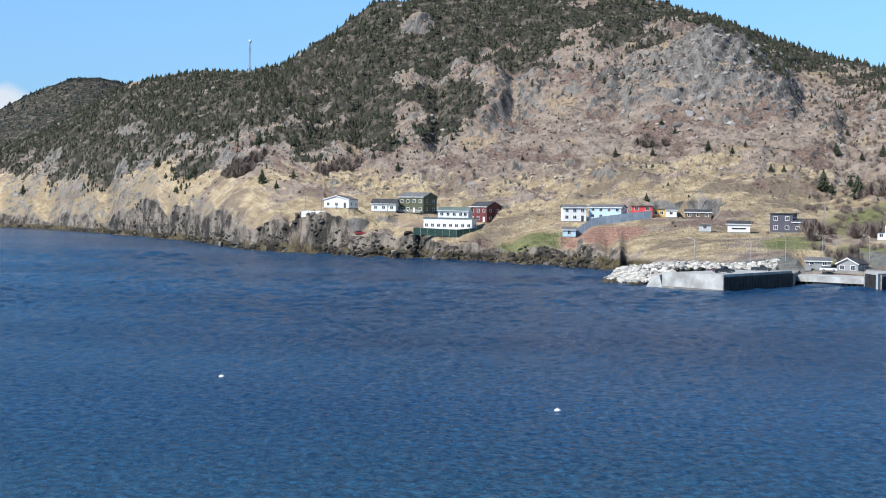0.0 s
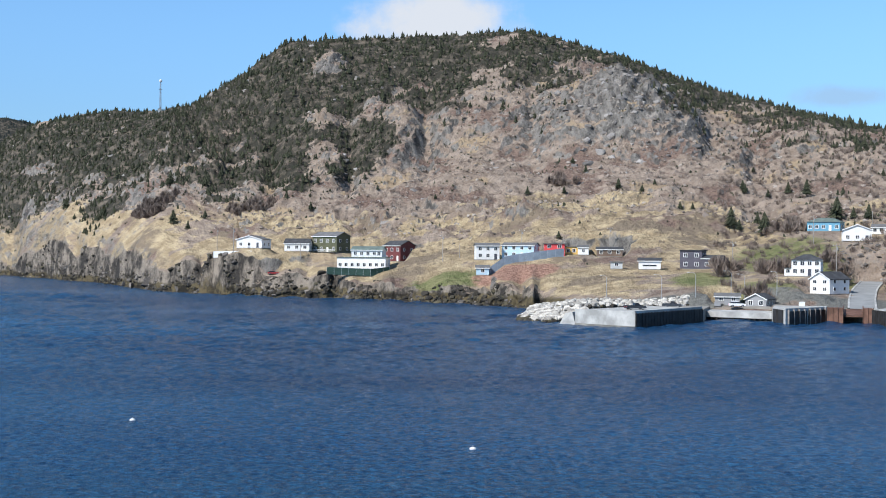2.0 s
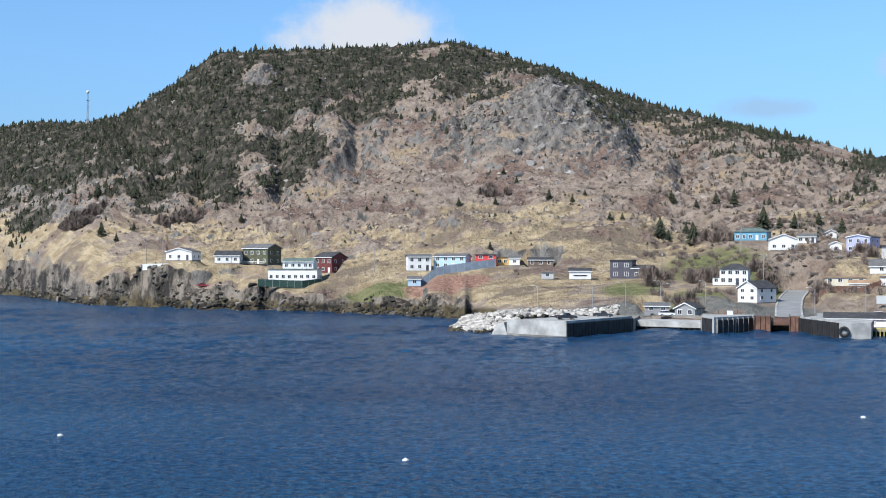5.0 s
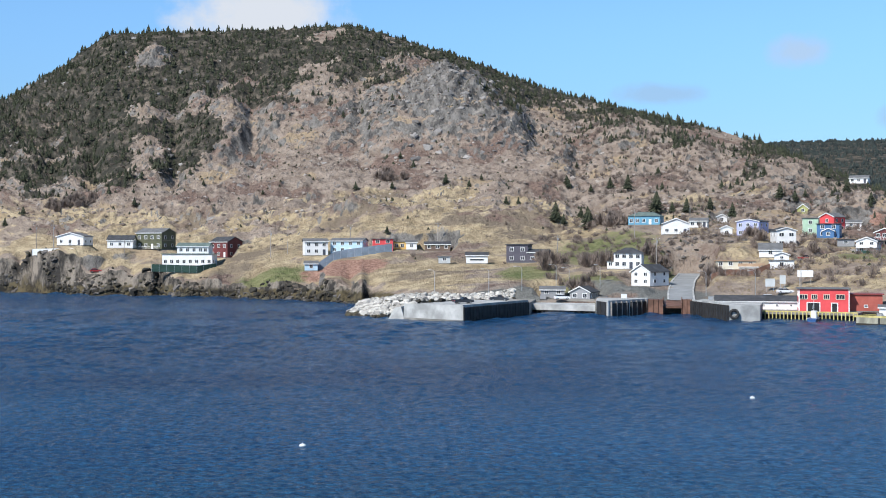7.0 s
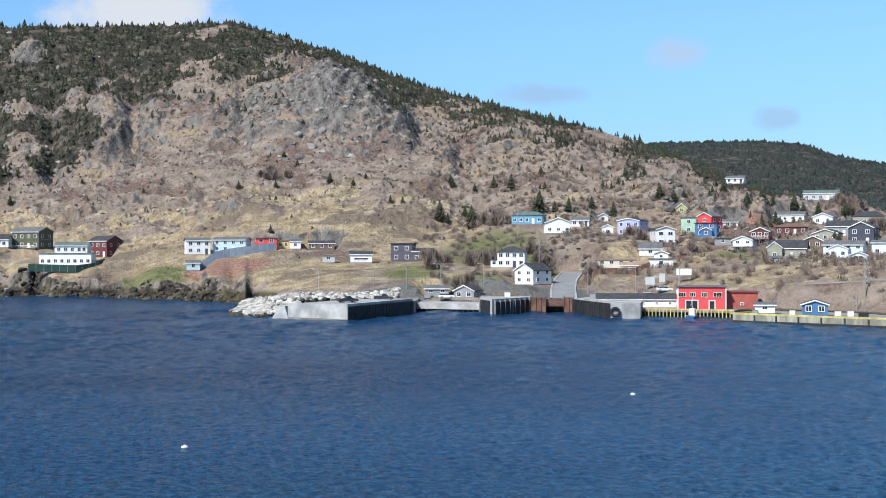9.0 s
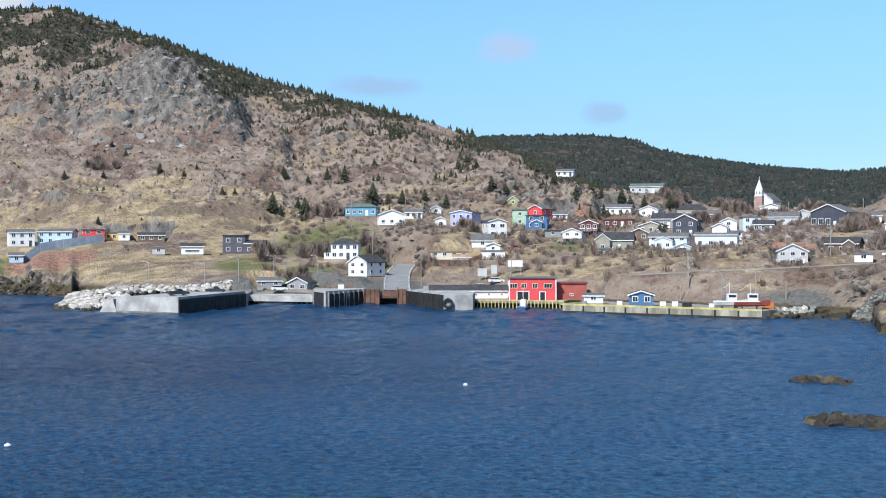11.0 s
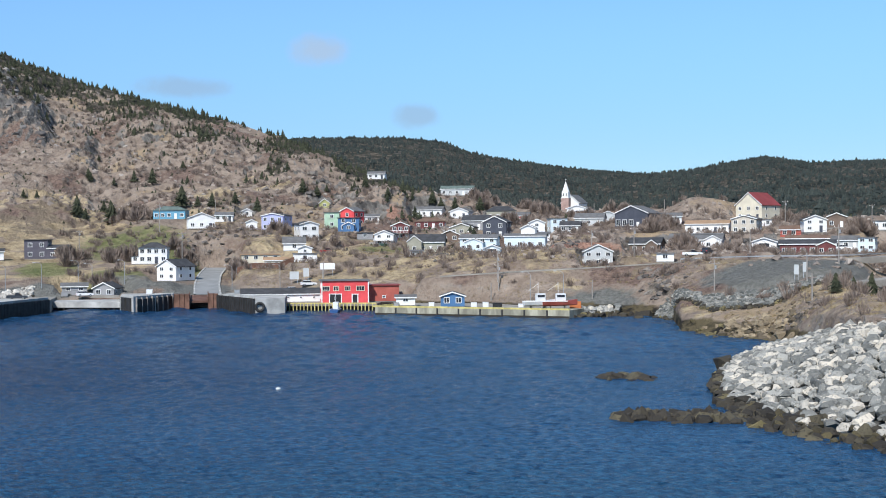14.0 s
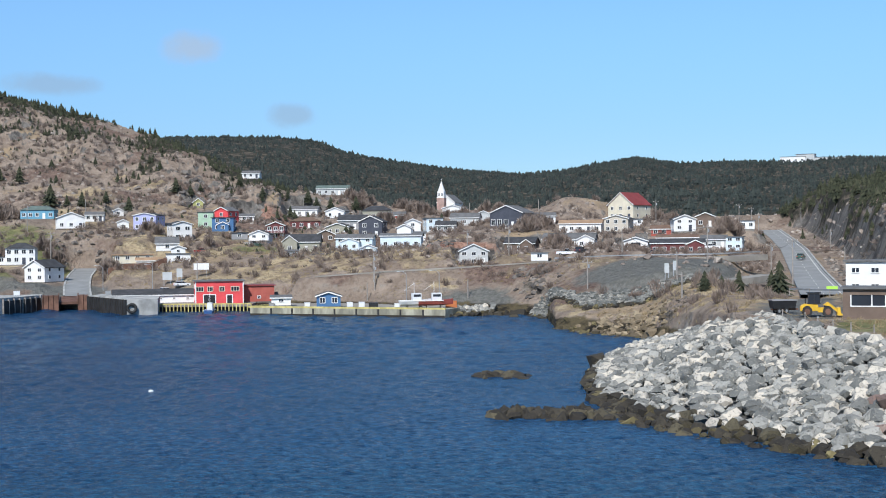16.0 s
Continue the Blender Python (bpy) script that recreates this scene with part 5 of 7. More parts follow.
ribbon("road", FERRY, 6.5, "asphalt", "pale asphalt road rising from the ferry ramp")
ribbon("road", MAIN, 8.0, "asphalt", "grey asphalt road climbing inland between rock cuts")
ribbon("road", UPPER, 5.0, "dirt", "narrow village road along the foot of the houses")
ribbon("road", TRACK, 4.0, "dirt", "pale gravel track above the rubble shore")
ribbon("road", LANE, 3.5, "dirt", "short gravel lane between the houses")
ribbon("trim", MAIN, 0.25, "line", "painted white edge line of the road", 0.02, 3.1, "road line")
ribbon("trim", MAIN[2:], 0.5, "concrete", "pale concrete kerb of the road", 0.16, 4.3, "kerb")
ribbon("trim", FERRY, 0.5, "concrete", "pale concrete kerb of the ferry road", 0.16, -3.5, "kerb")
ribbon("trim", FERRY, 0.5, "concrete", "pale concrete kerb of the ferry road", 0.16, 3.5, "kerb")
for i in range(0, len(MAIN) - 2, 3):
    ribbon("trim", MAIN[i:i + 2], 0.16, "line", "painted dash in the middle of the road", 0.02, 0.0, "road line")


# ---- trees, shrubs and stones ----
rng = np.random.default_rng(7)


def conifer(seed, tiers=4, points=10, height=1.0, width=0.34):
    """A spruce of unit height: ragged drooping skirts round a leader. Returns points and triangles."""
    g = random.Random(seed)
    v, f = [], []
    for t in range(tiers):
        z0 = 0.06 + 0.80 * t / tiers
        rad = width * (1 - 0.86 * t / tiers) * g.uniform(0.8, 1.15)
        top = min(1.0, z0 + 1.9 / tiers * 0.62 + 0.08) if t < tiers - 1 else 1.0
        k = len(v)
        v.append((g.uniform(-0.02, 0.02), g.uniform(-0.02, 0.02), top * height))
        turn = g.uniform(0, 6.28)
        for i in range(points):
            q = rad * (g.uniform(0.85, 1.2) if i % 2 else g.uniform(0.4, 0.7))
            a = turn + 2 * math.pi * i / points
            v.append((q * math.cos(a), q * math.sin(a), (z0 + (g.uniform(-0.05, 0.02) if i % 2 else 0.05)) * height))
        f += [(k, k + 1 + i, k + 1 + (i + 1) % points) for i in range(points)]
    return np.array(v), np.array(f)


def shrub(seed, blades=46, thin=1.0):
    """A leafless bush: many thin upright blades in a dome."""
    g = random.Random(seed)
    v, f = [], []
    for i in range(blades):
        a, t = g.uniform(0, 6.28), g.uniform(0.05, 1.0)
        x, y = 0.45 * t * math.cos(a), 0.45 * t * math.sin(a)
        h = math.sqrt(max(0.05, 1 - t * t)) * g.uniform(0.6, 1.0)
        lx, ly = x * g.uniform(1.0, 1.5), y * g.uniform(1.0, 1.5)
        b, w = g.uniform(0, 6.28), g.uniform(0.012, 0.035) * thin
        k = len(v)
        v += [(x * 0.5 - w * math.cos(b), y * 0.5 - w * math.sin(b), h * 0.05), (x * 0.5 + w * math.cos(b), y * 0.5 + w * math.sin(b), h * 0.05),
              (lx + w * math.cos(b), ly + w * math.sin(b), h * 0.8), (lx, ly, h)]
        f += [(k, k + 1, k + 2), (k, k + 2, k + 3)]
    return np.array(v), np.array(f)


def stone(seed, n=15, flat=0.75):
    """An angular block: the hull of a few random points, of unit width."""
    g = random.Random(seed)
    bm = bmesh.new()
    for i in range(n):
        d = Vector((g.gauss(0, 1), g.gauss(0, 1), g.gauss(0, 1))).normalized() * g.uniform(0.42, 0.56)
        bm.verts.new((d.x * g.uniform(0.9, 1.2), d.y, d.z * flat))
    h = bmesh.ops.convex_hull(bm, input=bm.verts)
    bmesh.ops.delete(bm, geom=[e for e in h["geom_interior"] if isinstance(e, bmesh.types.BMVert)], context="VERTS")
    bm.verts.index_update()
    v = np.array([p.co[:] for p in bm.verts])
    f = np.array([[p.index for p in q.verts] for q in bm.faces if len(q.verts) == 3])
    bm.free()
    return v, f


def scatter(name, kinds, spots, mat, label, category, tilt=0.0, smooth=False):
    """Many small pieces joined into one mesh. spots: rows of x, y, z, width, height."""
    V, F, base = [], [], 0
    g = np.random.default_rng(len(spots) + 3)
    for i, (x, y, z, w, h) in enumerate(spots):
        v, f = kinds[i % len(kinds)]
        a = g.uniform(0, 6.283)
        c, s = math.cos(a), math.sin(a)
        q = np.stack([(v[:, 0] * c - v[:, 1] * s) * w, (v[:, 0] * s + v[:, 1] * c) * w, v[:, 2] * h], -1)
        if tilt:
            b = g.normal(0, tilt)
            q = np.stack([q[:, 0], q[:, 1] * math.cos(b) - q[:, 2] * math.sin(b), q[:, 1] * math.sin(b) + q[:, 2] * math.cos(b)], -1)
        V.append(q + (x, y, z))
        F.append(f + base)
        base += len(v)
    V, F = np.concatenate(V), np.concatenate(F)
    me = bpy.data.meshes.new(name)
    me.vertices.add(len(V))
    me.vertices.foreach_set("co", V.reshape(-1))
    me.loops.add(F.size)
    me.loops.foreach_set("vertex_index", F.reshape(-1))
    me.polygons.add(len(F))
    me.polygons.foreach_set("loop_start", np.arange(0, F.size, 3))
    me.polygons.foreach_set("use_smooth", np.full(len(F), smooth))
    me.update(calc_edges=True)
    me.materials.append(M[mat])
    return tagged(new(name, me), label, category, kind="stuff")


def free_of_houses(x, y, margin=1.5):
    ok = np.ones(len(x), bool)
    for a, d, z, w, dp, turn in HOUSES:
        q = bearing(a, d + dp / 2)
        ok &= np.hypot(x - q.x, y - q.y) > max(w, dp) * 0.62 + margin
    for road in (FERRY, MAIN, UPPER, TRACK, LANE):
        for p in road[::2]:
            ok &= np.hypot(x - p.x, y - p.y) > 7.0
    return ok


def polar(az, r):
    return r * np.sin(np.radians(az)), r * np.cos(np.radians(az))


def sample_land(n, lo, hi, s0, s1):
    """Random places on the land between two bearings and two of its lines."""
    az = rng.uniform(lo, hi, n)
    R, _ = lines(az)
    t = rng.uniform(s0 + 1, s1 + 1, n)
    k = np.clip(t.astype(int), 0, R.shape[0] - 2)
    i = np.arange(n)
    r = R[k, i] + (R[k + 1, i] - R[k, i]) * (t - k)
    keep = rng.uniform(0, 1, n) < (R[k + 1, i] - R[k, i]) * r / 120000.0 * (1 + 3.0 * (s1 < 3.3))
    az, r = az[keep], r[keep]
    z, s = ground(az, r)
    x, y = polar(az, r)
    return az, r, x, y, z, s


CONIFERS = [conifer(i) for i in range(7)]
LOWCON = [conifer(40 + i, 3, 8) for i in range(5)]
SHRUBS = [shrub(i, 84, 0.34) for i in range(6)]
TUFTS = [shrub(60 + i, 14) for i in range(6)]
HEATH = [shrub(80 + i, 36, 0.6) for i in range(6)]
STONES = [stone(i) for i in range(14)]


def plant_hills():
    az, r, x, y, z, s = sample_land(210000, -20, 56, 1.6, 6.9)
    w = woods(x, y, z, az, s)
    u = rng.uniform(0, 1, len(az))
    clear = free_of_houses(x, y, 3.0)
    dense = (w > 0.10) & (u < 0.74)
    sparse = (w > -0.42) & (w <= 0.10) & (u < 0.045 + 0.30 * np.clip((w + 0.25) / 0.35, 0, 1)) & (s > 2.6)
    keep = clear & (dense | sparse) & (z > 16)
    hh = rng.gamma(9, 0.30, len(az)) * np.where(az > 48, 1.1, 1.0)
    spots = [(x[i], y[i], z[i] - 0.2, hh[i] * rng.uniform(0.85, 1.25), hh[i]) for i in np.nonzero(keep)[0][:18000]]
    scatter("spruce_wood", CONIFERS, spots, "spruce", "dense stunted spruce wood covering the upper hillside", "forest")
    # low juniper and brown heath on the open slopes
    low = clear & ~keep & (w > -0.95) & (u > np.where(s < 3.0, 0.98, 0.90)) & (s > 1.7) & (s < 5.9) & (az < 33)
    spots = [(x[i], y[i], z[i] - 0.1, rng.uniform(1.2, 3.2), rng.uniform(0.7, 1.7)) for i in np.nonzero(low)[0][:2600]]
    scatter("juniper_scrub", LOWCON, spots, "spruce", "low dark juniper scrub dotted over the slope", "scrub")
    brown = clear & (spot_mask(az, r, GRAVEL) < 0.3) & ~keep & ~low & (u > 0.80) & (u < np.where((s < 2.9) & (az < 18), 0.812, 0.88)) & (s > 1.0) & (s < 5.5) & (z > 4)
    sel = np.nonzero(brown)[0][:3300]
    spots = [(x[i], y[i], z[i] - 0.1, rng.uniform(1.4, 3.6), rng.uniform(0.8, 2.2)) for i in sel]
    scatter("heath_scrub", HEATH, spots, "twig", "leafless brown heath scrub on the hillside", "scrub")
    rocks = clear & (u > 0.25) & (u < 0.55) & (s > 2.7) & (s < 6.2) & (w < 0.05)
    sel = np.nonzero(rocks)[0][:6000]
    spots = [(x[i], y[i], z[i] + 0.05, *(2 * [rng.gamma(2.0, 0.40) + 0.35])) for i in sel]
    scatter("scree", STONES, spots, "scree", "grey scree and boulders strewn over the slope", "rocks", 0.4)
    # bare village trees
    az, r, x, y, z, s = sample_land(9000, 15, 50, 1.0, 5.6)
    ok = free_of_houses(x, y, 1.0) & (z > 5)
    ok &= spot_mask(az, r, GRAVEL) < 0.3
    sel = np.nonzero(ok)[0][:1600]
    spots = [(x[i], y[i], z[i] - 0.1, rng.uniform(1.6, 3.6), rng.uniform(1.2, 3.4)) for i in sel]
    scatter("bare_bushes", SHRUBS, spots, "twig", "grey-brown leafless bushes and alders between the houses", "bushes")
    # crags standing out of the slope
    az, r, x, y, z, s = sample_land(26000, -19, 33, 3.0, 6.1)
    u = rng.uniform(0, 1, len(az))
    face = np.exp(-(((az - 11.6) / 3.4) ** 2)) * np.exp(-(((s - 4.55) / 0.55) ** 2))
    ledge = np.array([noise.fractal(Vector((p * 0.03, q * 0.03, 5.0)), 0.7, 2.1, 3) for p, q in zip(x, y)])
    sel = np.nonzero((u < 0.10 + 0.55 * face) & ((ledge > 0.12) | (face > 0.35)) & free_of_houses(x, y, 4))[0][:600]
    spots = [(x[i], y[i], z[i] - 0.7, *((lambda q: (q * 1.2, q * 1.3))(rng.gamma(3.0, 0.6) + 0.7))) for i in sel]
    scatter("crags", STONES, spots, "crag", "angular grey crags standing out of the hillside", "rocks", 0.35)
    # broken cliff along the western shore
    az, r, x, y, z, s = sample_land(60000, -19, 9, 0.0, 1.15)
    sel = np.nonzero(s < 0.95)[0][:70]
    spots = [(x[i], y[i], z[i] - 2.0, *((lambda q: (q * 1.3, q * 1.4))(rng.gamma(3.0, 0.5) + 1.0))) for i in sel]
    sel = np.nonzero(s < 0.5)[0][900:1300]
    spots += [(x[i], y[i], z[i] - 0.2, *((lambda q: (q, q * 0.9))(rng.gamma(2.2, 0.45) + 0.5))) for i in sel]
    scatter("sea_cliff_rocks", STONES, spots, "cliff", "dark broken rock of the low sea cliff", "rocks", 0.3)
    # outcrops in and around the village
    spots = []
    for a, d, wa, wr, n, size in ((35.6, 402, 1.1, 9, 45, 1.7), (40.2, 325, 1.0, 10, 60, 1.7), (33.0, 405, 1.0, 8, 30, 1.8), (51.8, 360, 1.0, 40, 90, 2.2),
                                  (53.4, 330, 1.2, 40, 60, 2.2), (46.6, 240, 1.6, 9, 40, 1.0), (31.0, 395, 1.2, 8, 25, 1.5), (26.0, 580, 1.4, 30, 60, 3.0), (21.5, 465, 1.4, 14, 50, 2.0), (5.2, 545, 2.0, 10, 30, 1.6)):
        aa, dd = rng.normal(a, wa * 0.6, n), rng.normal(d, wr * 0.6, n)
        zz, _ = ground(aa, dd)
        xx, yy = polar(aa, dd)
        ok = free_of_houses(xx, yy, 1.0)
        spots += [(xx[i], yy[i], zz[i] - 0.1, *(2 * [size * rng.uniform(0.5, 1.4)])) for i in range(n) if ok[i] and zz[i] > 0]
    scatter("rock_outcrops", STONES, spots, "cliff", "dark grey rock outcrops among the houses", "rocks", 0.35)
    # tall leafless alders
    spots = []
    for a, d, n in ((-8.2, 715, 26), (-8.9, 735, 18), (-4.6, 655, 16), (-3.9, 650, 10), (8.6, 640, 9), (37.0, 540, 9), (35.3, 545, 9), (38.2, 565, 8), (44.9, 540, 9), (45.7, 520, 8), (40.2, 468, 8), (41.0, 395, 7), (17.6, 440, 8), (21.9, 432, 9), (19.9, 445, 8), (26.5, 452, 6),
                    (15.6, 448, 6), (24.2, 478, 5), (46.9, 505, 8), (48.0, 430, 7), (33.9, 490, 6), (16.8, 398, 6), (39.9, 440, 7), (52.9, 255, 7), (18.2, 528, 10), (17.8, 524, 8), (32.6, 570, 9), (34.6, 575, 9)):
        for _ in range(n):
            aa, dd = a + rng.normal(0, 0.28), d + rng.normal(0, 5)
            p = bearing(aa, dd)
            if free_of_houses(np.array([p.x]), np.array([p.y]), 0.0)[0]:
                spots.append((p.x, p.y, ground_at(aa, dd) - 0.1, rng.uniform(3.5, 6.5), rng.uniform(3.5, 6.5)))
    scatter("alder_thicket", [shrub(120 + i, 260, 0.17) for i in range(5)], spots, "twig", "tall leafless purple-brown alders among the houses", "bushes")
    # dry tufts on the banks
    az, r, x, y, z, s = sample_land(60000, 20, 56, 0.4, 3.2)
    sel = np.nonzero(free_of_houses(x, y, 0.0) & (z > 2.0) & (spot_mask(az, r, GRAVEL) < 0.35))[0][:5200]
    spots = [(x[i], y[i], z[i] - 0.05, rng.uniform(0.5, 1.5), rng.uniform(0.25, 0.75)) for i in sel]
    scatter("dry_tufts", TUFTS, spots, "tuft", "tufts of dry grass on the banks", "grass")
    # shore rocks
    az = rng.uniform(-20, 46, 4200)
    R, _ = lines(az)
    r = R[1] + rng.uniform(-1.0, 1.0, len(az)) ** 3 * 6 + 2
    keep = ~((az > 9.3) & (az < 37))
    az, r = az[keep], r[keep]
    z, s = ground(az, r)
    x, y = polar(az, r)
    spots = [(x[i], y[i], max(z[i], -0.3), *(2 * [(rng.gamma(2.5, 0.6) + 0.6) * (0.7 if az[i] < 20 else 0.55)])) for i in range(len(az))]
    west = [q for q, a in zip(spots, az) if a < 39.5]
    east = [q for q, a in zip(spots, az) if a >= 39.5]
    scatter("shore_rocks", STONES, west, "weed", "dark wet rocks along the waterline", "rocks", 0.4)
    scatter("shore_rocks", STONES, east[::3], "lichen", "yellow-brown weedy rocks at the edge of the spit", "rocks", 0.4)
    aa, dd = rng.normal(43.6, 1.3, 420), rng.normal(240, 6, 420)
    zz, _ = ground(aa, dd)
    xx, yy = polar(aa, dd)
    spots = [(xx[i], yy[i], zz[i] - 0.1, *(2 * [rng.gamma(2.5, 0.35) + 0.4])) for i in range(420) if zz[i] > -0.2]
    scatter("spit_rocks", STONES, spots, "spit", "tan weathered rocks strewn over the low spit", "rocks", 0.35)


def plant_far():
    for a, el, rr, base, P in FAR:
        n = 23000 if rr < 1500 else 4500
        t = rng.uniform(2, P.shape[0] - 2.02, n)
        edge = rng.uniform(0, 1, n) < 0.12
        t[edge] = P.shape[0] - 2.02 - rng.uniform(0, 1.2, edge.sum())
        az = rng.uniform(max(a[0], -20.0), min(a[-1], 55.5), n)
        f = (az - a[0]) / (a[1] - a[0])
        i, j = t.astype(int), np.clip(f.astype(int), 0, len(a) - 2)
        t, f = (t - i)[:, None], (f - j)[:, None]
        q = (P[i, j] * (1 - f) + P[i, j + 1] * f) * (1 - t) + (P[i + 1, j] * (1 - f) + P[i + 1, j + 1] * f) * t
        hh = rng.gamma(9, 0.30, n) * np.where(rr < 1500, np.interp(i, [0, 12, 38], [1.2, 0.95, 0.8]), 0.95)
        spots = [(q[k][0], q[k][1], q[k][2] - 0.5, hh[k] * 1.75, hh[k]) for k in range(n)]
        # needle colour carries the painted haze of the far hills
        scatter("spruce_wood", LOWCON, spots, "hazed_spruce", "dark spruce wood on the distant hill", "forest")


def seat(az, el):
    """Distance and height at which a sight line of that slope meets the ground."""
    r = np.arange(130.0, 1500.0, 1.5)
    z, s = ground(np.full(len(r), az), r)
    hit = np.nonzero((z - EYE) / r >= el)[0]
    k = hit[0] if len(hit) else len(r) - 1
    return r[k], z[k]


# bearing, slope of the sight line to the foot, height as an angle
SPRUCES = []
SPRUCES += [(15.73, 0.0191, 0.0159), (16.06, 0.0183, 0.0084), (17.09, 0.0158, 0.0168), (16.8, 0.0225, 0.0092), (18.76, 0.043, 0.0126), (16.28, 0.0454, 0.0075), (19.95, 0.0268, 0.0176), (20.6, 0.0276, 0.0084), (21.2, 0.0268, 0.0117), (22.16, 0.0289, 0.0092), (20.02, 0.0535, 0.0075), (21.75, 0.0561, 0.0059), (23.07, 0.0234, 0.0117), (24.99, 0.0343, 0.0117), (25.59, 0.0309, 0.0084), (26, 0.0359, 0.0059), (24.35, 0.0527, 0.0067), (27.63, 0.04, 0.0101), (28.58, 0.0316, 0.0084), (17.21, 0.0421, 0.0059), (-7.79, 0.0479, 0.0126), (-10.47, 0.0246, 0.0092), (-7.66, 0.0201, 0.0109), (-7.06, 0.0162, 0.0067), (-6.36, 0.0235, 0.0067), (-17.31, 0.0088, 0.0075), (-11.97, 0.0297, 0.0084), (7.24, 0.0437, 0.0067)]
SPRUCES += [(8.79, 0.0448, 0.0059), (11.07, 0.0484, 0.0084), (12.06, 0.0453, 0.0059), (13.63, 0.0336, 0.0067), (14.15, 0.0333, 0.0059), (16.19, 0.046, 0.0075), (9.14, 0.0672, 0.005), (9.69, 0.0606, 0.0059), (12.58, 0.0506, 0.005), (16.61, 0.0601, 0.0042), (-3.98, 0.0317, 0.0059), (-1.95, 0.029, 0.0067), (-3.52, 0.0477, 0.005), (47.15, -0.0391, 0.0151), (47.85, -0.0346, 0.0084), (48.56, -0.0404, 0.0176), (49.86, -0.0412, 0.0185), (50.2, -0.0429, 0.0268), (30.47, 0.0238, 0.0109), (30.83, 0.022, 0.0092), (31.43, 0.0215, 0.0101), (32.5, 0.0222, 0.0117), (32.97, -0.0034, 0.0075), (8.57, 0.0102, 0.0059), (0.87, 0.0463, 0.0042), (3.33, 0.0404, 0.0042), (16.24, 0.0461, 0.0059), (18.02, 0.0447, 0.0092)]
SPRUCE_PARTS = []


def spruce_tree(az, r, z, h, k):
    """A lone spruce: tapered trunk and ragged crown."""
    if not SPRUCE_PARTS:
        for i in range(4):
            v, f = conifer(90 + i, 10, 18, 1.0, 0.40)
            me = bpy.data.meshes.new("crown")
            me.from_pydata(v.tolist(), [], f.tolist())
            me.materials.append(M["spruce"])
            bm = bmesh.new()
            tube(bm, (0, 0, -0.05), (0, 0, 0.9), 0.022, 0.004, 6)
            tr = bpy.data.meshes.new("trunk")
            bm.to_mesh(tr)
            bm.free()
            tr.materials.append(M["bark"])
            SPRUCE_PARTS.append((me, tr))
    crown, trunk = SPRUCE_PARTS[k % 4]
    ob = thing("spruce_tree", az, r, z - 0.1, 37.0 * k, "small dark green spruce tree on the open slope" if h < 6 else "tall dark green spruce tree on the slope", "tree", "lone spruces")
    ob.scale = (h * 1.15, h * 1.15, h)
    for nm, me in (("crown", crown), ("trunk", trunk)):
        new(nm, me).parent = ob


def lone_spruces():
    for k, (az, el, hh) in enumerate(SPRUCES):
        r, z = seat(az, el)
        spruce_tree(az, r, z, max(2.0, min(9.0, hh * r)), k)


plant_hills()
plant_far()
lone_spruces()


# ---- harbour ----
def slab_between(bm, ring, z0, z1):
    prism(bm, [(p.x, p.y, z0) for p in ring], (0, 0, z1 - z0))


def fenders(parent, p, q, z0, z1, step=1.3, mat="fender", w=0.16, out=0.22):
    """Upright timbers along a quay face from p to q."""
    d = (q - p)
    n = max(2, int(d.length / step))
    d = d / n
    u = d.normalized()
    o = Vector((u.y, -u.x, 0))
    if o.dot(p) > 0:
        o = -o
    for i in range(n + 1):
        c = p + d * i
        bm = bmesh.new()
        ring = [c + u * a + o * b for a, b in ((-w, 0.0), (w, 0.0), (w, out), (-w, out))]
        slab_between(bm, ring, z0, z1)
        part("fender", bm, M[mat], parent)


def sheeting(parent, p, q, z0, z1, mat, out=0.1, name="facing"):
    u = (q - p).normalized()
    o = Vector((u.y, -u.x, 0))
    if o.dot(p) > 0:
        o = -o
    bm = bmesh.new()
    slab_between(bm, [p + o * 0.004, q + o * 0.004, q + o * out, p + o * out], z0, z1)
    return part(name, bm, M[mat], parent)


def curb(parent, p, q, z, mat, h=0.35, w=0.4, name="curb"):
    u = (q - p).normalized()
    o = Vector((u.y, -u.x, 0))
    if o.dot(p) < 0:
        o = -o
    bm = bmesh.new()
    slab_between(bm, [p + o * 0.02, q + o * 0.02, q + o * w, p + o * w], z + 0.003, z + h)
    return part(name, bm, M[mat], parent)


def quay(ring, z, label, mat="concrete", name="quay"):
    ob = tagged(new(name), label, "quay")
    bm = bmesh.new()
    slab_between(bm, ring, -4.0, z)
    part("body", bm, M[mat], ob)
    return ob


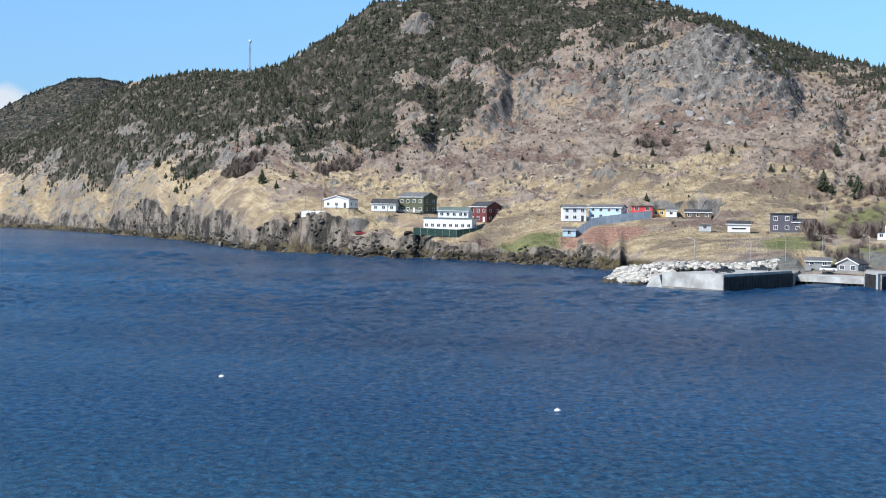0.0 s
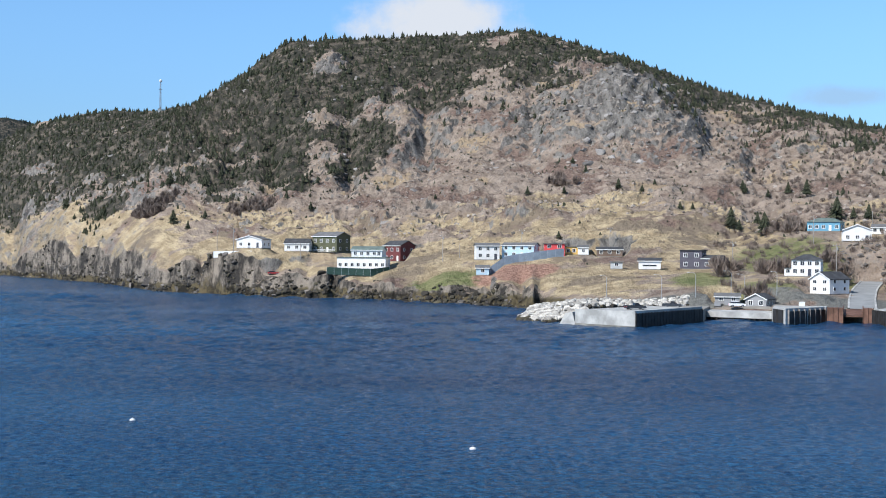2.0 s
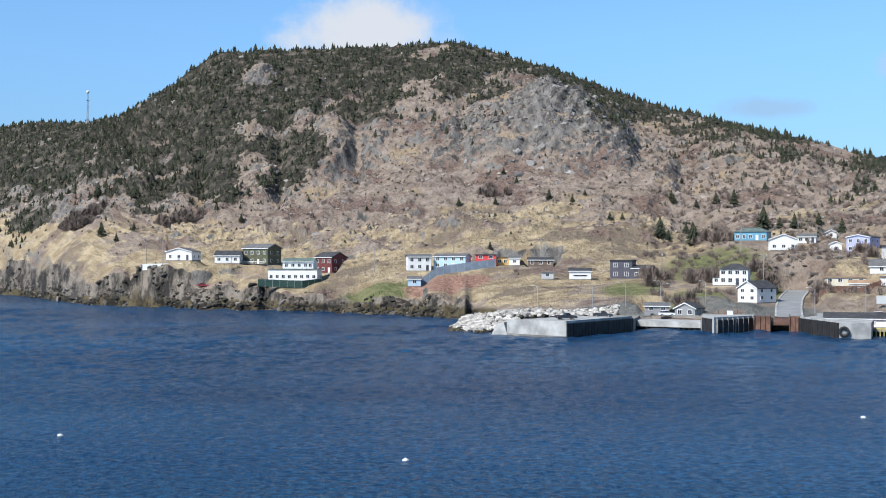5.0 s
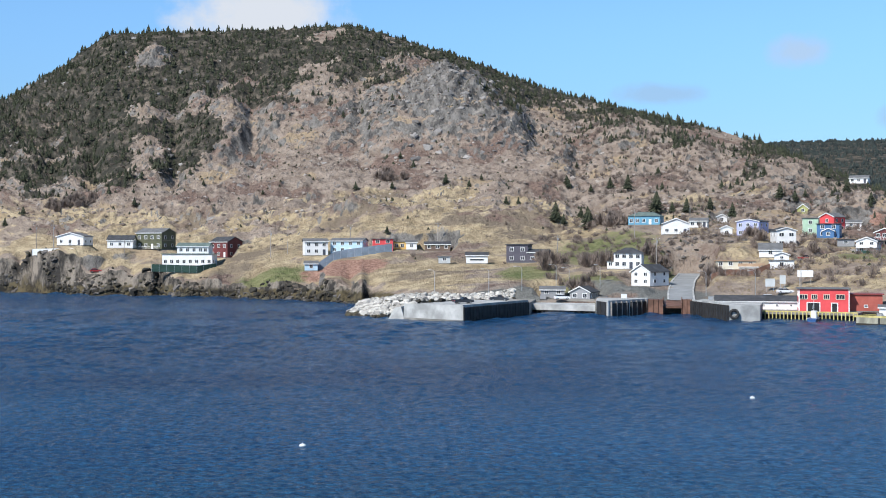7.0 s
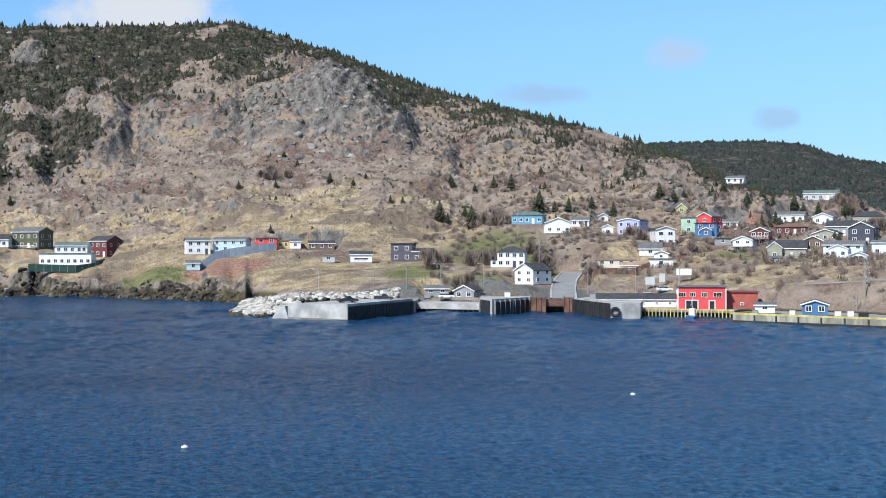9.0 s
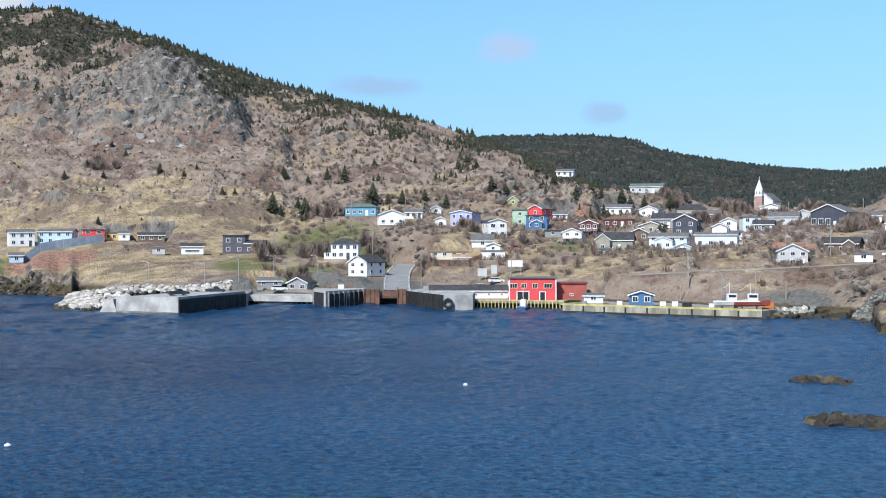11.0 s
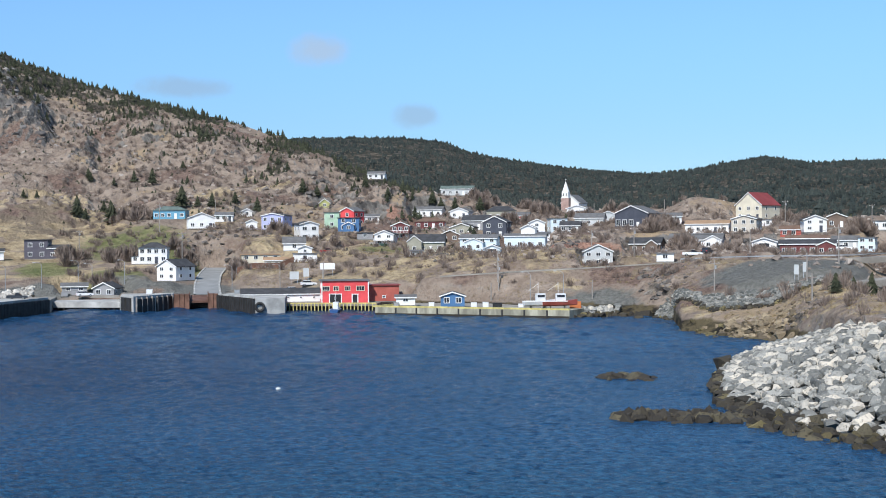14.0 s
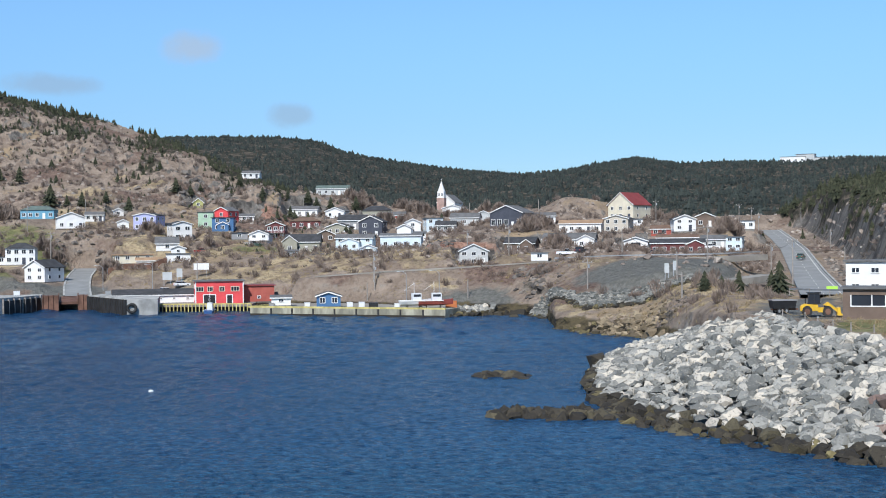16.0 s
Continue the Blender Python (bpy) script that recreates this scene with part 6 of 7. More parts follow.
def harbour():
    B = bearing
    # long pier with rubble at its outer end
    a, b, c = B(9.29, 331), B(11.81, 318), B(14.57, 352)
    d = a + (c - b)
    ob = quay([a, b, c, d], 3.5, "concrete pier with tarred timber fenders along one side")
    sheeting(ob, b, c, -1.0, 3.3, "fender", 0.12)
    fenders(ob, b + (c - b) * 0.01, c, -1.0, 3.45, 1.6)
    sheeting(ob, a, b, -0.6, 0.35, "darkconcrete", 0.05, "stain_band")
    curb(ob, b, c, 3.5, "concrete", 0.45)
    curb(ob, a, b, 3.5, "concrete", 0.3)
    u = (c - b).normalized()
    bm = bmesh.new()
    p = a.lerp(b, -0.09)
    prism(bm, [(p.x - 3, p.y + 1, -1), (p.x + 1.5, p.y - 1, -1), (p.x + 0.5, p.y, 3.0), (p.x - 1.0, p.y + 1, 2.6)], (1.2, 2.2, 0))
    part("fallen_slab", bm, M["concrete"], ob, "tilted broken concrete slab")
    # yard behind the pier, one level apron
    ob = quay([c, d, B(9.6, 392), B(13, 398), B(17.2, 398), B(17.4, 380), B(14.9, 384)], 3.0, "paved quay apron behind the pier", "dirt")
    # low landing with an open front
    p, q = B(14.75, 366), B(17.4, 358)
    # black body set back under the deck paints the dark gap between the piles
    ob = quay([p + p.normalized() * 2, q + q.normalized() * 2, B(17.4, 375), B(14.75, 380)], 0.7, "low concrete landing stage on piles", "fender")
    bm = bmesh.new()
    slab_between(bm, [p, q, B(17.4, 374), B(14.75, 379)], 0.75, 2.25)
    part("deck", bm, M["concrete"], ob)
    fenders(ob, p + p.normalized() * 0.5, q + q.normalized() * 0.5, -2.0, 1.2, 1.5, "fender", 0.2, 0.3)
    # ferry berth, outer knuckle
    p, q, s = B(17.42, 357), B(17.95, 345), B(19.5, 361)
    ob = quay([p, q, s, B(19.6, 378), B(17.5, 376)], 3.7, "concrete ferry quay with black fender panels")
    for f0, f1 in ((0.15, 0.42), (0.52, 0.85)):
        sheeting(ob, p.lerp(q, f0), p.lerp(q, f1), -0.8, 3.6, "fender", 0.35, "fender_panel")
    sheeting(ob, q.lerp(s, 0.06), q.lerp(s, 0.52), -0.8, 3.3, "fender", 0.35, "fender_panel")
    sheeting(ob, q.lerp(s, 0.57), q.lerp(s, 0.99), -0.8, 3.4, "fender", 0.35, "fender_panel")
    fenders(ob, q.lerp(s, 0.06), s, -0.8, 3.75, 2.2, "timber", 0.12, 0.45)
    curb(ob, q, s, 3.7, "concrete", 0.35)
    # ferry ramp between two rusty dolphins
    for lo, hi in ((19.62, 20.22), (21.02, 21.4)):
        ob = quay([B(lo, 358), B(hi, 357), B(hi, 364), B(lo, 365)], 3.9, "rust-brown steel dolphin of the ferry ramp", "rust", "dolphin")
        fenders(ob, B(lo, 358), B(hi, 357), -1.0, 4.1, 1.0, "rust", 0.1, 0.25)
    ob = tagged(new("ferry_ramp"), "rusty steel ferry ramp lowered between dolphins", "ramp")
    bm = bmesh.new()
    r0, r1, r2, r3 = B(20.24, 358), B(21.0, 358), B(21.0, 372), B(20.24, 372)
    v = [(r0.x, r0.y, 2.2), (r1.x, r1.y, 2.2), (r2.x, r2.y, 3.2), (r3.x, r3.y, 3.2)]
    prism(bm, v, (0, 0, -0.5))
    part("deck", bm, M["rust"], ob)
    for pa, pb in ((r0, r3), (r1, r2)):
        bm = bmesh.new()
        tube(bm, (pa.x, pa.y, 3.0), (pb.x, pb.y, 4.0), 0.16)
        part("girder", bm, M["rust"], ob)
    quay([B(19.5, 366), B(21.4, 366), B(21.5, 385), B(19.4, 385)], 2.6, "dark abutment behind the ferry ramp", "darkconcrete")
    # inner knuckle
    p, q, s = B(21.35, 358), B(22.93, 330), B(24.2, 332)
    ob = quay([p, q, s, B(24.3, 350), B(22, 372)], 3.7, "concrete quay corner with black timber facing")
    sheeting(ob, p, q, -1.0, 3.4, "fender", 0.3)
    fenders(ob, p, q, -1.0, 3.7, 1.7, "fender", 0.15, 0.5)
    curb(ob, p, q, 3.7, "concrete", 0.35)
    t = q.lerp(s, 0.17)
    bm = bmesh.new()
    n = -t.normalized()
    side = Vector((n.y, -n.x, 0))
    up = Vector((0, 0, 1))
    loops = []
    for i in range(20):
        out = side * math.cos(i * math.pi / 10) + up * math.sin(i * math.pi / 10)
        loops.append([bm.verts.new(t + n * (0.3 + 0.34 * math.sin(k * math.pi / 4)) + out * (0.95 + 0.34 * math.cos(k * math.pi / 4)) + up * 1.6) for k in range(8)])
    for u0, u1 in zip(loops, loops[1:] + loops[:1]):
        for k in range(8):
            bm.faces.new([u0[k], u0[(k + 1) % 8], u1[(k + 1) % 8], u1[k]])
    part("tyre_fender", bm, M["tyre"], ob, "big black tyre hung as a fender")
    # timber wharf in front of the sheds
    p, q = B(24.25, 343), B(28.05, 338)
    ob = quay([p + p.normalized() * 1.5, q + q.normalized() * 1.5, B(28.6, 366), B(24.2, 372)], 1.1, "timber wharf with yellow edge in front of the red store", "fender", "wharf")
    bm = bmesh.new()
    slab_between(bm, [p, q, B(28.6, 365), B(24.2, 371)], 1.15, 1.7)
    part("deck", bm, M["timber"], ob)
    curb(ob, p, q, 1.7, "yellow", 0.3)
    fenders(ob, p, q, -1.0, 1.75, 0.9, "yellow", 0.12, 0.2)
    # long yellow-edged quay
    p, q = B(28.0, 319.5), B(36.25, 298)
    nb = Vector((-(q - p).y, (q - p).x, 0)).normalized()
    ob = quay([p, q, q + nb * 9, p + nb * 9], 1.75, "long weathered concrete quay with a yellow kerb", "oldquay")
    curb(ob, p, q, 1.75, "yellow", 0.38, 0.5)
    curb(ob, p, p + nb * 9, 1.75, "yellow", 0.38, 0.5)
    sheeting(ob, p, q, -0.9, 0.42, "weed", 0.06, "tide_band")
    for k in range(1, 9):
        c = p.lerp(q, k / 9)
        sheeting(ob, c, c + (q - p).normalized() * 0.35, -0.8, 1.7, "fender", 0.25, "fender")
    for k in range(12):
        c = p.lerp(q, (k + 0.5) / 12) + nb * 0.9
        bm = bmesh.new()
        tube(bm, (c.x, c.y, 1.75), (c.x, c.y, 2.15), 0.16, 0.2, 10)
        part("bollard", bm, M["yellow"], ob)
    quay([B(29, 330), B(36.4, 308), B(37, 330), B(29, 345)], 1.6, "gravel quay yard behind the yellow kerb", "dirt")


def boulder_field(name, toe, crest, n, kinds, mat, label, size, parts=0, seed=1, weed=0.0, follow=False):
    """Stones laid on the slope between two lines of (bearing, distance, height)."""
    g = np.random.default_rng(seed)
    def along(line, t):
        p = np.array([bearing(a, r, z)[:] for a, r, z in line])
        seg = np.linspace(0, 1, len(p))
        return np.stack([np.interp(t, seg, p[:, k]) for k in range(3)], -1)
    ob = tagged(new(name), label, "rock bank")
    t = np.linspace(0, 1, 60)
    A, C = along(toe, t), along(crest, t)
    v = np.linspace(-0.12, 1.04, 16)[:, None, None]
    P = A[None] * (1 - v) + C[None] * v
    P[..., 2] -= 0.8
    # dark sheet under the stones, its colour deepens the shaded gaps
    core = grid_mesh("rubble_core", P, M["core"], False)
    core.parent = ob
    t, v = g.uniform(0, 1, n), g.uniform(-0.03, 1.0, n)
    Q = along(toe, t) * (1 - v[:, None]) + along(crest, t) * v[:, None]
    if follow:
        zz, _ = ground(np.degrees(np.arctan2(Q[:, 0], Q[:, 1])), np.hypot(Q[:, 0], Q[:, 1]))
        Q[:, 2] = np.maximum(Q[:, 2], zz + 0.1)
    w = np.clip(g.gamma(5, size / 5, n), size * 0.45, size * 1.9)
    order = np.argsort(np.hypot(Q[:, 0], Q[:, 1]))
    meshes = []
    for k, (vv, ff) in enumerate(kinds):
        for mt in ("riprap", "weed", "lichen"):
            me = bpy.data.meshes.new("stone")
            me.from_pydata(vv.tolist(), [], ff.tolist())
            me.materials.append(M[mt])
            meshes.append(me)
    rest, low, mossy = [], [], []
    for c, i in enumerate(order):
        is_low = v[i] < weed * (0.6 + 0.8 * g.random())
        if c < parts:
            o = new("stone", meshes[3 * (i % len(kinds)) + (int(is_low) * (1 + int(g.random() < 0.2)))])
            o.matrix_basis = pose(*Q[i], g.uniform(-35, 35), g.uniform(-35, 35), g.uniform(0, 360)) @ Matrix.Diagonal((w[i] * g.uniform(0.85, 1.3), w[i], w[i] * g.uniform(0.8, 1.1), 1))
            o.parent = ob
        else:
            ((mossy if i % 5 < 1 else low) if is_low else rest).append((*Q[i], w[i], w[i] * g.uniform(0.8, 1.1)))
    for nm, spots, m in (("loose_rubble", rest, mat), ("weedy_rubble", low, "weed"), ("mossy_rubble", mossy, "lichen")):
        if spots:
            o = scatter(nm, kinds, spots, m, label, "rocks", 0.5)
            o.parent = ob
            del o["category"]
    return ob


BLOCKS = [stone(200 + i, 17, 0.8) for i in range(18)]


def rocks():
    toe = [(43.1, 184, 0.2), (42.5, 170, 0.2), (42.3, 154, 0.2), (42.8, 140, 0.1), (43.9, 127.5, 0.0), (46, 120, 0.0), (49.5, 113, 0.0), (51.7, 108.5, 0.0), (54.3, 104, 0.0), (60, 95, 0.0), (70, 86, 0)]
    crest = [(43.2, 186, 0.8), (43.8, 188, 1.5), (44.9, 190, 2.7), (46.2, 190, 4.0), (48.0, 187, 5.7), (49.6, 180, 7.1), (50.6, 166, 7.1), (51.8, 150, 7.1), (54.3, 136, 6.95), (60, 128, 6.9), (70, 120, 6.9)]
    boulder_field("rock_revetment", toe, crest, 4700, BLOCKS, "rubble", "steep bank of pale grey quarried boulders above the water", 1.15, 300, 4, 0.075)
    # rubble mound round the pier head
    toe = [(6.9, 352, 0), (7.05, 346, 0), (7.9, 340, 0), (9.2, 335, 0), (9.6, 335, 0)]
    crest = [(7.6, 372, 2.2), (7.8, 362, 2.6), (8.3, 352, 3.0), (9.3, 345, 3.4), (9.8, 340, 3.5)]
    boulder_field("rubble_mound", toe, crest, 700, BLOCKS, "pale_rubble", "mound of pale boulders round the pier head", 1.35, 0, 5, 0.12)
    toe = [(7.3, 362, 2.0), (9.0, 362, 3.2), (11.5, 372, 3.0), (14, 384, 3.0)]
    crest = [(7.6, 395, 2.0), (9.5, 388, 4.2), (11.5, 386, 4.4), (14, 392, 3.8)]
    boulder_field("rubble_bank", toe, crest, 520, BLOCKS, "pale_rubble", "bank of pale boulders along the quay apron", 1.2, 0, 6, 0.0, True)
    # grey rubble under the gravel track
    toe = [(39.8, 302, 0), (41.2, 281, 0.2), (42.2, 262, 1.6), (44.5, 256, 3.0), (46.5, 254, 4.5)]
    crest = [(40.3, 312, 3.0), (42.2, 284, 5.2), (44.0, 277, 6.3), (46.0, 274, 7.2), (48.0, 276, 8.2)]
    boulder_field("rubble_bank", toe, crest, 2600, BLOCKS, "grey_rubble", "grey rubble bank below the gravel track", 0.85, 0, 7, 0.08, True)
    toe = [(36.4, 301, 0), (37.2, 303, 0), (38.2, 304, 0.2)]
    crest = [(36.4, 312, 1.6), (37.2, 313, 1.6), (38.4, 316, 2.0)]
    boulder_field("rubble_bank", toe, crest, 160, BLOCKS, "rubble", "low heap of rocks at the end of the quay", 1.2, 0, 8, 0.3)
    # skerries
    for lo, hi, r, h, n in ((37.6, 39.75, 169, 1.5, 34), (38.15, 43.6, 130.5, 2.2, 74)):
        g = np.random.default_rng(int(r))
        spots = []
        for k in range(n):
            f = (k + g.random()) / n
            hump = 0.45 + 0.55 * math.sin(math.pi * min(1, f * 0.9 + 0.1)) * (0.6 + 0.4 * math.sin(f * 11))
            p = bearing(lo + (hi - lo) * f, r + g.normal(0, 1.7), -0.3)
            spots.append((p.x, p.y, p.z, g.uniform(1.0, 2.9), 2 * h * hump * g.uniform(0.7, 1.1)))
        o = scatter("skerry", BLOCKS, spots, "weed", "low skerry with yellow weed awash in the bay" if r < 150 else "low dark weed-covered skerry awash in the bay", "rock", 0.25)
        del o["kind"]


def big_boulders():
    for k, (a, r, z, w, h) in enumerate(((54.15, 119, 3.0, 2.6, 2.4), (54.6, 117, 3.2, 3.0, 2.6), (54.3, 112, 1.6, 2.2, 1.6), (53.2, 109, 0.6, 1.9, 1.2), (51.9, 109.5, 0.2, 1.7, 1.0), (53.9, 105.5, 0.1, 3.2, 0.7), (54.6, 105, 0.1, 3.6, 0.8), (42.7, 180, 0.6, 3.4, 4.2), (43.05, 176, 0.4, 3.0, 2.6), (42.55, 160, 0.3, 2.8, 2.0))):
        v, f = BLOCKS[k]
        ob = mesh_object("boulder", (v * (w, w, h)).tolist(), f.tolist(), M["weed" if z < 1 else "rustrock"])
        p = bearing(a, r, z)
        ob.matrix_world = pose(p.x, p.y, p.z, 8 * k, 5 * k, 50 * k)
        tagged(ob, "big weed-covered boulder at the water's edge" if z < 1 else "big reddish brown boulder on the rock bank", "boulder", "big boulders")


harbour()
rocks()
big_boulders()


# ---- poles, mast, church, vehicles, boats and small things ----
def utility_pole(az, el, ang):
    r, z = seat(az, el)
    h = max(4.5, min(11.0, ang * r))
    ob = thing("utility_pole", az, r, z, random.uniform(-30, 30), "weathered grey timber utility pole with a crossarm" if h > 6 else "short weathered timber pole beside a house", "utility pole", "utility poles")
    bm = bmesh.new()
    tube(bm, (0, 0, -0.6), (0, 0, h), 0.17, 0.11, 8)
    part("post", bm, M["pole"], ob)
    if h > 6:
        arm = boxes("crossarm", [(-1.1, 1.1, -0.08, 0.08, h - 0.75, h - 0.6)], M["timber"], ob)
        for x in (-0.95, 0.0, 0.95):
            bm = bmesh.new()
            tube(bm, (x, 0, h - 0.6), (x, 0, h - 0.35), 0.06, 0.05, 6)
            part("insulator", bm, M["trim"], arm)
        bm = bmesh.new()
        tube(bm, (0.28, 0, h - 1.9), (0.28, 0, h - 1.1), 0.2, 0.2, 8)
        part("transformer", bm, M["steel"], ob)
    return bearing(az, r, z + h - 0.7)


# bearing, slope of the sight line to the foot, height as an angle
POLES = []
POLES += [(-5.85, -0.0012, 0.0197), (-5.17, -0.0024, 0.0189), (-2.36, -0.0044, 0.0117), (3.66, -0.0066, 0.0201), (4.37, -0.0032, 0.0096), (7.01, -0.0028, 0.0239), (10.73, -0.0011, 0.0197), (19.04, 0.0088, 0.0205), (19.95, -0.0151, 0.0239), (21.34, 0.0192, 0.0101), (15.8, -0.0046, 0.0155), (25.83, -0.029, 0.0155), (30.29, 0.021, 0.0096), (34.72, 0.026, 0.0134), (33.22, -0.0357, 0.0205), (37.21, -0.0161, 0.0222), (38.98, -0.012, 0.0222), (37.32, 0.0192, 0.0084), (40.25, 0.0213, 0.0071), (43.75, -0.0119, 0.0168), (46.02, -0.032, 0.0218), (46.22, -0.0444, 0.0189), (47.28, -0.0177, 0.0281), (49.86, -0.0282, 0.0243), (50.72, -0.0356, 0.0352), (49.08, 0.0066, 0.0138), (49.36, 0.0045, 0.0134), (48.58, 0.012, 0.0126)]
POLES += [(45.17, 0.0128, 0.0147), (52.23, -0.0082, 0.0138), (42.29, -0.0367, 0.0218), (37.22, -0.0436, 0.0126), (33.26, -0.0365, 0.0205), (32.94, -0.0448, 0.0126), (52.78, -0.0223, 0.0147)]


def span(p, q, sag=0.9):
    n = 8
    bm = bmesh.new()
    pts = [p.lerp(q, i / n) - Vector((0, 0, sag * 4 * (i / n) * (1 - i / n))) for i in range(n + 1)]
    rings = [[bm.verts.new(c + Vector((dx, 0, dz))) for dx, dz in ((0.035, 0), (0, 0.035), (-0.035, 0), (0, -0.035))] for c in pts]
    for a, b in zip(rings, rings[1:]):
        for k in range(4):
            bm.faces.new([a[k], a[(k + 1) % 4], b[(k + 1) % 4], b[k]])
    bm.faces.new(rings[0][::-1])
    bm.faces.new(rings[-1])
    ob = part("overhead_wire", bm, M["wire"], None)
    tagged(ob, "thin black overhead wire between two poles", "wire", "overhead wires")


def street_lamp(az, el, ang, h=7.0):
    r, z = seat(az, el)
    ob = thing("street_lamp", az, r, z, random.uniform(-40, 40), "slim steel lamp post with a curved arm", "street lamp", "quay lamps")
    bm = bmesh.new()
    tube(bm, (0, 0, -0.4), (0, 0, h - 0.6), 0.11, 0.07, 8)
    tube(bm, (0, 0, h - 0.6), (-0.7, 0, h), 0.06, 0.05, 6)
    tube(bm, (-0.7, 0, h), (-1.8, 0, h + 0.05), 0.05, 0.05, 6)
    part("post", bm, M["steel"], ob)
    boxes("lamp_head", [(-2.4, -1.7, -0.13, 0.13, h - 0.06, h + 0.1)], M["palegrey"], ob)


def radio_mast():
    r = 1004.0
    z = ground_at(-8.23, r)
    ob = thing("radio_mast", -8.23, r, z - 1, 10, "slender steel lattice radio mast with a white dish", "radio mast")
    legs = [Vector((0.9 * math.cos(a), 0.9 * math.sin(a), 0)) for a in (0.3, 2.4, 4.5)]
    H = 23.5
    for p in legs:
        bm = bmesh.new()
        tube(bm, p, (p.x * 0.4, p.y * 0.4, H), 0.14, 0.10, 6)
        part("leg", bm, M["steel"], ob)
    bm = bmesh.new()
    for i in range(10):
        for a, b in zip(legs, legs[1:] + legs[:1]):
            k0, k1 = 1 - 0.06 * i, 1 - 0.06 * (i + 1)
            tube(bm, (a.x * k0, a.y * k0, H * i / 10), (b.x * k1, b.y * k1, H * (i + 1) / 10), 0.05, 0.05, 4)
    part("bracing", bm, M["steel"], ob)
    for zz, rr in ((H - 0.3, 1.15),):
        bm = bmesh.new()
        bmesh.ops.create_uvsphere(bm, u_segments=14, v_segments=8, radius=rr, matrix=Matrix.Translation((0, -0.6, zz)) @ Matrix.Diagonal((1, 0.5, 1, 1)))
        part("dish", bm, M["trim"], ob, "white drum antenna")
    boxes("platform", [(-1.2, 1.2, -0.6, 0.6, H * 0.72, H * 0.72 + 0.25)], M["steel"], ob)
    boxes("equipment_box", [(-1.6, 0.2, -1.5, -0.5, 0, 2.4)], M["palegrey"], ob)


def church():
    ob = thing("church", 36.1, 600, 30.0, -16, "white wooden church with a slender spire and red-brown lower tower", "church")
    boxes("foundation", [(-3, 5, 0, 16, -3, 0)], M["darkconcrete"], ob)
    block(ob, -2.5, 5.5, 3.2, 17, 0, 4.2, "white", "gable", 3.4, "rf_grey")
    tower = boxes("tower", [(-1.7, 1.7, -0.4, 3.0, 0, 6.2)], M["churchbase"], ob, "faded red-brown tower base")
    boxes("belfry", [(-1.45, 1.45, -0.15, 2.75, 6.2, 9.0)], M["white"], ob)
    boxes("cornice", [(-1.75, 1.75, -0.45, 3.05, 6.1, 6.4), ], M["trim"], tower)
    for x in (-0.7, 0.7):
        window(ob, x, 7.0, 0.6, 1.2, -0.15)
    bm = bmesh.new()
    base = [bm.verts.new((1.65 * math.cos(a), 1.3 + 1.65 * math.sin(a), 9.0)) for a in [math.pi / 8 + i * math.pi / 4 for i in range(8)]]
    tip = bm.verts.new((0, 1.3, 13.8))
    for i in range(8):
        bm.faces.new((base[i], base[(i + 1) % 8], tip))
    bm.faces.new(base[::-1])
    part("spire", bm, M["white"], ob)
    bm = bmesh.new()
    tube(bm, (0, 1.3, 13.6), (0, 1.3, 14.8), 0.06, 0.05, 6)
    tube(bm, (-0.35, 1.3, 14.4), (0.35, 1.3, 14.4), 0.05, 0.05, 6)
    part("finial", bm, M["trim"], ob)


def wheel(parent, x, y, rad, w, hub="steel"):
    bm = bmesh.new()
    tube(bm, (x, y - w / 2, rad), (x, y + w / 2, rad), rad, rad, 16)
    t = part("wheel", bm, M["tyre"], parent)
    bm = bmesh.new()
    tube(bm, (x, y - w / 2 - 0.02, rad), (x, y + w / 2 + 0.02, rad), rad * 0.55, rad * 0.55, 12)
    part("rim", bm, M[hub], t)


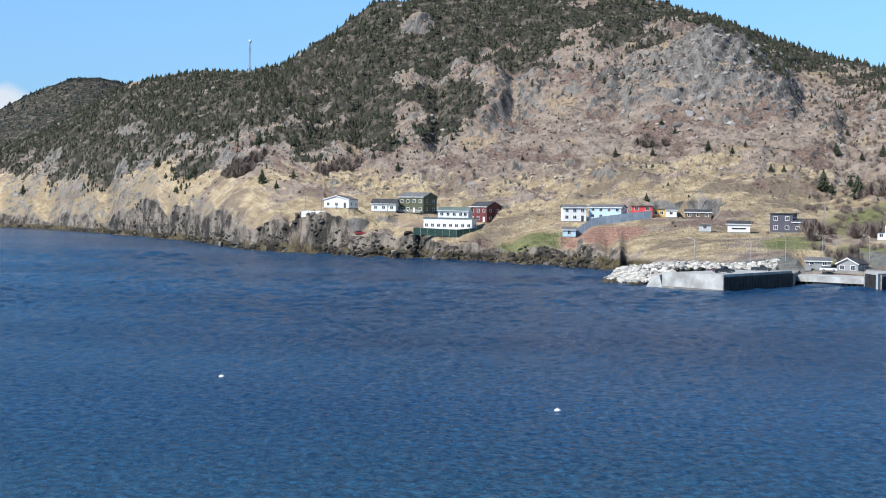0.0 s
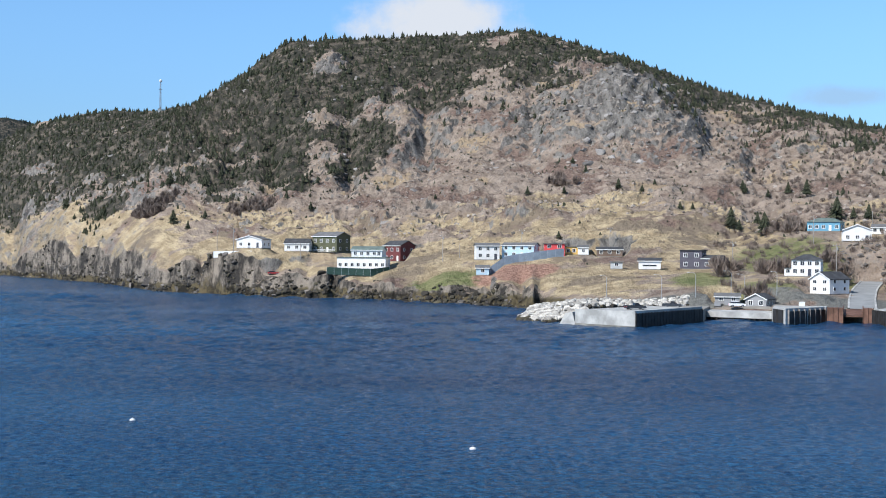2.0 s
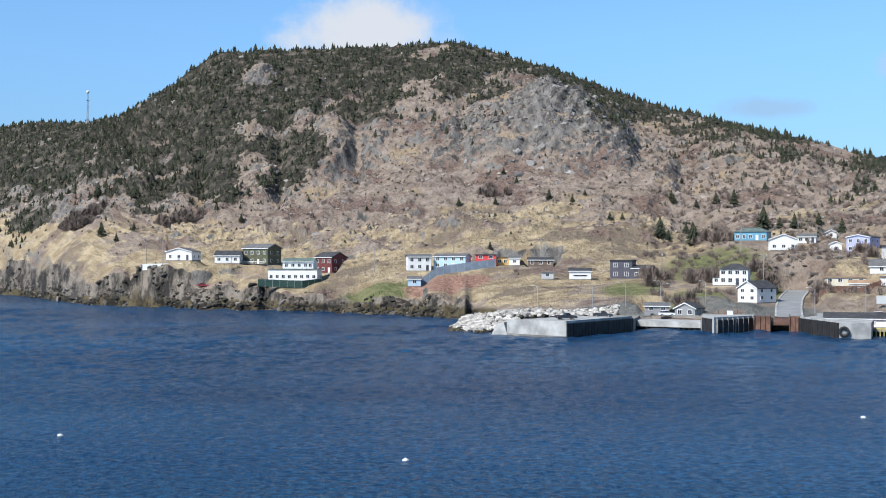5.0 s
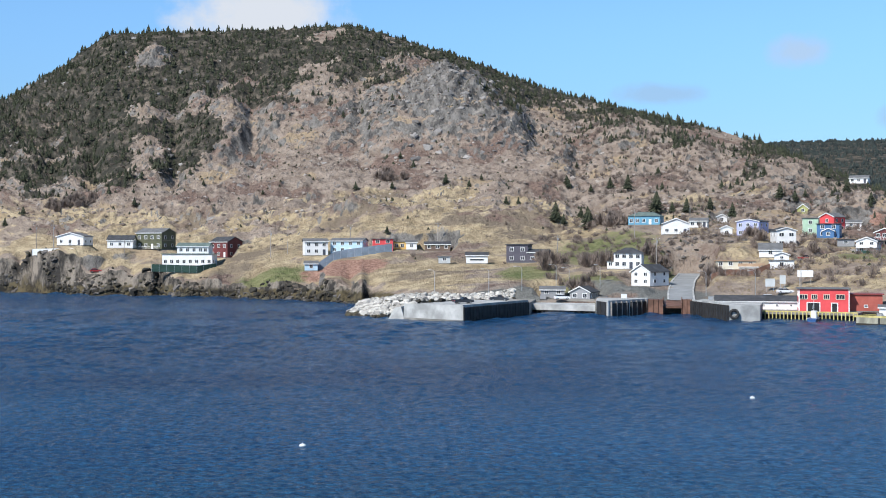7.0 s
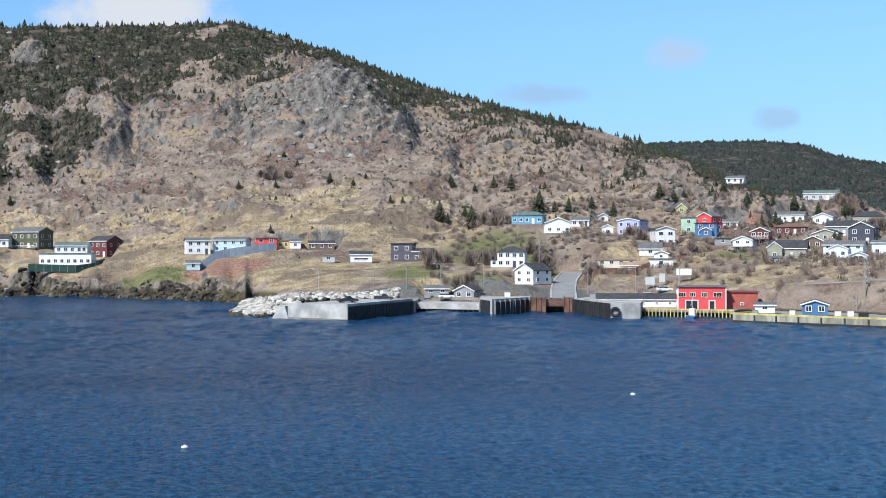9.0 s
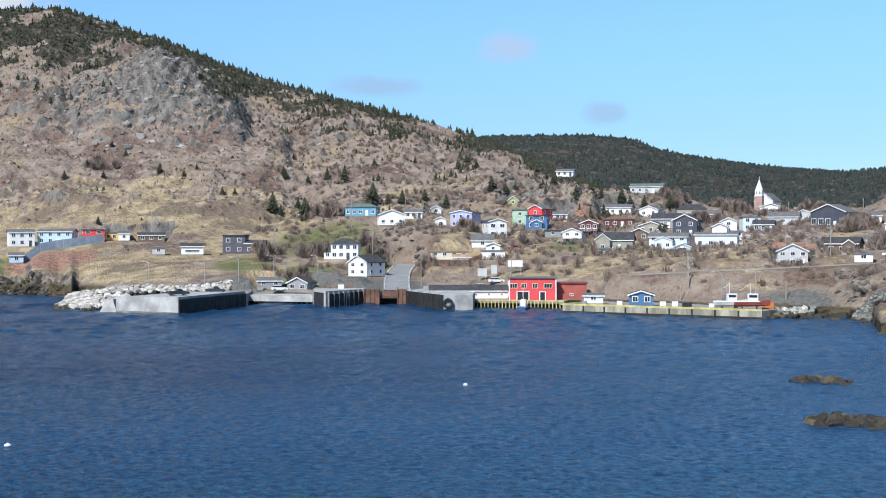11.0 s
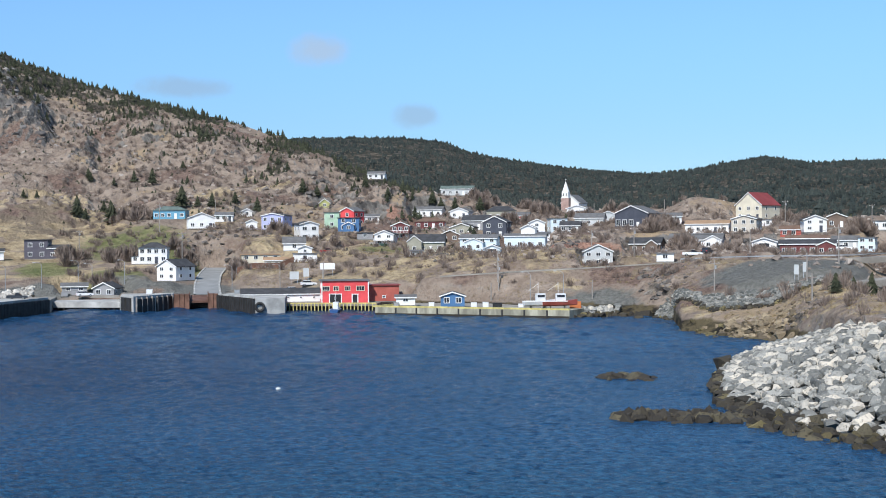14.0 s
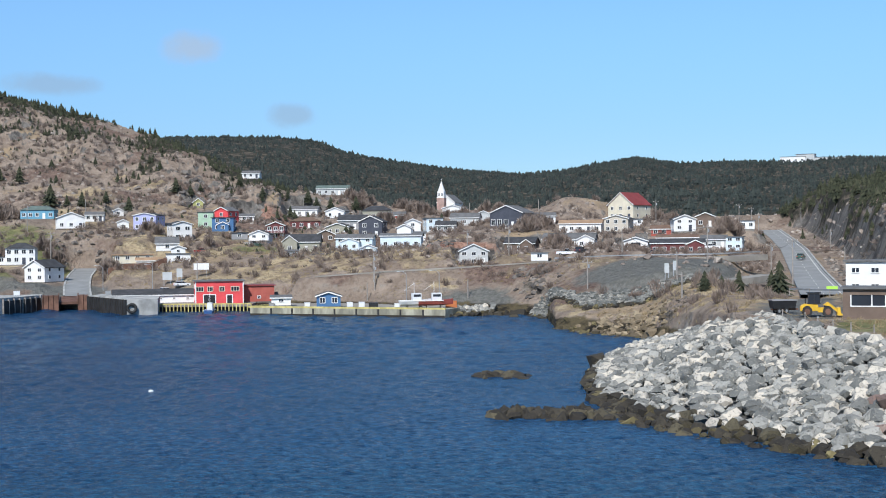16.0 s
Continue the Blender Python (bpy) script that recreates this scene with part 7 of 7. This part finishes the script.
def car(az, r, z, turn, mat, label, kind="car"):
    """A car or pickup along local x, 4.6 to 5.4 m long."""
    ob = thing("pickup_truck" if kind == "pickup" else "car", az, r, z, turn, label, "pickup truck" if kind == "pickup" else "car", "parked cars")
    L = 5.3 if kind == "pickup" else 4.5
    bm = bmesh.new()
    prof = [(-L / 2, 0.35), (L / 2, 0.35), (L / 2, 0.8), (L / 2 - 0.25, 0.95), (L * 0.2, 1.02), (-L / 2 + 0.1, 1.05), (-L / 2, 0.85)]
    prism(bm, [(x, -0.9, q) for x, q in prof], (0, 1.8, 0))
    bmesh.ops.bevel(bm, geom=bm.edges[:], offset=0.06, segments=2, affect="EDGES")
    body = part("body", bm, M[mat], ob)
    bm = bmesh.new()
    cab = [(-0.45, 1.03), (L * 0.24, 1.0), (L * 0.1, 1.6), (-0.3, 1.66)] if kind == "pickup" else [(-L / 2 + 0.25, 1.04), (L * 0.24, 1.0), (L * 0.06, 1.48), (-L * 0.32, 1.48)]
    prism(bm, [(x, -0.78, q) for x, q in cab], (0, 1.56, 0))
    part("cabin_glass", bm, M["glass"], ob)
    bm = bmesh.new()
    xs = [p[0] for p in cab[2:]]
    box(bm, min(xs) - 0.05, max(xs) + 0.05, -0.74, 0.74, cab[2][1] + 0.0, cab[2][1] + 0.1)
    part("cabin_roof", bm, M[mat], ob)
    for x in (-L * 0.3, L * 0.31):
        for y in (-0.82, 0.82):
            wheel(ob, x, y, 0.34, 0.22)
    for y in (-0.65, 0.65):
        boxes("headlight", [(L / 2 - 0.01, L / 2 + 0.03, y - 0.18, y + 0.18, 0.62, 0.78)], M["trim"], body)
        boxes("tail_light", [(-L / 2 - 0.03, -L / 2 + 0.01, y - 0.12, y + 0.12, 0.66, 0.84)], M["red"], body)
    if kind == "pickup":
        boxes("cargo_bed", [(-L / 2 + 0.12, -0.55, -0.8, 0.8, 1.0, 1.1)], M["black"], ob)


def loader():
    z = ground_at(51.76, 175)
    ob = thing("wheel_loader", 51.76, 175, z, 4, "yellow wheel loader with a dark cab on gravel", "wheel loader")
    ob.scale = (0.86, 0.86, 1.0)
    bm = bmesh.new()
    prism(bm, [(-2.7, -0.85, 0.75), (-0.2, -0.85, 0.75), (-0.2, -0.85, 1.55), (-2.2, -0.85, 1.65), (-2.7, -0.85, 1.35)], (0, 1.7, 0))
    bmesh.ops.bevel(bm, geom=bm.edges[:], offset=0.06, segments=2, affect="EDGES")
    part("rear_body", bm, M["loader"], ob)
    boxes("front_frame", [(-0.2, 1.4, -0.5, 0.5, 0.6, 1.2)], M["loader"], ob)
    cab = boxes("cab", [(-1.7, 0.15, -0.75, 0.75, 1.62, 1.75)], M["black"], ob)
    bm = bmesh.new()
    prism(bm, [(-1.6, -0.7, 1.75), (0.1, -0.7, 1.75), (-0.05, -0.7, 2.95), (-1.5, -0.7, 2.95)], (0, 1.4, 0))
    part("cab_glass", bm, M["glass"], cab)
    for x in (-1.6, -0.75, 0.05):
        boxes("pillar", [(x - 0.05, x + 0.05, -0.74, -0.69, 1.75, 2.95)], M["black"], cab)
    boxes("cab_roof", [(-1.75, 0.2, -0.8, 0.8, 2.95, 3.1)], M["black"], cab)
    for sy in (-0.35, 0.35):
        bm = bmesh.new()
        prism(bm, [(0.5, sy - 0.08, 1.5), (1.2, sy - 0.08, 1.9), (2.6, sy - 0.08, 0.95), (2.5, sy - 0.08, 0.65), (1.2, sy - 0.08, 1.4)], (0, 0.16, 0))
        part("lift_arm", bm, M["loader"], ob)
    bm = bmesh.new()
    prism(bm, [(2.45, -1.1, 0.25), (3.4, -1.1, 0.2), (2.95, -1.1, 0.55), (2.85, -1.1, 1.25), (2.45, -1.1, 1.2)], (0, 2.2, 0))
    part("bucket", bm, M["loader"], ob)
    for x in (-1.75, 1.15):
        for y in (-0.95, 0.95):
            wheel(ob, x, y, 0.72, 0.45, "rust")
    boxes("exhaust", [(-2.0, -1.85, 0.3, 0.45, 1.6, 2.3)], M["black"], ob)


def dump_trailer():
    z = ground_at(50.3, 182)
    ob = thing("dump_trailer", 50.3, 182, z, 24, "dark grey open trailer parked on gravel", "trailer")
    ob.scale = (0.62, 0.62, 0.8)
    bm = bmesh.new()
    prism(bm, [(-2.4, -1.1, 0.9), (2.4, -1.1, 0.9), (2.8, -1.1, 2.2), (-2.7, -1.1, 2.2)], (0, 2.2, 0))
    part("body", bm, M["black"], ob)
    boxes("rim_rail", [(-2.8, 2.9, -1.16, -1.08, 2.15, 2.35), (-2.8, 2.9, 1.08, 1.16, 2.15, 2.35)], M["grey"], ob)
    boxes("chassis", [(-2.5, 3.4, -0.4, 0.4, 0.6, 0.85)], M["rust"], ob)
    for x in (-1.2, 0.4):
        for y in (-1.0, 1.0):
            wheel(ob, x, y, 0.48, 0.28)


def kiosk():
    z = ground_at(53.6, 172)
    ob = thing("shore_shelter", 53.95, 172, z, -2, "dark brown timber shelter with wide white-framed openings", "shelter")
    w, d, h = 7.6, 6.0, 3.6
    boxes("wall", [(-w / 2, w / 2, 0, 0.25, -0.6, 1.5), (-w / 2, w / 2, d - 0.2, d, -0.6, h), (-w / 2, -w / 2 + 0.2, 0.26, d - 0.21, -0.6, h), (w / 2 - 0.2, w / 2, 0.26, d - 0.21, -0.6, h), (-w / 2, w / 2, 0, 0.25, 2.9, h),
                   (-w / 2, -w / 2 + 0.9, 0.0, 0.25, 1.51, 2.89)], M["brown"], ob)
    for x in (-w / 2 + 0.95, -0.4, 1.2, w / 2 - 0.1):
        boxes("post", [(x - 0.07, x + 0.07, -0.03, 0.24, 1.51, 2.89)], M["trim"], ob)
    boxes("sill", [(-w / 2 + 0.9, w / 2, -0.06, 0.2, 1.45, 1.58)], M["trim"], ob)
    boxes("pane", [(-w / 2 + 1.0, w / 2 - 0.1, 0.1, 0.14, 1.58, 2.88)], M["glass"], ob)
    boxes("roof", [(-w / 2 - 0.3, w / 2 + 0.3, -0.4, d + 0.3, h + 0.003, h + 0.25)], M["rf_grey"], ob)
    boxes("floor_plate", [(-w / 2 + 0.2, w / 2 - 0.2, 0.3, d - 0.3, -0.3, 0.02)], M["timber"], ob)


def rope_fence():
    """Short posts with a slack rope along the edge of the lawn."""
    ob = tagged(new("rope_fence"), "low post and rope fence along the lawn edge", "fence")
    line = [bearing(a, r, ground_at(a, r)) for a, r in ((50.3, 174), (51.2, 168), (51.7, 160), (52.3, 154), (53.0, 150), (53.9, 146), (54.8, 142), (56, 138))]
    for p in line:
        bm = bmesh.new()
        tube(bm, (p.x, p.y, p.z - 0.3), (p.x, p.y, p.z + 1.0), 0.09, 0.08, 8)
        part("post", bm, M["pole"], ob)
    for p, q in zip(line, line[1:]):
        bm = bmesh.new()
        pts = [p.lerp(q, i / 8) + Vector((0, 0, 0.85 - 1.6 * (i / 8) * (1 - i / 8))) for i in range(9)]
        for a, b in zip(pts, pts[1:]):
            tube(bm, a, b, 0.035, 0.035, 5)
        part("rope", bm, M["dry"], ob)


def board_fence(points, h, mat, label, step=2.4):
    ob = tagged(new("fence"), label, "fence")
    pts = [bearing(a, r, ground_at(a, r) if z is None else z) for a, r, z in points]
    for p, q in zip(pts, pts[1:]):
        n = max(1, int((q - p).length / step))
        for i in range(n):
            a, b = p.lerp(q, i / n), p.lerp(q, (i + 1) / n)
            u = (b - a).normalized() * 0.03
            o = Vector((u.y, -u.x, 0)).normalized() * 0.05
            bm = bmesh.new()
            prism(bm, [a + u + Vector((0, 0, -1.2)), b - u + Vector((0, 0, -1.2)), b - u + Vector((0, 0, h)), a + u + Vector((0, 0, h))], o)
            part("panel", bm, M[mat], ob)
            bm = bmesh.new()
            tube(bm, (a.x, a.y, a.z - 1.4), (a.x, a.y, a.z + h + 0.12), 0.07, 0.07, 6)
            part("post", bm, M["steel"], ob)


def guard_rail(pts, label, h=0.75):
    ob = tagged(new("guard_rail"), label, "guard rail")
    for p, q in zip(pts, pts[1:]):
        bm = bmesh.new()
        prism(bm, [p + Vector((0, 0, h - 0.3)), q + Vector((0, 0, h - 0.3)), q + Vector((0, 0, h)), p + Vector((0, 0, h))], (0.05, -0.06, 0))
        part("rail", bm, M["steel"], ob)
        bm = bmesh.new()
        tube(bm, (p.x, p.y + 0.1, p.z - 0.5), (p.x, p.y + 0.1, p.z + h), 0.07, 0.07, 6)
        part("post", bm, M["timber"], ob)


def boat(az, r, z, turn, L, hull, label, cabin="hull_white", afloat=True):
    ob = thing("fishing_boat", az, r, z, turn, label, "boat", "fishing boats")
    n = 9
    v, f = [], []
    for i in range(n):
        t = i / (n - 1)
        half = L * 0.17 * (1 - max(0, (t - 0.45) / 0.55) ** 2.2) + 0.04
        sheer = 0.55 + 0.55 * t ** 2
        x = -L / 2 + L * t
        v += [(x, -half, sheer), (x, -half * 0.75, -0.1), (x, 0, -0.5 + 0.3 * t ** 3), (x, half * 0.75, -0.1), (x, half, sheer)]
    for i in range(n - 1):
        for k in range(4):
            a = 5 * i + k
            f.append((a, a + 5, a + 6, a + 1))
        f.append((5 * i, 5 * i + 4, 5 * i + 9, 5 * i + 5))
    f.append((0, 1, 2, 3, 4))
    mesh_object("hull", v, f, M[hull], ob)
    bm = bmesh.new()
    box(bm, -L * 0.12, L * 0.16, -L * 0.1, L * 0.1, 0.6, 2.4)
    bmesh.ops.bevel(bm, geom=bm.edges[:], offset=0.08, segments=2, affect="EDGES")
    wh = part("wheelhouse", bm, M[cabin], ob)
    boxes("window", [(-L * 0.09, L * 0.13, -L * 0.1 - 0.02, -L * 0.1 + 0.02, 1.55, 2.1)], M["glass"], wh)
    boxes("window", [(L * 0.16 - 0.02, L * 0.16 + 0.02, -L * 0.08, L * 0.08, 1.55, 2.1)], M["glass"], wh)
    bm = bmesh.new()
    tube(bm, (-L * 0.05, 0, 2.3), (-L * 0.05, 0, 5.0), 0.06, 0.04, 6)
    tube(bm, (-L * 0.05, 0, 4.6), (-L * 0.35, 0, 3.0), 0.04, 0.03, 5)
    part("mast", bm, M["trim"], ob)
    boxes("gunwale", [(-L / 2, L * 0.2, -L * 0.17 - 0.05, -L * 0.17 + 0.05, 0.6, 0.75), (-L / 2, L * 0.2, L * 0.17 - 0.05, L * 0.17 + 0.05, 0.6, 0.75)], M["trim"], ob)
    if not afloat:
        for x in (-L * 0.25, L * 0.15):
            boxes("cradle", [(x - 0.15, x + 0.15, -L * 0.14, L * 0.14, -1.1, -0.35)], M["timber"], ob)


def crate(az, r, z, w, h, mat, label, name="crate", turn=0.0):
    ob = thing(name, az, r, z, turn, label, name.replace("_", " "))
    bm = bmesh.new()
    box(bm, -w / 2, w / 2, 0, w * 0.7, 0, h)
    bmesh.ops.bevel(bm, geom=bm.edges[:], offset=0.05, segments=1, affect="EDGES")
    part("body", bm, M[mat], ob)
    boxes("lid", [(-w / 2 - 0.04, w / 2 + 0.04, -0.04, w * 0.7 + 0.04, h, h + 0.08)], M[mat], ob)


def sign_board(az, r, z, w, h, up, mat, label):
    ob = thing("sign_board", az, r, z, 0, label, "sign")
    boxes("panel", [(-w / 2, w / 2, -0.05, 0, up, up + h)], M[mat], ob)
    for x in (-w * 0.35, w * 0.35):
        boxes("post", [(x - 0.06, x + 0.06, 0.002, 0.12, -0.5, up + h)], M["steel"], ob)


def buoy(az, r, mat="trim", size=0.2):
    ob = thing("buoy_shape", az, r, 0.0, 0, "small white buoy shape, for mooring buoys and a whitecap", "buoy", "buoys")
    bm = bmesh.new()
    bmesh.ops.create_uvsphere(bm, u_segments=14, v_segments=8, radius=size, matrix=Matrix.Translation((0, 0, size * 0.45)) @ Matrix.Diagonal((1.5, 1, 0.85, 1)))
    part("float", bm, M[mat], ob)
    bm = bmesh.new()
    tube(bm, (0, 0, size), (0, 0, size * 1.9), 0.04, 0.04, 6)
    part("eye", bm, M["steel"], ob)


def hilltop_station():
    """Pale buildings on the crest of the wooded hill far inland."""
    for az, w, h, mat in ((50.75, 22, 5, "white"), (51.25, 16, 7, "palegrey"), (51.7, 20, 4, "palegrey"), (52.6, 16, 3.5, "palegrey")):
        ob = thing("station_building", az, 1236, 83.5, -10, "pale flat-roofed building on the far wooded hilltop", "building", "hilltop buildings")
        block(ob, -w / 2, w / 2, 0, 9, 0, h, mat, "flat", 0.3, "rf_grey")
        boxes("foundation", [(-w / 2 + 0.1, w / 2 - 0.1, 0.1, 8.9, -8, 0)], M["darkconcrete"], ob)
        for i in range(4):
            window(ob, -w / 2 + w * (i + 0.5) / 4, 1.2, 1.6, 1.4)


hilltop_station()
church()
radio_mast()
tops = [utility_pole(*p) for p in POLES]
for i, j in ((0, 1), (1, 2), (2, 3), (3, 4), (4, 5), (5, 6), (6, 10), (7, 9), (19, 20), (20, 23), (22, 19), (23, 24), (25, 26), (15, 16), (16, 19), (24, 34)):
    span(tops[i], tops[j])
for p in ((10.6, -0.033, 0), (12.9, -0.033, 0), (14.3, -0.032, 0), (15.75, -0.030, 0), (16.3, -0.031, 0), (17.6, -0.031, 0), (22.0, -0.034, 0), (24.0, -0.034, 0), (34.6, -0.045, 0), (36.0, -0.045, 0)):
    street_lamp(*p)
loader()
dump_trailer()
kiosk()
rope_fence()
board_fence([(5.1, 486, None), (5.7, 486, None), (6.3, 487, None), (6.9, 488, None), (7.5, 488, None), (8.1, 489, None), (8.8, 490, None)], 3.0, "bluegrey", "grey boarded fence with steel posts below the houses")
board_fence([(-1.25, 505, 10.2), (0.6, 504, 9.6), (1.4, 508, 10.4)], 1.5, "netgreen", "dark green board fence before the white house")
board_fence([(-6.0, 551, 15.9), (-5.4, 549, 16.1), (-4.8, 547, 16.2), (-4.4, 545, 16.3)], 1.3, "trim", "long white board fence along the cliff road")
board_fence([(22.2, 410, None), (22.8, 409, None), (23.4, 408, None), (24.0, 408, None), (24.6, 409, None)], 1.9, "rust", "reddish brown board fence below the long house")
board_fence([(26.9, 447, None), (27.6, 446, None), (28.2, 446, None), (29.2, 446, None)], 1.2, "netgreen", "dark green net fence below the houses")
guard_rail([p + Vector((0, 0, 0.1)) for p in UPPER[len(UPPER) // 2::2]], "grey steel guard rail along the village road")
rail = [bearing(a, r, z) for a, r, z in ((50.6, 232, 7.8), (51.4, 226, 7.9), (52.2, 222, 8.0), (53.0, 218, 8.1), (54.0, 214, 8.2))]
guard_rail(rail, "dark steel guard rail behind the gravel yard")
car(11.81, 338, 3.5, 25, "car_dark", "dark pickup truck parked on the pier", "pickup")
car(13.35, 368, 3.0, -10, "car_dark", "black pickup truck parked on the quay apron", "pickup")
car(16.0, 378, 3.0, 8, "car_white", "white car parked on the quay apron")
car(24.57, 375, ground_at(24.57, 375), 20, "car_white", "white car parked behind the long shed")
car(25.2, 376, ground_at(25.2, 376), 12, "car_white", "white hatchback parked behind the long shed")
car(37.2, 378, ground_at(37.2, 378), 5, "car_dark", "dark car parked before the grey house")
car(37.7, 378, ground_at(37.7, 378), 8, "car_dark", "black pickup parked before the grey house", "pickup")
car(41.4, 352, ground_at(41.4, 352), 4, "car_white", "white pickup parked beside the village road", "pickup")
car(42.0, 353, ground_at(42.0, 353), 70, "car_dark", "dark car parked beside the village road")
car(51.05, 390, 10.9, 80, "car_green", "dark green car on the climbing road")
car(44.9, 398, ground_at(44.9, 398), 85, "car_dark", "dark car parked before the garage")
car(45.4, 398, ground_at(45.4, 398), 85, "car_dark", "black car parked beside the garage")
car(47.5, 392, ground_at(47.5, 392), 0, "car_white", "white car parked by the roadside bungalow")
car(-4.5, 547, ground_at(-4.5, 542), 0, "car_white", "white car parked on the cliff road")
car(-3.5, 532, ground_at(-3.5, 532), 0, "car_red", "dark red car parked near the cliff edge")
car(15.35, 452, ground_at(15.35, 452), 10, "car_white", "white car beside the dark plum house")
car(26.0, 446, ground_at(26.0, 446), 15, "car_red", "dark red pickup between the white houses", "pickup")
boat(26.35, 333, 0.1, 80, 6.5, "hull_blue", "small blue fishing boat with white wheelhouse at the wharf")
boat(35.0, 306, 2.8, 14, 7.5, "hull_white", "white fishing boat hauled out on the quay", afloat=False)
boat(35.85, 306, 2.8, 8, 8.0, "hull_red", "red-bottomed white fishing boat hauled out on the quay", afloat=False)
for k, (a, r, w, h, m, lb) in enumerate(((36.5, 309, 2.6, 1.5, "orange", "orange tarpaulin-covered stack on the quay"), (32.2, 316, 1.4, 1.0, "hull_white", "white fish tub on the quay"),
                                         (32.7, 315, 1.4, 1.1, "hull_white", "white fish tub on the quay"), (33.2, 314, 2.2, 0.9, "black", "dark pile of covered gear on the quay"),
                                         (30.4, 320, 1.3, 0.9, "hull_white", "white fish tub on the quay"), (28.9, 324, 1.2, 0.9, "grey", "grey fish tub on the quay"),
                                         (34.2, 312, 1.2, 0.8, "hull_white", "white fish tub on the quay"), (15.2, 381, 1.8, 1.2, "grey", "grey concrete block on the quay apron"),
                                         (15.6, 382, 1.6, 1.6, "grey", "grey concrete block on the quay apron"), (18.6, 372, 1.6, 1.1, "hull_white", "white storage box on the ferry quay"),
                                         (22.2, 362, 1.4, 1.0, "steel", "steel storage box on the quay"))):
    z = 1.75 if 28.5 < a < 36.3 and r < 322 else (1.6 if 28.5 < a < 37 else (3.7 if a in (18.6, 22.2) else 3.0))
    crate(a, r, z, w, h, m, lb, "storage_box")
sign_board(24.6, 381, ground_at(24.6, 381), 2.6, 2.2, 1.4, "palegrey", "pale blank-looking notice board on posts")
sign_board(25.1, 382, ground_at(25.1, 382), 1.6, 2.4, 1.2, "palegrey", "narrow pale notice board on posts")
sign_board(26.0, 383, ground_at(26.0, 383), 4.2, 1.8, 2.2, "trim", "white notice board on posts by the car park")
sign_board(45.6, 268, ground_at(45.6, 268), 0.9, 1.9, 1.6, "palegrey", "pale grey road sign seen from behind")
sign_board(45.95, 268, ground_at(45.95, 268), 0.9, 1.9, 1.6, "palegrey", "pale grey road sign seen from behind")
sign_board(52.27, 262, ground_at(52.27, 262), 2.0, 0.9, 0.5, "sign_green", "fluorescent green road work sign")
# the one at -9.25 is a whitecap, built in the buoy's shape
for a, r in ((5.0, 117), (23.88, 158), (-9.25, 138.6)):
    buoy(a, r)
